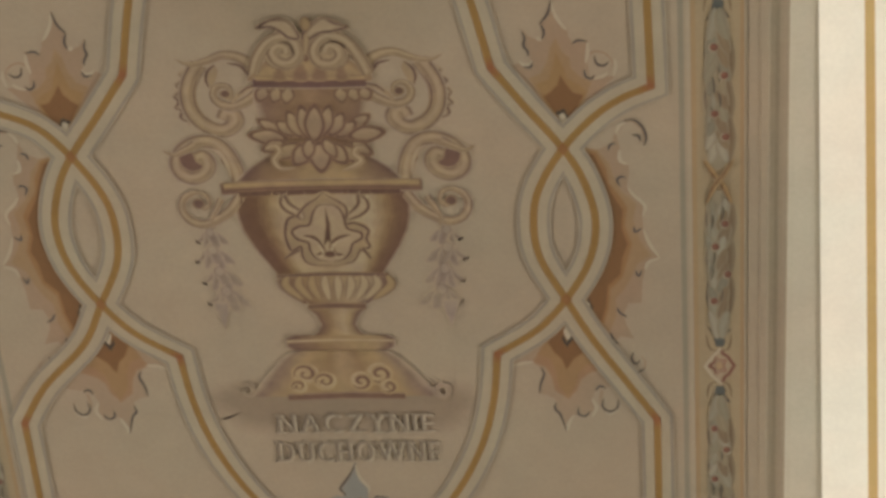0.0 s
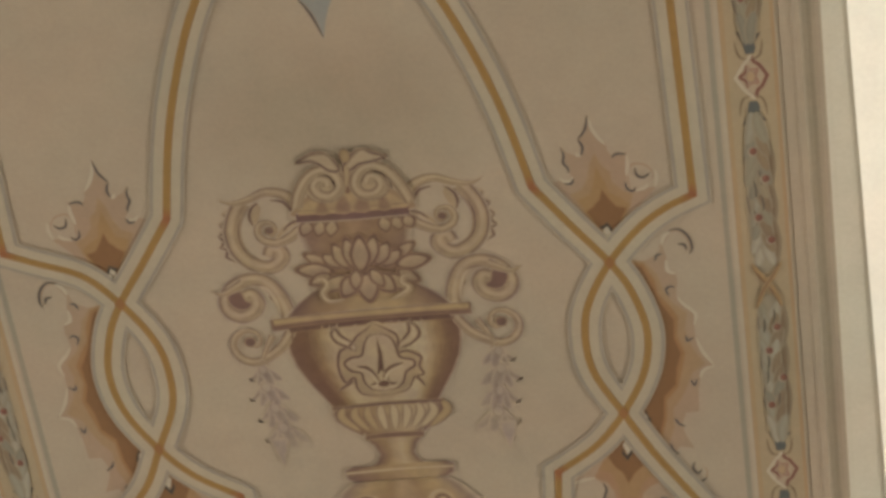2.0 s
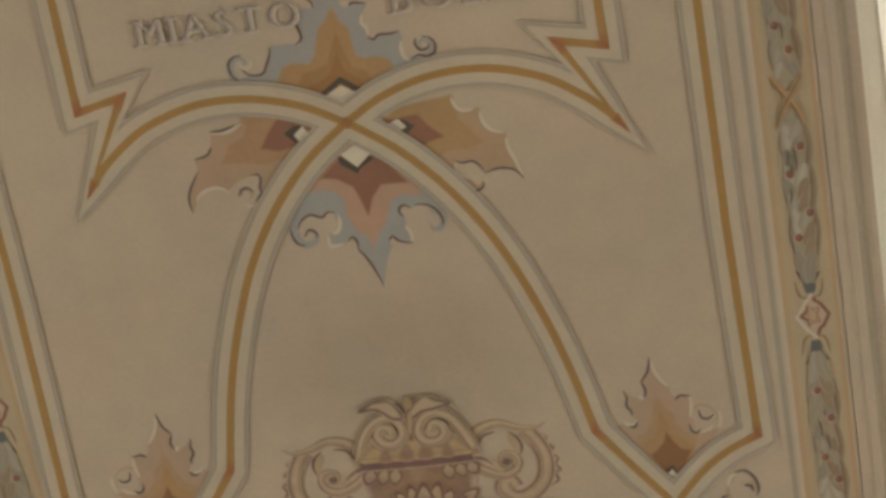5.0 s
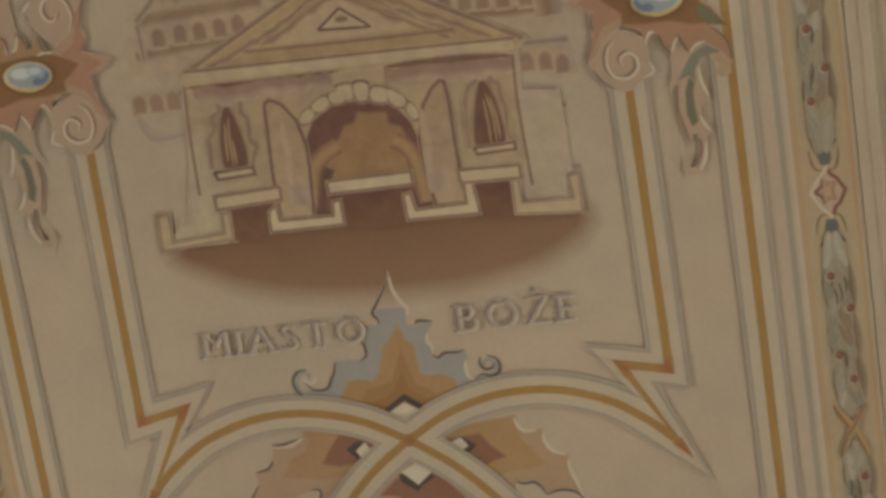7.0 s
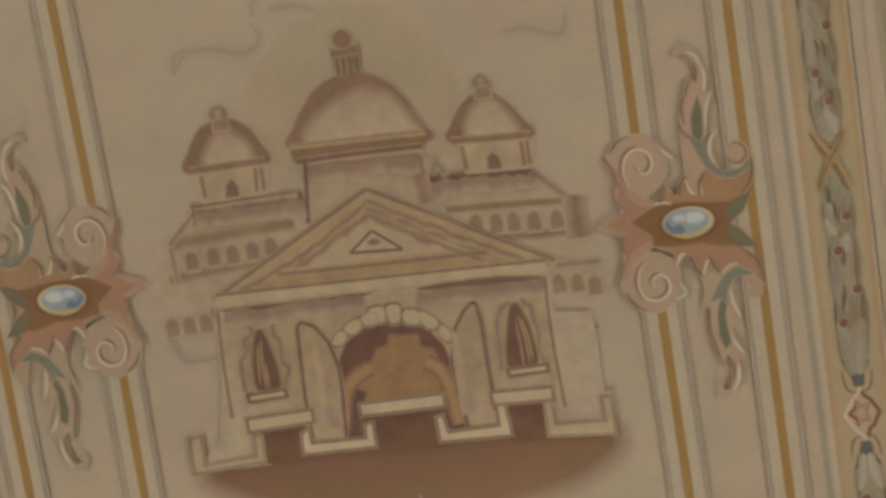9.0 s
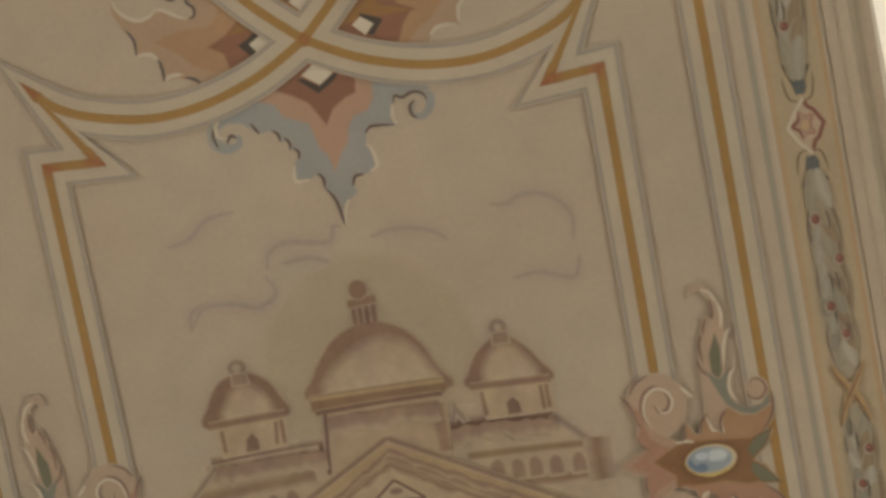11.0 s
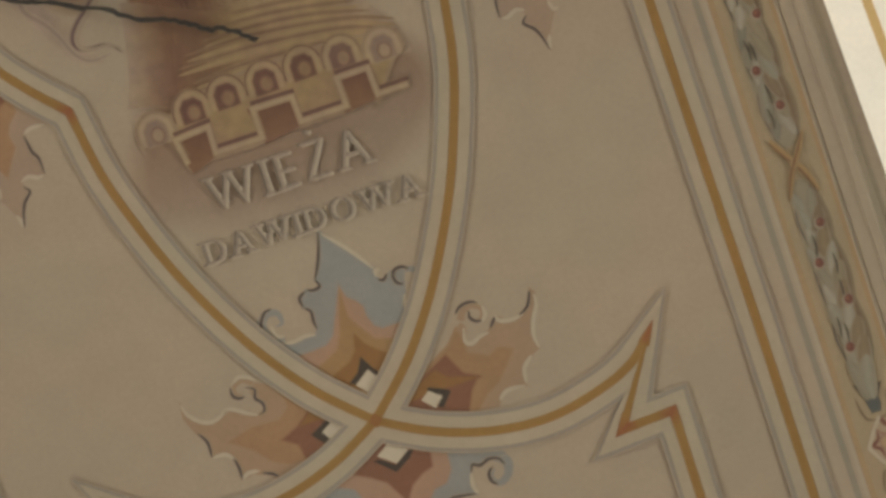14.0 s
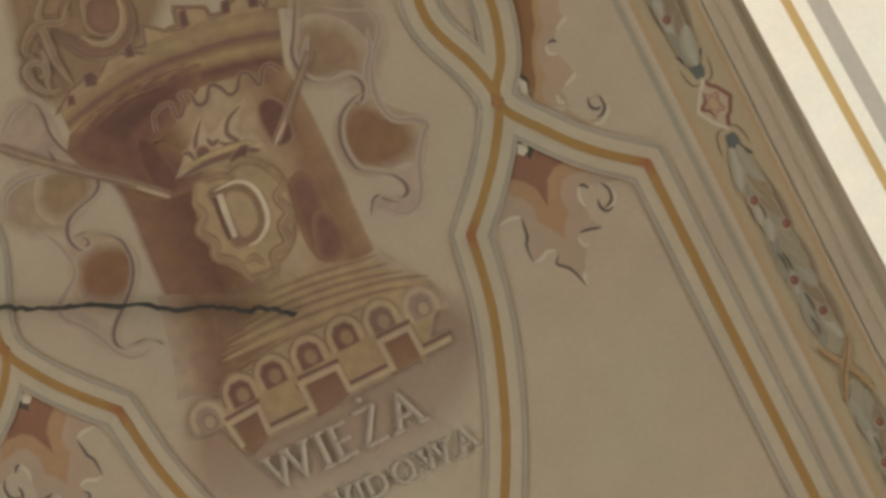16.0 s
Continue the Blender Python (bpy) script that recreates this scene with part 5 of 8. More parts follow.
# ---- garland of the border: one repeat between two small rosettes ----
def garland(q0, q1, side):
    """Two halves of overlapping narrow leaves that run from a bud to the crossed ribbon in the middle."""
    whole = thing("border_garland", 0.83 * side, (q0 + q1) / 2, "grey-green painted leaf garland with red berries tied by a ribbon", "painted ornament", "border garlands")
    rng = random.Random(int(100 * q0) + 900)
    ground, stretch = tone(141, 120, 88), (q1 - q0) / 0.958
    for half in (0, 1):
        def at(x, y):
            return (side * (0.827 + 0.86 * x), q0 + y * stretch if half == 0 else q1 - y * stretch)
        s = Sheet(None, None, 8)
        s.fill([at(-0.006, 0.060), at(0.007, 0.060), at(0.012, 0.078), at(0.026, 0.098), at(0.013, 0.096), at(0.012, 0.108), at(0.003, 0.132), at(-0.008, 0.108), at(-0.010, 0.096), at(-0.025, 0.104), at(-0.013, 0.080)], tone(78, 66, 54), ground, 0.003)
        s.fill([at(-0.006, 0.056), at(0.008, 0.056), at(0.012, 0.066), at(0.010, 0.078), at(0.0, 0.082), at(-0.010, 0.074)], tone(80, 78, 68), tone(90, 78, 62), 0.003)
        for k in (-1, 1):
            s.stroke([at(0.004 * k, 0.042), at(0.020 * k, 0.046), at(0.028 * k, 0.062), at(0.031 * k, 0.085)], 0.0042, tone(104, 82, 58), ground, taper=1)
        s.done("bud", whole, "dark violet bud with a blue base")
        s = Sheet(None, None, 14)
        body, dim = tone(128, 113, 87), tone(108, 87, 62)
        s.fill([at(-0.010, 0.115), at(-0.024, 0.19), at(-0.029, 0.28), at(-0.028, 0.36), at(-0.018, 0.44), at(0.014, 0.44), at(0.024, 0.36), at(0.027, 0.28), at(0.024, 0.19), at(0.012, 0.115)], body, ground, 0.006, True)
        for a, b, w in ((0.12, 0.26, 0.013), (0.22, 0.36, 0.016), (0.31, 0.44, 0.015)):
            j = rng.uniform(-0.004, 0.004)
            s.stroke([at(0.016 + j, a), at(0.026 + j, (a + b) / 2), at(0.020 + j, b)], w, dim, mix(body, dim, 0.3), taper=1, soft=0.6)
        for a, b in ((0.13, 0.24), (0.22, 0.34), (0.33, 0.43)):
            s.stroke([at(-0.018, a), at(-0.029, (a + b) / 2), at(-0.021, b)], 0.0045, tone(98, 84, 68), ground, taper=1)
        for i in range(10):
            y = 0.425 - 0.032 * i
            for k in (-1, 1):
                x = 0.011 * k + rng.uniform(-0.005, 0.005)
                tip = at(x + 0.010 * k + rng.uniform(-0.004, 0.004), y + 0.012)
                foot = at(x * 0.5, y - 0.062)
                mid = ((tip[0] + foot[0]) / 2 - 0.004 * k * side, (tip[1] + foot[1]) / 2)
                wide = rng.uniform(0.014, 0.019)
                c = rng.choice((tone(140, 128, 103), tone(130, 119, 95), tone(124, 112, 87), tone(116, 106, 84))) if k < 0 or i % 3 == 0 else rng.choice((tone(120, 100, 72), tone(128, 112, 84), tone(116, 96, 70)))
                s.stroke([foot, mid, tip], wide, mix(c, DARK, 0.28), body, taper=1, soft=0.6)
                s.stroke([foot, mid, tip], wide * 0.62, c, mix(c, DARK, 0.2), taper=1, soft=0.7)
        for i in range(5):
            y, x = rng.uniform(0.15, 0.40), rng.uniform(-0.020, 0.016)
            s.stroke([at(x, y), at(x + 0.004, y + 0.018), at(x + 0.003, y + 0.036)], 0.0036, tone(80, 68, 54), body, taper=1)
        s.done("leaves", whole)
        for x, y in ((-0.012, 0.172), (0.019, 0.236), (-0.011, 0.318), (0.014, 0.375)):
            s = Sheet(None, None, 66)
            c = at(x + rng.uniform(-0.004, 0.004), y + rng.uniform(-0.008, 0.008))
            s.ellipse((c[0] - 0.002, c[1] - 0.001), 0.0072, 0.0078, tone(140, 122, 97), body, 0.003, 0, 12)
            s.ellipse(c, 0.0058, 0.0066, tone(104, 66, 50), tone(112, 84, 66), 0.002, 0, 12)
            s.ellipse((c[0] - 0.002, c[1] + 0.002), 0.0020, 0.0022, tone(138, 92, 68), None, 0, 0, 8)
            s.done("berry", whole, "small dark red berry")
    m = (q0 + q1) / 2
    s = Sheet(None, None, 70)
    for k in (1, -1):
        line = [(side * (0.829 - 0.030 * k), m + 0.052), (side * (0.829 - 0.012 * k), m + 0.020), (side * (0.829 + 0.010 * k), m - 0.014), (side * (0.829 + 0.027 * k), m - 0.058)]
        s.stroke(line, 0.0095, tone(140, 110, 70), tone(128, 106, 76), taper=1, soft=0.5)
        s.stroke([(a - 0.003, b - 0.003) for a, b in line], 0.0038, tone(98, 70, 48), tone(146, 114, 72), taper=1)
    s.done("ribbon", whole, "crossed ochre ribbon")


def rhomb(q, side):
    whole = thing("border_rosette", 0.83 * side, q, "small red and cream painted diamond rosette", "painted ornament", "border rosettes")
    c, red = 0.829 * side, tone(106, 68, 52)
    ground = tone(145, 124, 95)
    s = Sheet(None, None, 8)
    s.fill([(c - 0.033, q), (c, q + 0.050), (c + 0.030, q + 0.004), (c, q - 0.050)], ground, tone(141, 120, 88), 0.003)
    s.stroke([(c + 0.001, q + 0.046), (c + 0.006, q + 0.034), (c + 0.016, q + 0.026), (c + 0.030, q + 0.002), (c + 0.018, q - 0.022), (c + 0.010, q - 0.028), (c + 0.004, q - 0.046)], 0.0075, red, ground, curve=False)
    s.stroke([(c + 0.001, q + 0.048), (c - 0.016, q + 0.026), (c - 0.032, q), (c - 0.016, q - 0.028), (c + 0.003, q - 0.048)], 0.0055, mix(LIGHT, PLASTER, 0.3), ground, curve=False)
    s.done("diamond", whole)
    s = Sheet(None, None, 12)
    pts = [(c - 0.004 + (0.019 if i % 2 else 0.011) * math.cos(i * math.pi / 5), q + 0.002 + (0.026 if i % 2 else 0.016) * math.sin(i * math.pi / 5)) for i in range(10)]
    s.fill(pts, tone(138, 112, 88), ground, 0.003, True)
    s.stroke(pts[3:8], 0.0065, red, ground, taper=1)
    s.stroke(pts[7:] + pts[:4], 0.005, tone(130, 92, 72), ground, taper=1)
    s.ellipse((c - 0.002, q + 0.002), 0.007, 0.010, tone(146, 118, 84), tone(112, 84, 66), 0.0025)
    s.done("flower", whole)


SPACING = (-2.449, -1.490, -0.529, 0.398, 1.340, 2.344, 3.290)
for side in (1, -1):
    for a, b in zip(SPACING, SPACING[1:]):
        garland(a, b, side)
    for q in SPACING:
        rhomb(q, side)


# ---- the urn picture ----
def loft(s, rows, stops, centre=0.004):
    """A turned body: rows of (q, half width); stops of (position from -1 to 1, colour) across it."""
    lines, cols = [], []
    for x, c in stops:
        lines.append([Vector((centre + x * h, q)) for q, h in rows])
        cols.append(c)
    s.strips(lines, cols)


def brushwork(parent, a, b, stops, lanes, coat, seed, spread=0.10, long=(0.06, 0.3)):
    """Fine streaks between two lines, lane by lane, each a little lighter or darker than the paint under it."""
    rng = random.Random(seed)
    a, b = [Vector(p) for p in a], [Vector(p) for p in b]

    def under(x):
        for (x0, c0), (x1, c1) in zip(stops, stops[1:]):
            if x <= x1:
                return mix(c0, c1, max(0.0, (x - x0) / (x1 - x0)))
        return stops[-1][1]

    def at(x, t):
        k = min(len(a) - 1.001, t * (len(a) - 1))
        i = int(k)
        return a[i].lerp(a[i + 1], k - i).lerp(b[i].lerp(b[i + 1], k - i), x)

    s = Sheet(None, None, coat)
    for k in range(lanes):
        t = rng.uniform(0, 0.1)
        while t < 0.97:
            e = min(0.99, t + rng.uniform(*long))
            x = (k + 0.5 + rng.uniform(-0.08, 0.08)) / lanes
            h = rng.uniform(0.15, 0.38) / lanes
            base = under(x)
            f = 1 + rng.uniform(-spread, spread)
            col = tuple(c * f for c in base)
            m = [t + (e - t) * j / 4 for j in range(5)]
            w = [0.1, 0.8, 1.0, 0.7, 0.1]
            s.strips([[at(x - h * ww, tt) for ww, tt in zip(w, m)], [at(x, tt) for tt in m], [at(x + h * ww, tt) for ww, tt in zip(w, m)]], (base, col, base), coat)
            t = e + rng.uniform(0.01, 0.12)
    tagged(s.done("brushwork", parent, "fine sepia brush marks"), kind="stuff")


MIDTONE, BODY, GLOW = tone(126, 100, 68), tone(138, 114, 80), tone(152, 130, 96)
LINE = tone(101, 76, 60)
urn = thing("urn_picture", 0.0, -1.1, "sepia painted ornate urn with scroll handles on a pedestal", "mural")
s = Sheet(None, None, 0)
s.ellipse((0.01, -0.55), 0.15, 0.10, tone(140, 120, 93), PLASTER, 0.16)
s.done("upper_wash", urn)
s = Sheet(None, None, 0)
s.fill([(-0.22, -1.56), (-0.23, -1.60), (-0.17, -1.63), (0.18, -1.63), (0.24, -1.61), (0.23, -1.56)], tone(128, 108, 84), PLASTER, 0.05, True)
s.done("lower_wash", urn)
EDGE, SOFT = tone(94, 70, 55), tone(138, 115, 84)


def tendril(s, pts, width, body=SOFT, edge=EDGE, taper=2, on=None, lit=True):
    """A painted scroll: a thin soft outline, a body close to the plaster and a warm ridge off its middle."""
    s.stroke(pts, width, edge, on or PLASTER, taper=taper, soft=0.22)
    s.stroke(pts, width * 0.72, body, edge, taper=taper, soft=0.22)
    s.stroke([(a + width * 0.12, b - width * 0.10) for a, b in pts], width * 0.30, mix(body, edge, 0.42), body, taper=taper, soft=0.9)
    if lit:
        s.stroke([(a - width * 0.08, b + width * 0.08) for a, b in pts], width * 0.22, mix(body, LIGHT, 0.22), body, taper=taper, soft=0.9)


for mirror in (None, 0.008):
    s = Sheet(mirror, None, 3)
    s.fill([(-0.218, -0.708), (-0.243, -0.720), (-0.261, -0.733), (-0.255, -0.744), (-0.271, -0.757), (-0.263, -0.768), (-0.278, -0.784), (-0.268, -0.795), (-0.280, -0.811), (-0.267, -0.817), (-0.271, -0.833), (-0.255, -0.836), (-0.254, -0.850), (-0.234, -0.855), (-0.239, -0.832), (-0.247, -0.805), (-0.246, -0.771), (-0.233, -0.738)], mix(SOFT, HAZE, 0.3), PLASTER, 0.004)
    for line in ([(-0.258, -0.731), (-0.255, -0.747), (-0.271, -0.760)], [(-0.271, -0.760), (-0.262, -0.771), (-0.278, -0.787)], [(-0.278, -0.787), (-0.268, -0.798), (-0.279, -0.814)], [(-0.279, -0.814), (-0.265, -0.819), (-0.269, -0.836), (-0.254, -0.847)], [(-0.239, -0.728), (-0.252, -0.758), (-0.257, -0.791), (-0.254, -0.825)]):
        s.stroke(line, 0.006, EDGE, PLASTER, taper=1, soft=0.6)
    tendril(s, [(-0.216, -0.710), (-0.236, -0.742), (-0.248, -0.778), (-0.246, -0.814), (-0.232, -0.843), (-0.207, -0.864), (-0.179, -0.868), (-0.156, -0.849), (-0.158, -0.831), (-0.173, -0.829), (-0.179, -0.843)], 0.033, taper=0)
    s.stroke([(-0.225, -0.745), (-0.235, -0.778), (-0.233, -0.812), (-0.218, -0.839), (-0.191, -0.854)], 0.006, mix(EDGE, SOFT, 0.2), SOFT, taper=1, soft=0.6)
    tendril(s, [(-0.103, -0.737), (-0.114, -0.710), (-0.137, -0.694), (-0.167, -0.690), (-0.198, -0.702), (-0.225, -0.709), (-0.246, -0.707), (-0.263, -0.697)], 0.028)
    s.fill([(-0.188, -0.714), (-0.202, -0.729), (-0.206, -0.748), (-0.199, -0.767), (-0.188, -0.748), (-0.181, -0.727)], SOFT, PLASTER, 0.003, True)
    s.stroke([(-0.183, -0.711), (-0.200, -0.727), (-0.206, -0.748), (-0.201, -0.767)], 0.006, EDGE, PLASTER, taper=1)
    s.stroke([(-0.158, -0.709), (-0.133, -0.715), (-0.119, -0.734), (-0.114, -0.750)], 0.007, EDGE, PLASTER, taper=1)
    tendril(s, [(-0.096, -0.774), (-0.126, -0.798), (-0.158, -0.811), (-0.185, -0.803), (-0.195, -0.782), (-0.185, -0.763), (-0.165, -0.763), (-0.158, -0.778), (-0.167, -0.792), (-0.177, -0.786)], 0.024)
    s.stroke([(-0.097, -0.764), (-0.125, -0.771), (-0.146, -0.787), (-0.159, -0.803)], 0.012, SOFT, PLASTER, taper=1)
    s.stroke([(-0.094, -0.761), (-0.123, -0.767), (-0.143, -0.784)], 0.005, EDGE, PLASTER, taper=1)
    s.ellipse((-0.170, -0.781), 0.007, 0.006, EDGE, SOFT, 0.004)
    tendril(s, [(-0.165, -0.996), (-0.170, -0.959), (-0.185, -0.920), (-0.208, -0.897), (-0.241, -0.895), (-0.272, -0.912), (-0.290, -0.943), (-0.285, -0.971), (-0.262, -0.984), (-0.236, -0.973), (-0.225, -0.951), (-0.234, -0.931), (-0.251, -0.938)], 0.031, taper=0)
    s.fill([(-0.278, -0.921), (-0.264, -0.910), (-0.257, -0.927), (-0.252, -0.946), (-0.241, -0.955), (-0.257, -0.963), (-0.273, -0.957), (-0.282, -0.940)], tone(98, 72, 58), SOFT, 0.006, True)
    tendril(s, [(-0.247, -0.902), (-0.272, -0.915), (-0.295, -0.925), (-0.317, -0.914)], 0.022)
    s.stroke([(-0.181, -0.990), (-0.185, -0.959), (-0.194, -0.939), (-0.186, -0.931)], 0.007, EDGE, SOFT, taper=1)
    s.stroke([(-0.222, -0.911), (-0.199, -0.922), (-0.186, -0.953), (-0.181, -0.987)], 0.006, mix(SOFT, LIGHT, 0.4), SOFT, taper=1, soft=0.7)
    tendril(s, [(-0.164, -1.027), (-0.187, -1.061), (-0.214, -1.083), (-0.249, -1.100), (-0.280, -1.090), (-0.294, -1.061), (-0.286, -1.033), (-0.261, -1.019), (-0.240, -1.028), (-0.236, -1.048), (-0.250, -1.062), (-0.263, -1.053)], 0.026)
    s.ellipse((-0.258, -1.048), 0.009, 0.009, EDGE, SOFT, 0.005)
    tendril(s, [(-0.208, -1.037), (-0.224, -1.066), (-0.237, -1.094), (-0.229, -1.112)], 0.016)
    s.done("handle", urn)
    s = Sheet(mirror, None, 3)
    for k, (x, y, w) in enumerate(((376, 412, 24), (376, 444, 30), (384, 484, 30), (392, 522, 32))):
        c = Vector((-0.241, -1.173)) + Vector(((x - 378) * 0.00116, (446 - y) * 0.0014))
        u = w * 0.0012
        tint = mix(tone(112, 94, 80), PLASTER, 0.22 + 0.1 * k)
        for lean, reach in ((-1, 1.15), (1, 1.15), (-0.35, 1.25), (0.4, 1.2)):
            tip = (c.x + u * lean * reach, c.y - u * (0.85 if abs(lean) > 0.5 else 1.15))
            s.fill([(c.x - u * 0.10, c.y + u * 0.25), ((c.x + tip[0]) / 2 + u * 0.16, (c.y + tip[1]) / 2 + u * 0.16), tip, ((c.x + tip[0]) / 2 - u * 0.16, (c.y + tip[1]) / 2 - u * 0.12)], tint, PLASTER, 0.007, True)
            s.stroke([(c.x, c.y), tip], 0.0042, mix(EDGE, PLASTER, 0.25 + 0.1 * k), tint, curve=False, taper=2)
        s.ellipse((c.x, c.y + u * 0.1), u * 0.24, u * 0.3, mix(tint, PALE, 0.5), mix(EDGE, PLASTER, 0.3), 0.003, 0, 10)
    c = Vector((-0.241, -1.330))
    s.fill([(c.x - 0.012, c.y + 0.02), (c.x + 0.012, c.y + 0.02), (c.x + 0.002, c.y - 0.035)], tone(136, 117, 96), PLASTER, 0.008)
    s.done("leaf_drop", urn)
s = Sheet(None, None, 32)
loft(s, [(-0.905, 0.075), (-0.93, 0.10), (-0.96, 0.14), (-0.985, 0.165), (-1.0, 0.18)], ((-1.03, PLASTER), (-0.97, EDGE), (-0.5, MIDTONE), (0.0, BODY), (0.45, SAND), (0.97, EDGE), (1.03, PLASTER)))
loft(s, [(-0.765, 0.105), (-0.80, 0.110), (-0.86, 0.098), (-0.90, 0.092), (-0.935, 0.102)], ((-1.08, PLASTER), (-0.92, tone(112, 87, 66)), (-0.4, tone(116, 90, 64)), (0.0, tone(122, 96, 68)), (0.4, tone(116, 90, 64)), (0.92, tone(112, 87, 66)), (1.08, PLASTER)))


def petal(s, a, b, w, body=tone(141, 118, 87), line=tone(94, 69, 53)):
    """An almond-shaped leaf from its foot to its tip, light within a soft dark outline."""
    a, b = Vector(a), Vector(b)
    n = Vector((-(b - a).y, (b - a).x)).normalized()
    pts = [a, a.lerp(b, 0.28) + n * w * 0.40, a.lerp(b, 0.6) + n * w * 0.46, b, a.lerp(b, 0.6) - n * w * 0.46, a.lerp(b, 0.28) - n * w * 0.40]
    c = a.lerp(b, 0.5)
    s.fill([(p.x, p.y) for p in pts], line, tone(118, 92, 67), 0.005, True)
    s.fill([tuple(c + (p - c) * 0.78) for p in pts], body, line, 0.003, True, shade=mix(body, line, 0.4))
    s.stroke([tuple(a.lerp(b, 0.15)), tuple(a.lerp(b, 0.85))], w * 0.13, mix(body, line, 0.6), body, curve=False, taper=1)


for a, b, w in (((-0.086, -0.768), (-0.103, -0.798), 16), ((-0.060, -0.769), (-0.073, -0.802), 16), ((-0.037, -0.769), (-0.048, -0.805), 16), ((0.065, -0.771), (0.069, -0.805), 16), ((0.090, -0.772), (0.097, -0.803), 16), ((0.111, -0.772), (0.122, -0.798), 16),
                ((-0.062, -0.877), (-0.108, -0.844), 15), ((0.077, -0.867), (0.119, -0.837), 15), ((-0.037, -0.881), (-0.079, -0.837), 17), ((0.050, -0.886), (0.100, -0.841), 17), ((-0.023, -0.887), (-0.052, -0.802), 19), ((0.036, -0.883), (0.075, -0.813), 19),
                ((-0.009, -0.890), (-0.020, -0.784), 19), ((0.019, -0.885), (0.047, -0.786), 19), ((0.002, -0.901), (0.013, -0.777), 25), ((-0.054, -0.889), (-0.131, -0.879), 22), ((0.075, -0.886), (0.148, -0.876), 22),
                ((-0.062, -0.897), (-0.106, -0.916), 16), ((0.079, -0.900), (0.118, -0.929), 16), ((-0.027, -0.904), (-0.087, -0.936), 20), ((0.043, -0.905), (0.098, -0.948), 20), ((-0.003, -0.899), (-0.044, -0.953), 26), ((0.025, -0.899), (0.065, -0.950), 26), ((0.011, -0.899), (0.011, -0.971), 28), ((-0.007, -0.890), (-0.015, -0.937), 15), ((0.023, -0.891), (0.043, -0.935), 15)):
    up = b[1] > a[1] + 0.04
    petal(s, a, (a[0] + (b[0] - a[0]) * (0.8 if up else 1.0), a[1] + (b[1] - a[1]) * (0.74 if up else 1.0)), w * 0.00150)
for pts in ([(-0.101, -0.913), (-0.079, -0.905), (-0.072, -0.922), (-0.085, -0.941), (-0.073, -0.961), (-0.042, -0.959)], [(0.110, -0.917), (0.092, -0.912), (0.083, -0.928), (0.096, -0.945), (0.073, -0.961), (0.054, -0.969)]):
    tendril(s, pts, 0.015, tone(146, 123, 91), tone(98, 73, 57), 1, BODY)
s.done("flower_neck", urn)
s = Sheet(None, None, 84)
s.fill([(-0.104, -0.750), (-0.093, -0.727), (-0.077, -0.706), (-0.044, -0.701), (0.004, -0.687), (0.048, -0.703), (0.085, -0.704), (0.106, -0.721), (0.121, -0.755)], tone(124, 99, 70), PLASTER, 0.005, True)
s.fill([(-0.088, -0.745), (-0.061, -0.714), (0.002, -0.702), (0.070, -0.712), (0.103, -0.750)], tone(134, 110, 76), tone(124, 99, 70), 0.010, True)
s.stroke([(-0.110, -0.755), (0.002, -0.759), (0.121, -0.758)], 0.020, tone(92, 67, 56), PLASTER, soft=0.25)
s.stroke([(-0.104, -0.744), (0.003, -0.747), (0.119, -0.747)], 0.009, SAND, tone(104, 79, 60))
for pts in ([(-0.023, -0.744), (-0.008, -0.713), (0.000, -0.745)], [(0.016, -0.745), (0.031, -0.716), (0.039, -0.745)], [(-0.064, -0.743), (-0.053, -0.725), (-0.046, -0.744)], [(0.065, -0.746), (0.073, -0.725), (0.081, -0.746)]):
    s.fill(pts, tone(114, 89, 65), tone(132, 108, 75), 0.007, True)
s.stroke([(0.009, -0.629), (0.009, -0.671), (0.003, -0.708)], 0.020, tone(104, 78, 58), tone(124, 99, 70), taper=1)
lid = s.done("lid", urn)
for pts, c in (([(-0.107, -0.731), (-0.094, -0.695), (-0.069, -0.661), (-0.038, -0.649), (-0.014, -0.665), (-0.011, -0.693), (-0.031, -0.711), (-0.053, -0.705), (-0.062, -0.686), (-0.050, -0.671), (-0.034, -0.675), (-0.033, -0.688)], (-0.044, -0.685)), ([(0.128, -0.737), (0.114, -0.702), (0.093, -0.665), (0.064, -0.649), (0.036, -0.659), (0.022, -0.687), (0.033, -0.711), (0.059, -0.713), (0.075, -0.696), (0.070, -0.676), (0.053, -0.673), (0.045, -0.688)], (0.054, -0.688))):
    s = Sheet(None, None, Sheet.coat)
    s.ellipse(c, 0.036, 0.037, SOFT, EDGE, 0.004)
    tendril(s, pts, 0.023, taper=0, on=SOFT)
    s.done("volute", lid)
for pts in ([(-0.006, -0.652), (-0.011, -0.630), (-0.025, -0.613), (-0.044, -0.606), (-0.066, -0.613), (-0.088, -0.626), (-0.061, -0.625), (-0.042, -0.635), (-0.026, -0.650)], [(0.002, -0.650), (0.020, -0.622), (0.047, -0.607), (0.068, -0.619), (0.094, -0.628), (0.063, -0.637), (0.037, -0.641), (0.015, -0.654)]):
    s = Sheet(None, None, Sheet.coat)
    s.fill(pts, mix(SOFT, PLASTER, 0.25), PLASTER, 0.003, True)
    s.stroke(pts, 0.006, EDGE, mix(SOFT, PLASTER, 0.3), closed=True, soft=0.5)
    s.stroke([pts[0], pts[2], pts[4]], 0.0045, mix(EDGE, SOFT, 0.3), SOFT, taper=1)
    s.done("top_leaf", lid)
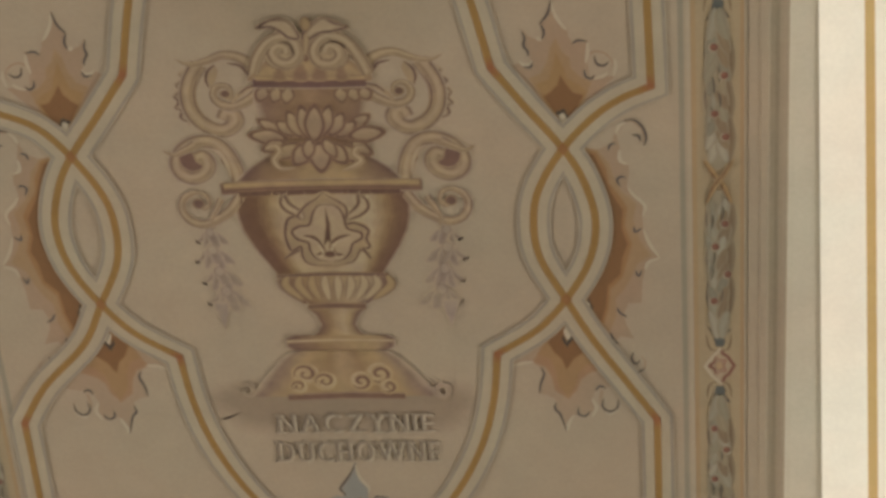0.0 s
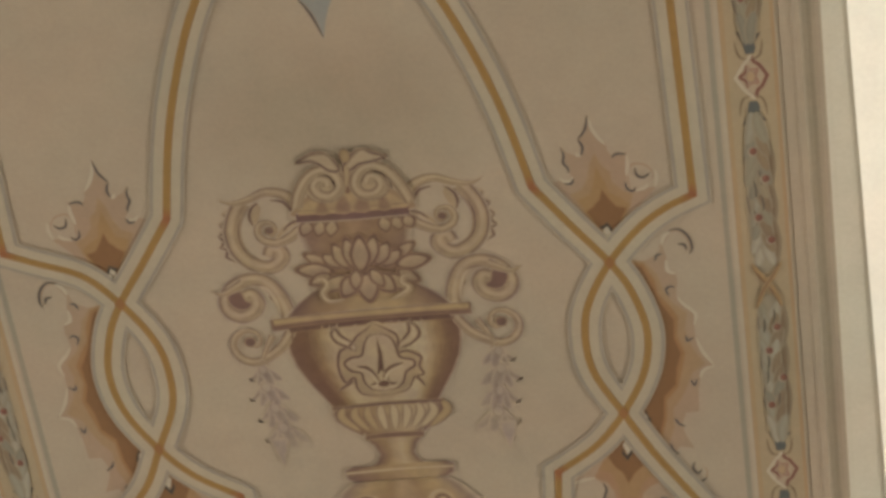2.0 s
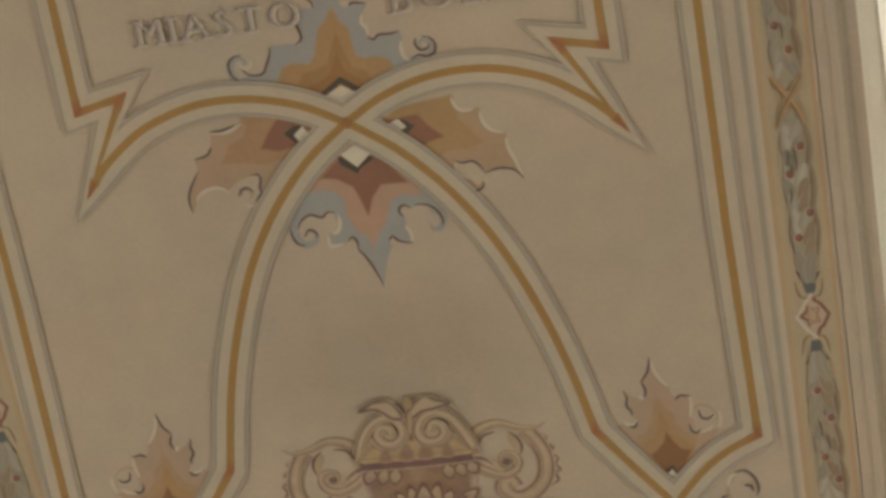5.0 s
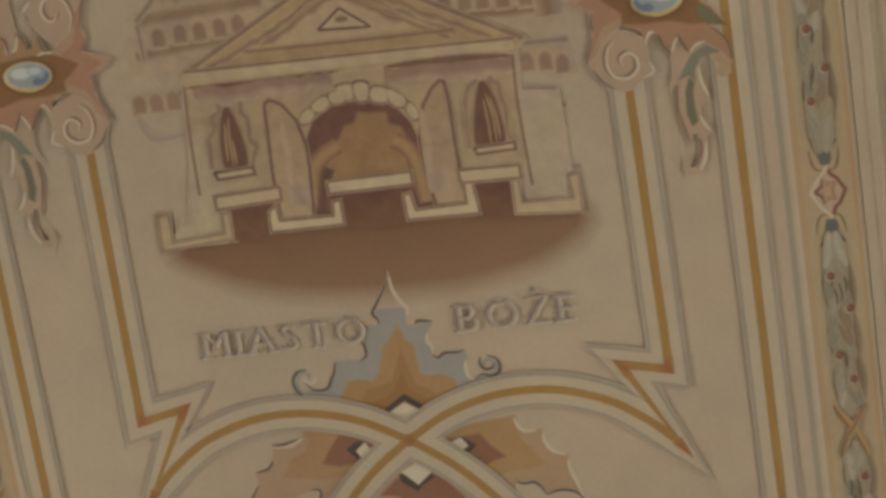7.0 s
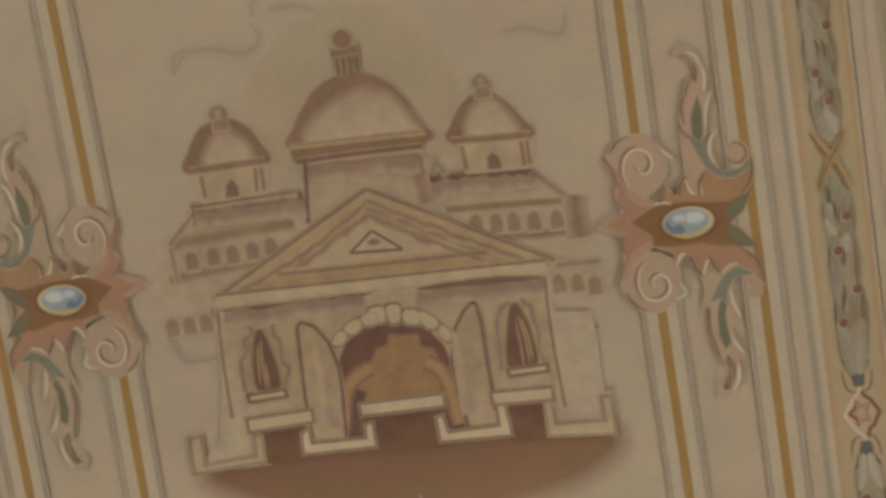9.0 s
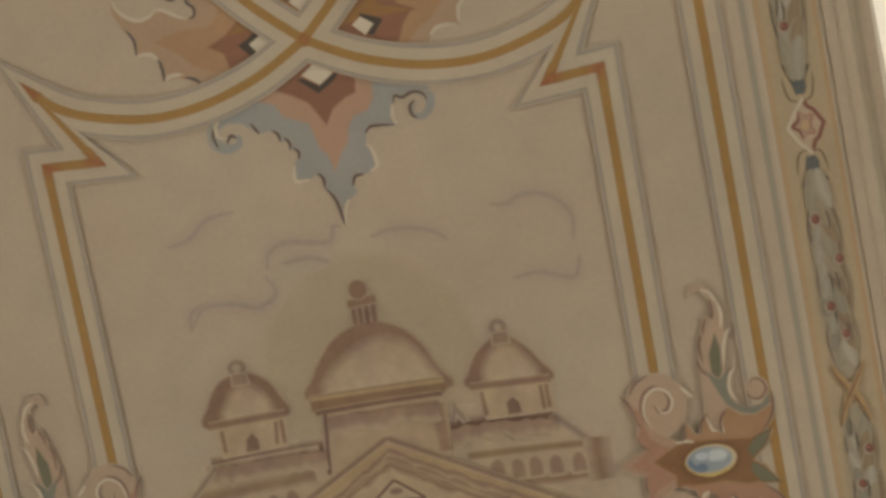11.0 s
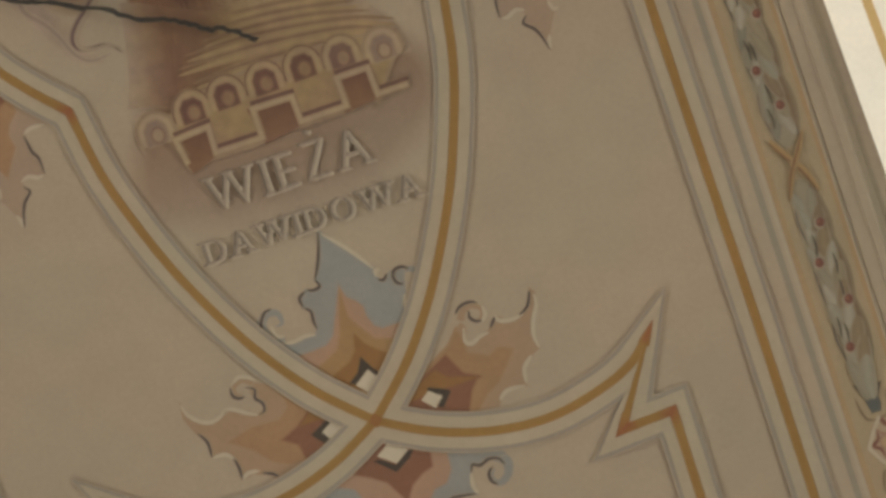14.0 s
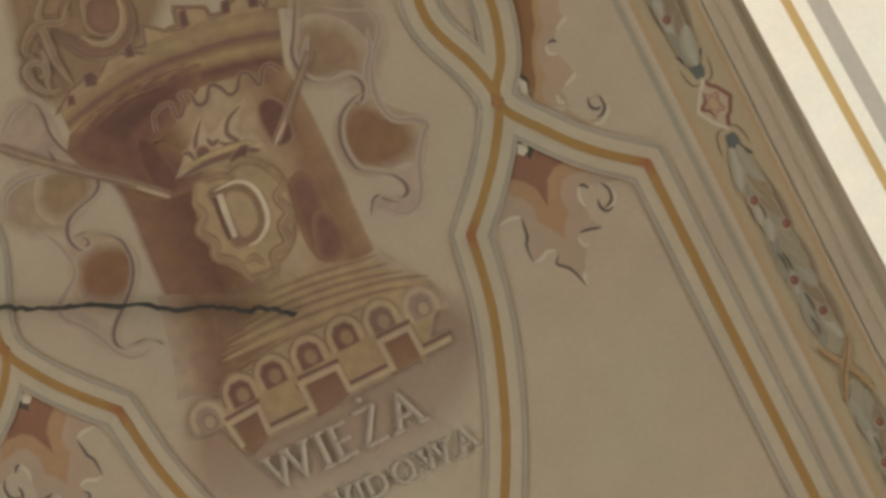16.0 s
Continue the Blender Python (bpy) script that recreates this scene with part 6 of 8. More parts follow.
s = Sheet(None, None, Sheet.coat)
s.ellipse((0.011, -0.619), 0.008, 0.013, tone(128, 103, 70), EDGE, 0.004)
s.stroke([(0.009, -0.640), (0.009, -0.661), (0.003, -0.692)], 0.010, tone(136, 112, 80), tone(104, 78, 58), taper=1)
s.done("finial", lid)
BOWL = [(-1.018, 0.176), (-1.05, 0.184), (-1.085, 0.182), (-1.12, 0.174), (-1.16, 0.156), (-1.20, 0.132), (-1.245, 0.106)]
BOWL_TONES = ((-1.02, PLASTER), (-0.97, tone(98, 71, 52)), (-0.80, tone(96, 69, 49)), (-0.64, MIDTONE), (-0.5, GLOW), (0.0, tone(146, 124, 90)), (0.55, tone(154, 134, 102)), (0.68, BODY), (0.74, MIDTONE), (0.84, tone(106, 80, 56)), (0.97, tone(98, 71, 52)), (1.02, PLASTER))
s = Sheet(None, None, 40)
loft(s, BOWL, BOWL_TONES)
s.stroke([(-0.206, -1.012), (-0.1, -1.008), (0.0, -1.006), (0.1, -1.007), (0.216, -1.008)], 0.028, UMBER, PLASTER, soft=0.2)
s.stroke([(-0.20, -1.005), (-0.1, -1.001), (0.1, -1.0), (0.212, -1.002)], 0.013, SAND, UMBER)
s.stroke([(-0.17, -1.026), (0.0, -1.021), (0.17, -1.024)], 0.012, DARK, MIDTONE)
s.done("bowl", urn)
brushwork(urn, [(0.004 - h * 0.96, q) for q, h in BOWL], [(0.004 + h * 0.96, q) for q, h in BOWL], [((x + 1) / 2, c) for x, c in BOWL_TONES[1:-1]], 44, 46, 1, 0.11)
s = Sheet(None, None, 54)
s.fill([(0.007, -1.027), (0.039, -1.050), (0.052, -1.080), (0.050, -1.103), (0.085, -1.107), (0.093, -1.125), (0.091, -1.145), (0.064, -1.181), (0.028, -1.210), (-0.021, -1.211), (-0.049, -1.187), (-0.052, -1.160), (-0.072, -1.167), (-0.082, -1.134), (-0.073, -1.094), (-0.051, -1.079), (-0.034, -1.060)], tone(137, 114, 82), tone(146, 123, 90), 0.006, True)
s.fill([(0.012, -1.056), (-0.004, -1.058), (-0.018, -1.074), (-0.029, -1.104), (-0.051, -1.109), (-0.065, -1.123), (-0.036, -1.150), (-0.032, -1.174), (-0.016, -1.193), (0.018, -1.198), (0.050, -1.176), (0.061, -1.152), (0.079, -1.135), (0.052, -1.115), (0.046, -1.088), (0.042, -1.068)], tone(148, 126, 95), tone(137, 114, 82), 0.006, True)
for pts in ([(-0.075, -1.028), (-0.084, -1.047), (-0.076, -1.066), (-0.058, -1.078), (-0.042, -1.089), (-0.043, -1.071), (-0.064, -1.052)], [(0.081, -1.029), (0.098, -1.045), (0.099, -1.065), (0.080, -1.083), (0.055, -1.092), (0.062, -1.076), (0.079, -1.054)]):
    s.fill(pts, tone(150, 128, 97), EDGE, 0.004, True)
for pts in ([(0.007, -1.024), (-0.009, -1.040), (-0.031, -1.055), (-0.051, -1.079), (-0.073, -1.091), (-0.082, -1.131), (-0.073, -1.170), (-0.052, -1.160), (-0.050, -1.187), (-0.035, -1.206), (0.016, -1.210)], [(0.007, -1.024), (0.022, -1.036), (0.050, -1.057), (0.053, -1.080), (0.048, -1.103), (0.070, -1.102), (0.095, -1.119), (0.089, -1.142), (0.095, -1.163), (0.075, -1.170), (0.056, -1.200), (0.016, -1.210)], [(0.013, -1.054), (-0.005, -1.056), (-0.018, -1.074), (-0.029, -1.104), (-0.051, -1.108), (-0.068, -1.122), (-0.056, -1.142), (-0.036, -1.150), (-0.032, -1.174), (-0.016, -1.195), (0.010, -1.199)], [(0.013, -1.054), (0.029, -1.057), (0.042, -1.071), (0.047, -1.091), (0.052, -1.115), (0.078, -1.126), (0.079, -1.141), (0.060, -1.154), (0.050, -1.179), (0.033, -1.195), (0.010, -1.199)],
            [(-0.075, -1.028), (-0.084, -1.047), (-0.076, -1.066), (-0.058, -1.078), (-0.043, -1.088)], [(-0.075, -1.028), (-0.065, -1.050), (-0.042, -1.070)], [(0.081, -1.029), (0.098, -1.045), (0.099, -1.065), (0.080, -1.083), (0.056, -1.091)], [(0.081, -1.029), (0.079, -1.054), (0.057, -1.079)], [(-0.091, -1.191), (-0.074, -1.179), (-0.053, -1.168)], [(0.095, -1.194), (0.084, -1.174), (0.071, -1.167)]):
    s.stroke(pts, 0.0062, EDGE, tone(141, 118, 86), soft=0.5, taper=1)
for pts in ([(-0.045, -1.132), (-0.022, -1.137), (-0.010, -1.156), (-0.005, -1.174), (-0.021, -1.181)], [(0.057, -1.130), (0.029, -1.139), (0.014, -1.158), (0.020, -1.179), (0.037, -1.181)]):
    s.stroke(pts, 0.010, tone(92, 67, 50), tone(146, 124, 93), taper=1, soft=0.5)
    s.stroke([(a, b - 0.008) for a, b in pts], 0.005, tone(158, 137, 105), tone(146, 124, 93), taper=1)
s.ellipse((0.008, -1.180), 0.010, 0.006, tone(90, 64, 48), tone(146, 124, 93), 0.004)
s.fill([(0.010, -1.065), (0.013, -1.100), (0.012, -1.152), (0.008, -1.140), (-0.001, -1.154), (0.009, -1.105)], tone(84, 60, 45), tone(146, 124, 93), 0.004)
s.done("cartouche", urn)
s = Sheet(None, None, 60)
loft(s, [(-1.232, 0.112), (-1.25, 0.122), (-1.27, 0.116), (-1.295, 0.09), (-1.312, 0.066)], ((-1.04, PLASTER), (-0.95, UMBER), (-0.5, MIDTONE), (0.1, BODY), (0.6, tone(144, 122, 90)), (0.95, LINE), (1.04, PLASTER)), 0.009)
s.stroke([(-0.112, -1.236), (0.01, -1.232), (0.13, -1.236)], 0.008, LINE, BODY)
collar = s.done("collar", urn)
for i in range(9):
    x = -0.092 + 0.0252 * i
    s = Sheet(None, None, Sheet.coat)
    s.stroke([(x * 1.05 + 0.009, -1.236), (x * 1.12 + 0.009, -1.262), (x * 0.75 + 0.009, -1.300)], 0.017, GLOW if 2 < i < 8 else SAND, LINE, taper=1, soft=0.35)
    s.done("gadroon", collar)
s = Sheet(None, None, 72)
loft(s, [(-1.306, 0.062), (-1.325, 0.060), (-1.34, 0.046), (-1.365, 0.036), (-1.385, 0.046), (-1.398, 0.062)], ((-1.06, PLASTER), (-0.94, UMBER), (-0.4, MIDTONE), (0.3, GLOW), (0.6, BODY), (0.94, LINE), (1.06, PLASTER)), 0.01)
s.stroke([(-0.052, -1.318), (0.012, -1.315), (0.074, -1.318)], 0.012, UMBER, BODY)
loft(s, [(-1.394, 0.10), (-1.402, 0.118), (-1.425, 0.116), (-1.434, 0.10)], ((-1.04, PLASTER), (-0.96, LINE), (-0.3, MIDTONE), (0.3, SAND), (0.7, BODY), (0.96, LINE), (1.04, PLASTER)), 0.009)
s.stroke([(-0.108, -1.41), (0.01, -1.407), (0.126, -1.41)], 0.006, GLOW, MIDTONE)
s.done("foot", urn)
s = Sheet(None, None, 72)
loft(s, [(-1.436, 0.098), (-1.46, 0.125), (-1.50, 0.155), (-1.535, 0.178), (-1.562, 0.205)], ((-1.08, PLASTER), (-0.95, mix(LINE, PLASTER, 0.3)), (-0.6, SAND), (-0.2, MIDTONE), (0.0, BODY), (0.3, MIDTONE), (0.65, SAND), (0.95, mix(LINE, PLASTER, 0.35)), (1.08, PLASTER)), 0.006)
s.stroke([(-0.12, -1.565), (0.01, -1.560), (0.14, -1.563)], 0.014, UMBER, tone(128, 108, 84))
for k in (-1, 1):
    for c, r in (((0.006 + 0.082 * k, -1.50), 0.026), ((0.006 + 0.04 * k, -1.52), 0.022), ((0.006 + 0.10 * k, -1.535), 0.016)):
        s.ellipse(c, r, r, tone(146, 123, 88), SAND, 0.006)
        s.stroke(spiral(c, r, 0.004, 1.3 * k, 200), 0.008, UMBER, SAND, taper=1)
        s.stroke(spiral(c, r * 1.2, r * 0.5, 0.6 * k, 60), 0.009, GLOW, SAND, taper=1)
    c = (0.006 + 0.215 * k, -1.545)
    s.stroke(spiral(c, 0.022, 0.006, 1.2 * k, 200), 0.010, tone(132, 112, 88), PLASTER, taper=1)
s.done("pedestal", urn)


# ---- lettering with a painted light and shade edge ----
def glyph(text, size):
    curve = bpy.data.curves.new("glyph", "FONT")
    curve.body, curve.size, curve.resolution_u, curve.offset = text, size, 3, -0.014
    ob = bpy.data.objects.new("glyph", curve)
    scene.collection.objects.link(ob)
    bpy.context.view_layer.update()
    mesh = bpy.data.meshes.new_from_object(ob.evaluated_get(bpy.context.evaluated_depsgraph_get()))
    pts = [(v.co.x, v.co.y) for v in mesh.vertices]
    faces = [tuple(p.vertices) for p in mesh.polygons]
    bpy.data.objects.remove(ob)
    bpy.data.curves.remove(curve)
    bpy.data.meshes.remove(mesh)
    return pts, faces


SERIFS = {"N": "bl tl br", "I": "bc tc", "H": "bl br tl tr", "E": "bl tl", "D": "bl tl", "B": "bl tl", "M": "bl br tl", "A": "bl br", "T": "bc", "Y": "bc tl tr", "W": "tl tc tr", "U": "tl tr", "Z": "", "\u017b": ""}


def inscription(words, label, face, coat=84):
    """words: rows of (text, left end, right end, lower line, upper line), in the plan's units."""
    whole = thing("inscription", (words[0][1] + words[-1][2]) / 2, words[0][3], label, "lettering", "inscriptions")
    for text, v0, v1, q0, q1 in words:
        raw = [glyph(ch, 1.0) for ch in text]
        wide = [max(p[0] for p in g[0]) - min(p[0] for p in g[0]) for g in raw]
        cap = max(p[1] for p in glyph("H", 1.0)[0])
        gap = 0.24
        k = (v1 - v0) / (sum(wide) + gap * (len(text) - 1))
        x = v0
        for ch, (pts, faces), w in zip(text, raw, wide):
            left = min(p[0] for p in pts)
            tall = (q1 - q0) / cap
            s = Sheet()
            for i, (dx, dy, col) in enumerate(((0.0042, -0.0022, tone(158, 141, 114)), (-0.0032, 0.0012, tone(102, 88, 71)), (0.0, 0.0, face))):
                base = len(s.verts)
                for px, py in pts:
                    s.verts.append(s.place((x + (px - left) * k + dx, q0 + py * tall + dy), coat + 2 * i))
                    s.shades.append(col)
                s.faces += [tuple(base + j for j in f) for f in faces]
                for spot in SERIFS.get(ch, "").split():
                    sx = x + {"l": 0.05, "c": 0.5, "r": 0.95}[spot[1]] * w * k + dx
                    sy = q0 + (0.0 if spot[0] == "b" else cap * tall) + dy
                    h = 0.011 if ch != "I" else 0.013
                    up = 0.004 if spot[0] == "b" else -0.004
                    s.strips([[(sx - h, sy), (sx + h, sy)], [(sx - h * 0.6, sy + up), (sx + h * 0.6, sy + up)]], (col, col), coat + 2 * i + 1)
            s.done("letter", whole)
            x += (w + gap) * k


inscription((("NACZYNIE", -0.150, 0.194, -1.664, -1.612), ("DUCHOWNE", -0.157, 0.203, -1.748, -1.692)), "grey shaded painted capital letters under the urn", tone(134, 116, 92))


# ---- the temple picture ----
temple = thing("temple_picture", 0.0, 0.8, "sepia painted domed temple with an open gate and side windows", "mural")
HALO = tone(142, 122, 93)
WALLTONE, PALEW, STEPW = tone(144, 122, 90), tone(150, 130, 97), tone(158, 138, 104)
s = Sheet(None, None, 0)
s.ellipse((0.006, 1.05), 0.185, 0.195, HALO, PLASTER, 0.022, 0, 36)
s.done("halo", temple)
for pts in ([(-0.300, 1.173), (-0.274, 1.206), (-0.222, 1.206), (-0.173, 1.192), (-0.138, 1.213), (-0.153, 1.245)], [(-0.119, 1.261), (-0.068, 1.264), (-0.030, 1.249)], [(0.265, 1.303), (0.294, 1.298), (0.326, 1.310), (0.370, 1.300), (0.403, 1.263), (0.399, 1.214)], [(-0.145, 1.253), (-0.138, 1.283), (-0.104, 1.298), (-0.055, 1.289), (-0.024, 1.288), (-0.014, 1.312), (0.002, 1.306)], [(0.047, 1.281), (0.089, 1.289), (0.148, 1.278), (0.184, 1.252)], [(-0.317, 1.325), (-0.274, 1.333), (-0.236, 1.362), (-0.183, 1.368)], [(-0.303, 1.167), (-0.296, 1.202), (-0.257, 1.211), (-0.198, 1.195)], [(0.281, 1.166), (0.331, 1.169), (0.389, 1.151), (0.404, 1.189)]):
    s = Sheet(None, None, 1)
    s.stroke(pts, 0.028, tone(141, 122, 98), PLASTER, taper=1, soft=0.8)
    s.stroke(pts, 0.008, tone(132, 113, 92), tone(141, 122, 98), taper=1, soft=0.7)
    s.done("cloud", temple, "faint grey painted cloud wisp")
s = Sheet(None, None, 4)
s.fill([(-0.356, 0.420), (-0.266, 0.438), (-0.185, 0.473), (-0.054, 0.491), (0.071, 0.482), (0.202, 0.483), (0.279, 0.474), (0.373, 0.408), (0.331, 0.364), (0.259, 0.336), (0.151, 0.317), (0.024, 0.316), (-0.113, 0.327), (-0.228, 0.351), (-0.313, 0.390)], tone(98, 69, 47), PLASTER, 0.05, True, shade=tone(116, 86, 60))
s.done("ground_wash", temple, "brown soft-edged wash under the temple")


def arched(s, c):
    """A small round-headed window of a wing."""
    w, h = 0.0080, 0.0130
    pts = [(c[0] - w, c[1] - h), (c[0] + w, c[1] - h), (c[0] + w, c[1] + h * 0.4), (c[0] + w * 0.6, c[1] + h * 0.9), (c[0], c[1] + h * 1.1), (c[0] - w * 0.6, c[1] + h * 0.9), (c[0] - w, c[1] + h * 0.4)]
    s.fill([(c[0] + (a - c[0]) * 1.5, c[1] + (b - c[1]) * 1.35) for a, b in pts], tone(146, 125, 95), tone(143, 122, 93), 0.004)
    s.fill(pts, tone(120, 95, 72), tone(136, 113, 86), 0.005)


def dome(name, outline, glow, drum, base, coat):
    s = Sheet(None, None, coat)
    s.fill(outline, tone(110, 84, 62), PLASTER, 0.006, True)
    s.fill(glow, tone(140, 117, 88), tone(112, 86, 64), 0.018, True, shade=tone(150, 129, 99))
    s.done(name, temple)
    s = Sheet(None, None, coat + 4)
    s.fill(drum, WALLTONE, PLASTER, 0.005)
    for a, b in base:
        s.stroke([a, b], 0.012 if abs(a[0] - b[0]) > 0.05 else 0.007, tone(116, 90, 67), WALLTONE, curve=False)
    s.done("drum", temple)


s = Sheet(None, None, 8)
s.fill([(-0.369, 0.857), (-0.310, 0.919), (-0.110, 0.925), (-0.110, 0.867), (-0.107, 0.792), (-0.303, 0.753), (-0.395, 0.775)], tone(144, 123, 94), PLASTER, 0.02)
s.stroke([(-0.317, 0.923), (-0.220, 0.925), (-0.110, 0.924)], 0.020, UMBER, tone(144, 123, 94), soft=0.6)
s.stroke([(-0.328, 0.907), (-0.222, 0.911), (-0.118, 0.912)], 0.018, tone(124, 98, 76), tone(144, 123, 94), soft=0.9)
s.stroke([(-0.365, 0.865), (-0.240, 0.871), (-0.134, 0.875)], 0.020, tone(120, 96, 70), tone(144, 123, 94), soft=0.6)
s.stroke([(-0.380, 0.800), (-0.272, 0.808), (-0.198, 0.812)], 0.016, tone(122, 98, 72), tone(144, 123, 94), soft=0.6)
s.stroke([(-0.368, 0.863), (-0.310, 0.919)], 0.008, mix(LINE, PLASTER, 0.3), PLASTER, soft=0.7)
s.stroke([(-0.367, 0.857), (-0.365, 0.793)], 0.008, mix(LINE, PLASTER, 0.4), PLASTER, soft=0.7)
for c in [(-0.332, 0.829), (-0.291, 0.832), (-0.255, 0.832), (-0.218, 0.834), (-0.183, 0.837), (-0.390, 0.709), (-0.358, 0.709), (-0.326, 0.710)]:
    arched(s, c)
s.stroke([(-0.400, 0.689), (-0.376, 0.643), (-0.312, 0.646)], 0.010, tone(130, 112, 92), PLASTER, taper=1, soft=0.8)
s.done("side_wing", temple)
s = Sheet(None, None, 8)
s.fill([(0.125, 0.941), (0.301, 0.926), (0.357, 0.864), (0.386, 0.855), (0.382, 0.752), (0.392, 0.677), (0.297, 0.731), (0.243, 0.780), (0.113, 0.870)], tone(144, 123, 94), PLASTER, 0.02)
s.stroke([(0.122, 0.923), (0.213, 0.917), (0.309, 0.912)], 0.022, UMBER, tone(144, 123, 94), soft=0.6)
s.stroke([(0.304, 0.916), (0.362, 0.858)], 0.012, mix(LINE, PLASTER, 0.35), PLASTER, soft=0.8)
s.stroke([(0.143, 0.864), (0.255, 0.860), (0.366, 0.853)], 0.012, tone(116, 92, 64), tone(144, 123, 94), soft=0.5)
s.stroke([(0.216, 0.804), (0.297, 0.799), (0.358, 0.799)], 0.014, tone(116, 90, 66), tone(144, 123, 94), soft=0.7)
s.stroke([(0.375, 0.862), (0.372, 0.826), (0.374, 0.784)], 0.026, tone(114, 89, 64), tone(138, 117, 92), soft=0.9)
for c in [(0.192, 0.832), (0.228, 0.828), (0.260, 0.827), (0.296, 0.824), (0.337, 0.822), (0.324, 0.704), (0.357, 0.702), (0.386, 0.693)]:
    arched(s, c)
for pts in ([(0.314, 0.739), (0.400, 0.737)], [(0.305, 0.656), (0.366, 0.650), (0.366, 0.622), (0.383, 0.616)], [(0.357, 0.500), (0.393, 0.500)], [(0.128, 0.930), (0.137, 0.955), (0.147, 0.938), (0.153, 0.925)]):
    s.stroke(pts, 0.008, tone(120, 99, 78), PLASTER, curve=False, soft=0.7)
s.done("side_wing", temple)
dome("dome", [(-0.308, 0.992), (-0.299, 1.030), (-0.279, 1.061), (-0.250, 1.077), (-0.224, 1.078), (-0.195, 1.064), (-0.174, 1.034), (-0.167, 0.990)], [(-0.267, 1.001), (-0.257, 1.031), (-0.238, 1.047), (-0.218, 1.044), (-0.202, 1.023), (-0.199, 0.998)], [(-0.293, 0.985), (-0.169, 0.988), (-0.175, 0.940), (-0.289, 0.936)],
     (((-0.307, 0.994), (-0.166, 0.996)), ((-0.287, 0.982), (-0.286, 0.942)), ((-0.186, 0.984), (-0.191, 0.942)), ((-0.176, 0.985), (-0.177, 0.943))), 24)
dome("dome", [(0.173, 0.987), (0.177, 1.015), (0.194, 1.043), (0.220, 1.062), (0.242, 1.070), (0.273, 1.047), (0.297, 1.015), (0.311, 0.978)], [(0.211, 0.996), (0.218, 1.028), (0.238, 1.046), (0.261, 1.034), (0.276, 1.010), (0.281, 0.991)], [(0.187, 0.981), (0.308, 0.975), (0.311, 0.925), (0.192, 0.928)],
     (((0.171, 0.987), (0.314, 0.980)), ((0.189, 0.976), (0.191, 0.932)), ((0.294, 0.971), (0.294, 0.927)), ((0.304, 0.971), (0.304, 0.928))), 24)
for c, r in (((-0.236, 1.090), 0.012), ((0.239, 1.085), 0.011)):
    s = Sheet(None, None, 34)
    s.stroke(spiral(c, r, r, 1.0), 0.009, tone(120, 98, 76), PLASTER)
    s.fill([(c[0] - 0.010, c[1] - r), (c[0] + 0.012, c[1] - r), (c[0] + 0.014, c[1] - r - 0.016), (c[0] - 0.012, c[1] - r - 0.016)], tone(118, 94, 72), PLASTER, 0.004)
    s.done("finial", temple)
for pts in ([(-0.247, 0.939), (-0.243, 0.958), (-0.233, 0.967), (-0.225, 0.955), (-0.226, 0.939)], [(0.231, 0.929), (0.232, 0.948), (0.241, 0.955), (0.250, 0.945), (0.251, 0.929)]):
    s = Sheet(None, None, 36)
    s.fill(pts, tone(104, 80, 60), WALLTONE, 0.004)
    s.done("small_door", temple)
s = Sheet(None, None, 26)
s.fill([(-0.107, 1.011), (-0.101, 1.048), (-0.080, 1.082), (-0.051, 1.111), (-0.011, 1.128), (0.032, 1.128), (0.074, 1.106), (0.100, 1.073), (0.117, 1.033), (0.125, 0.993)], tone(112, 86, 64), HALO, 0.006, True)
s.fill([(-0.073, 1.017), (-0.062, 1.046), (-0.035, 1.066), (-0.006, 1.084), (0.036, 1.089), (0.072, 1.070), (0.091, 1.041), (0.102, 1.006), (0.013, 1.012)], tone(138, 115, 88), tone(114, 88, 66), 0.022, True, shade=tone(152, 131, 100))
s.fill([(-0.096, 0.991), (0.116, 0.986), (0.109, 0.868), (0.009, 0.923), (-0.109, 0.867)], WALLTONE, PLASTER, 0.004, shade=tone(140, 116, 88))
s.done("main_dome", temple)
s = Sheet(None, None, 32)
s.stroke([(-0.117, 1.002), (0.011, 1.002), (0.126, 0.999)], 0.026, tone(112, 86, 60), WALLTONE, soft=0.3)
s.stroke([(-0.115, 1.012), (0.013, 1.010), (0.127, 1.007)], 0.008, SAND, UMBER)
s.stroke([(-0.111, 0.986), (0.009, 0.987), (0.119, 0.985)], 0.009, UMBER, WALLTONE)
s.stroke([(-0.095, 0.970), (0.006, 0.971), (0.110, 0.968)], 0.012, tone(122, 96, 74), WALLTONE, soft=0.7)
s.stroke([(-0.095, 0.982), (-0.108, 0.872)], 0.008, LINE, PLASTER)
s.stroke([(0.106, 0.968), (0.107, 0.881)], 0.022, tone(122, 96, 72), WALLTONE, soft=0.5)
s.done("entablature", temple)
s = Sheet(None, None, 36)
for pts in ([(-0.008, 1.170), (-0.008, 1.132)], [(0.004, 1.169), (0.002, 1.132)], [(0.016, 1.169), (0.014, 1.131)], [(0.029, 1.170), (0.027, 1.131)]):
    s.stroke(pts, 0.008, UMBER, tone(140, 118, 92), curve=False)
s.stroke([(-0.016, 1.170), (0.035, 1.173)], 0.014, tone(112, 86, 62), HALO, curve=False)
s.ellipse((0.007, 1.193), 0.014, 0.015, tone(110, 84, 62), HALO, 0.004)
s.done("lantern", temple)
s = Sheet(None, None, 40)
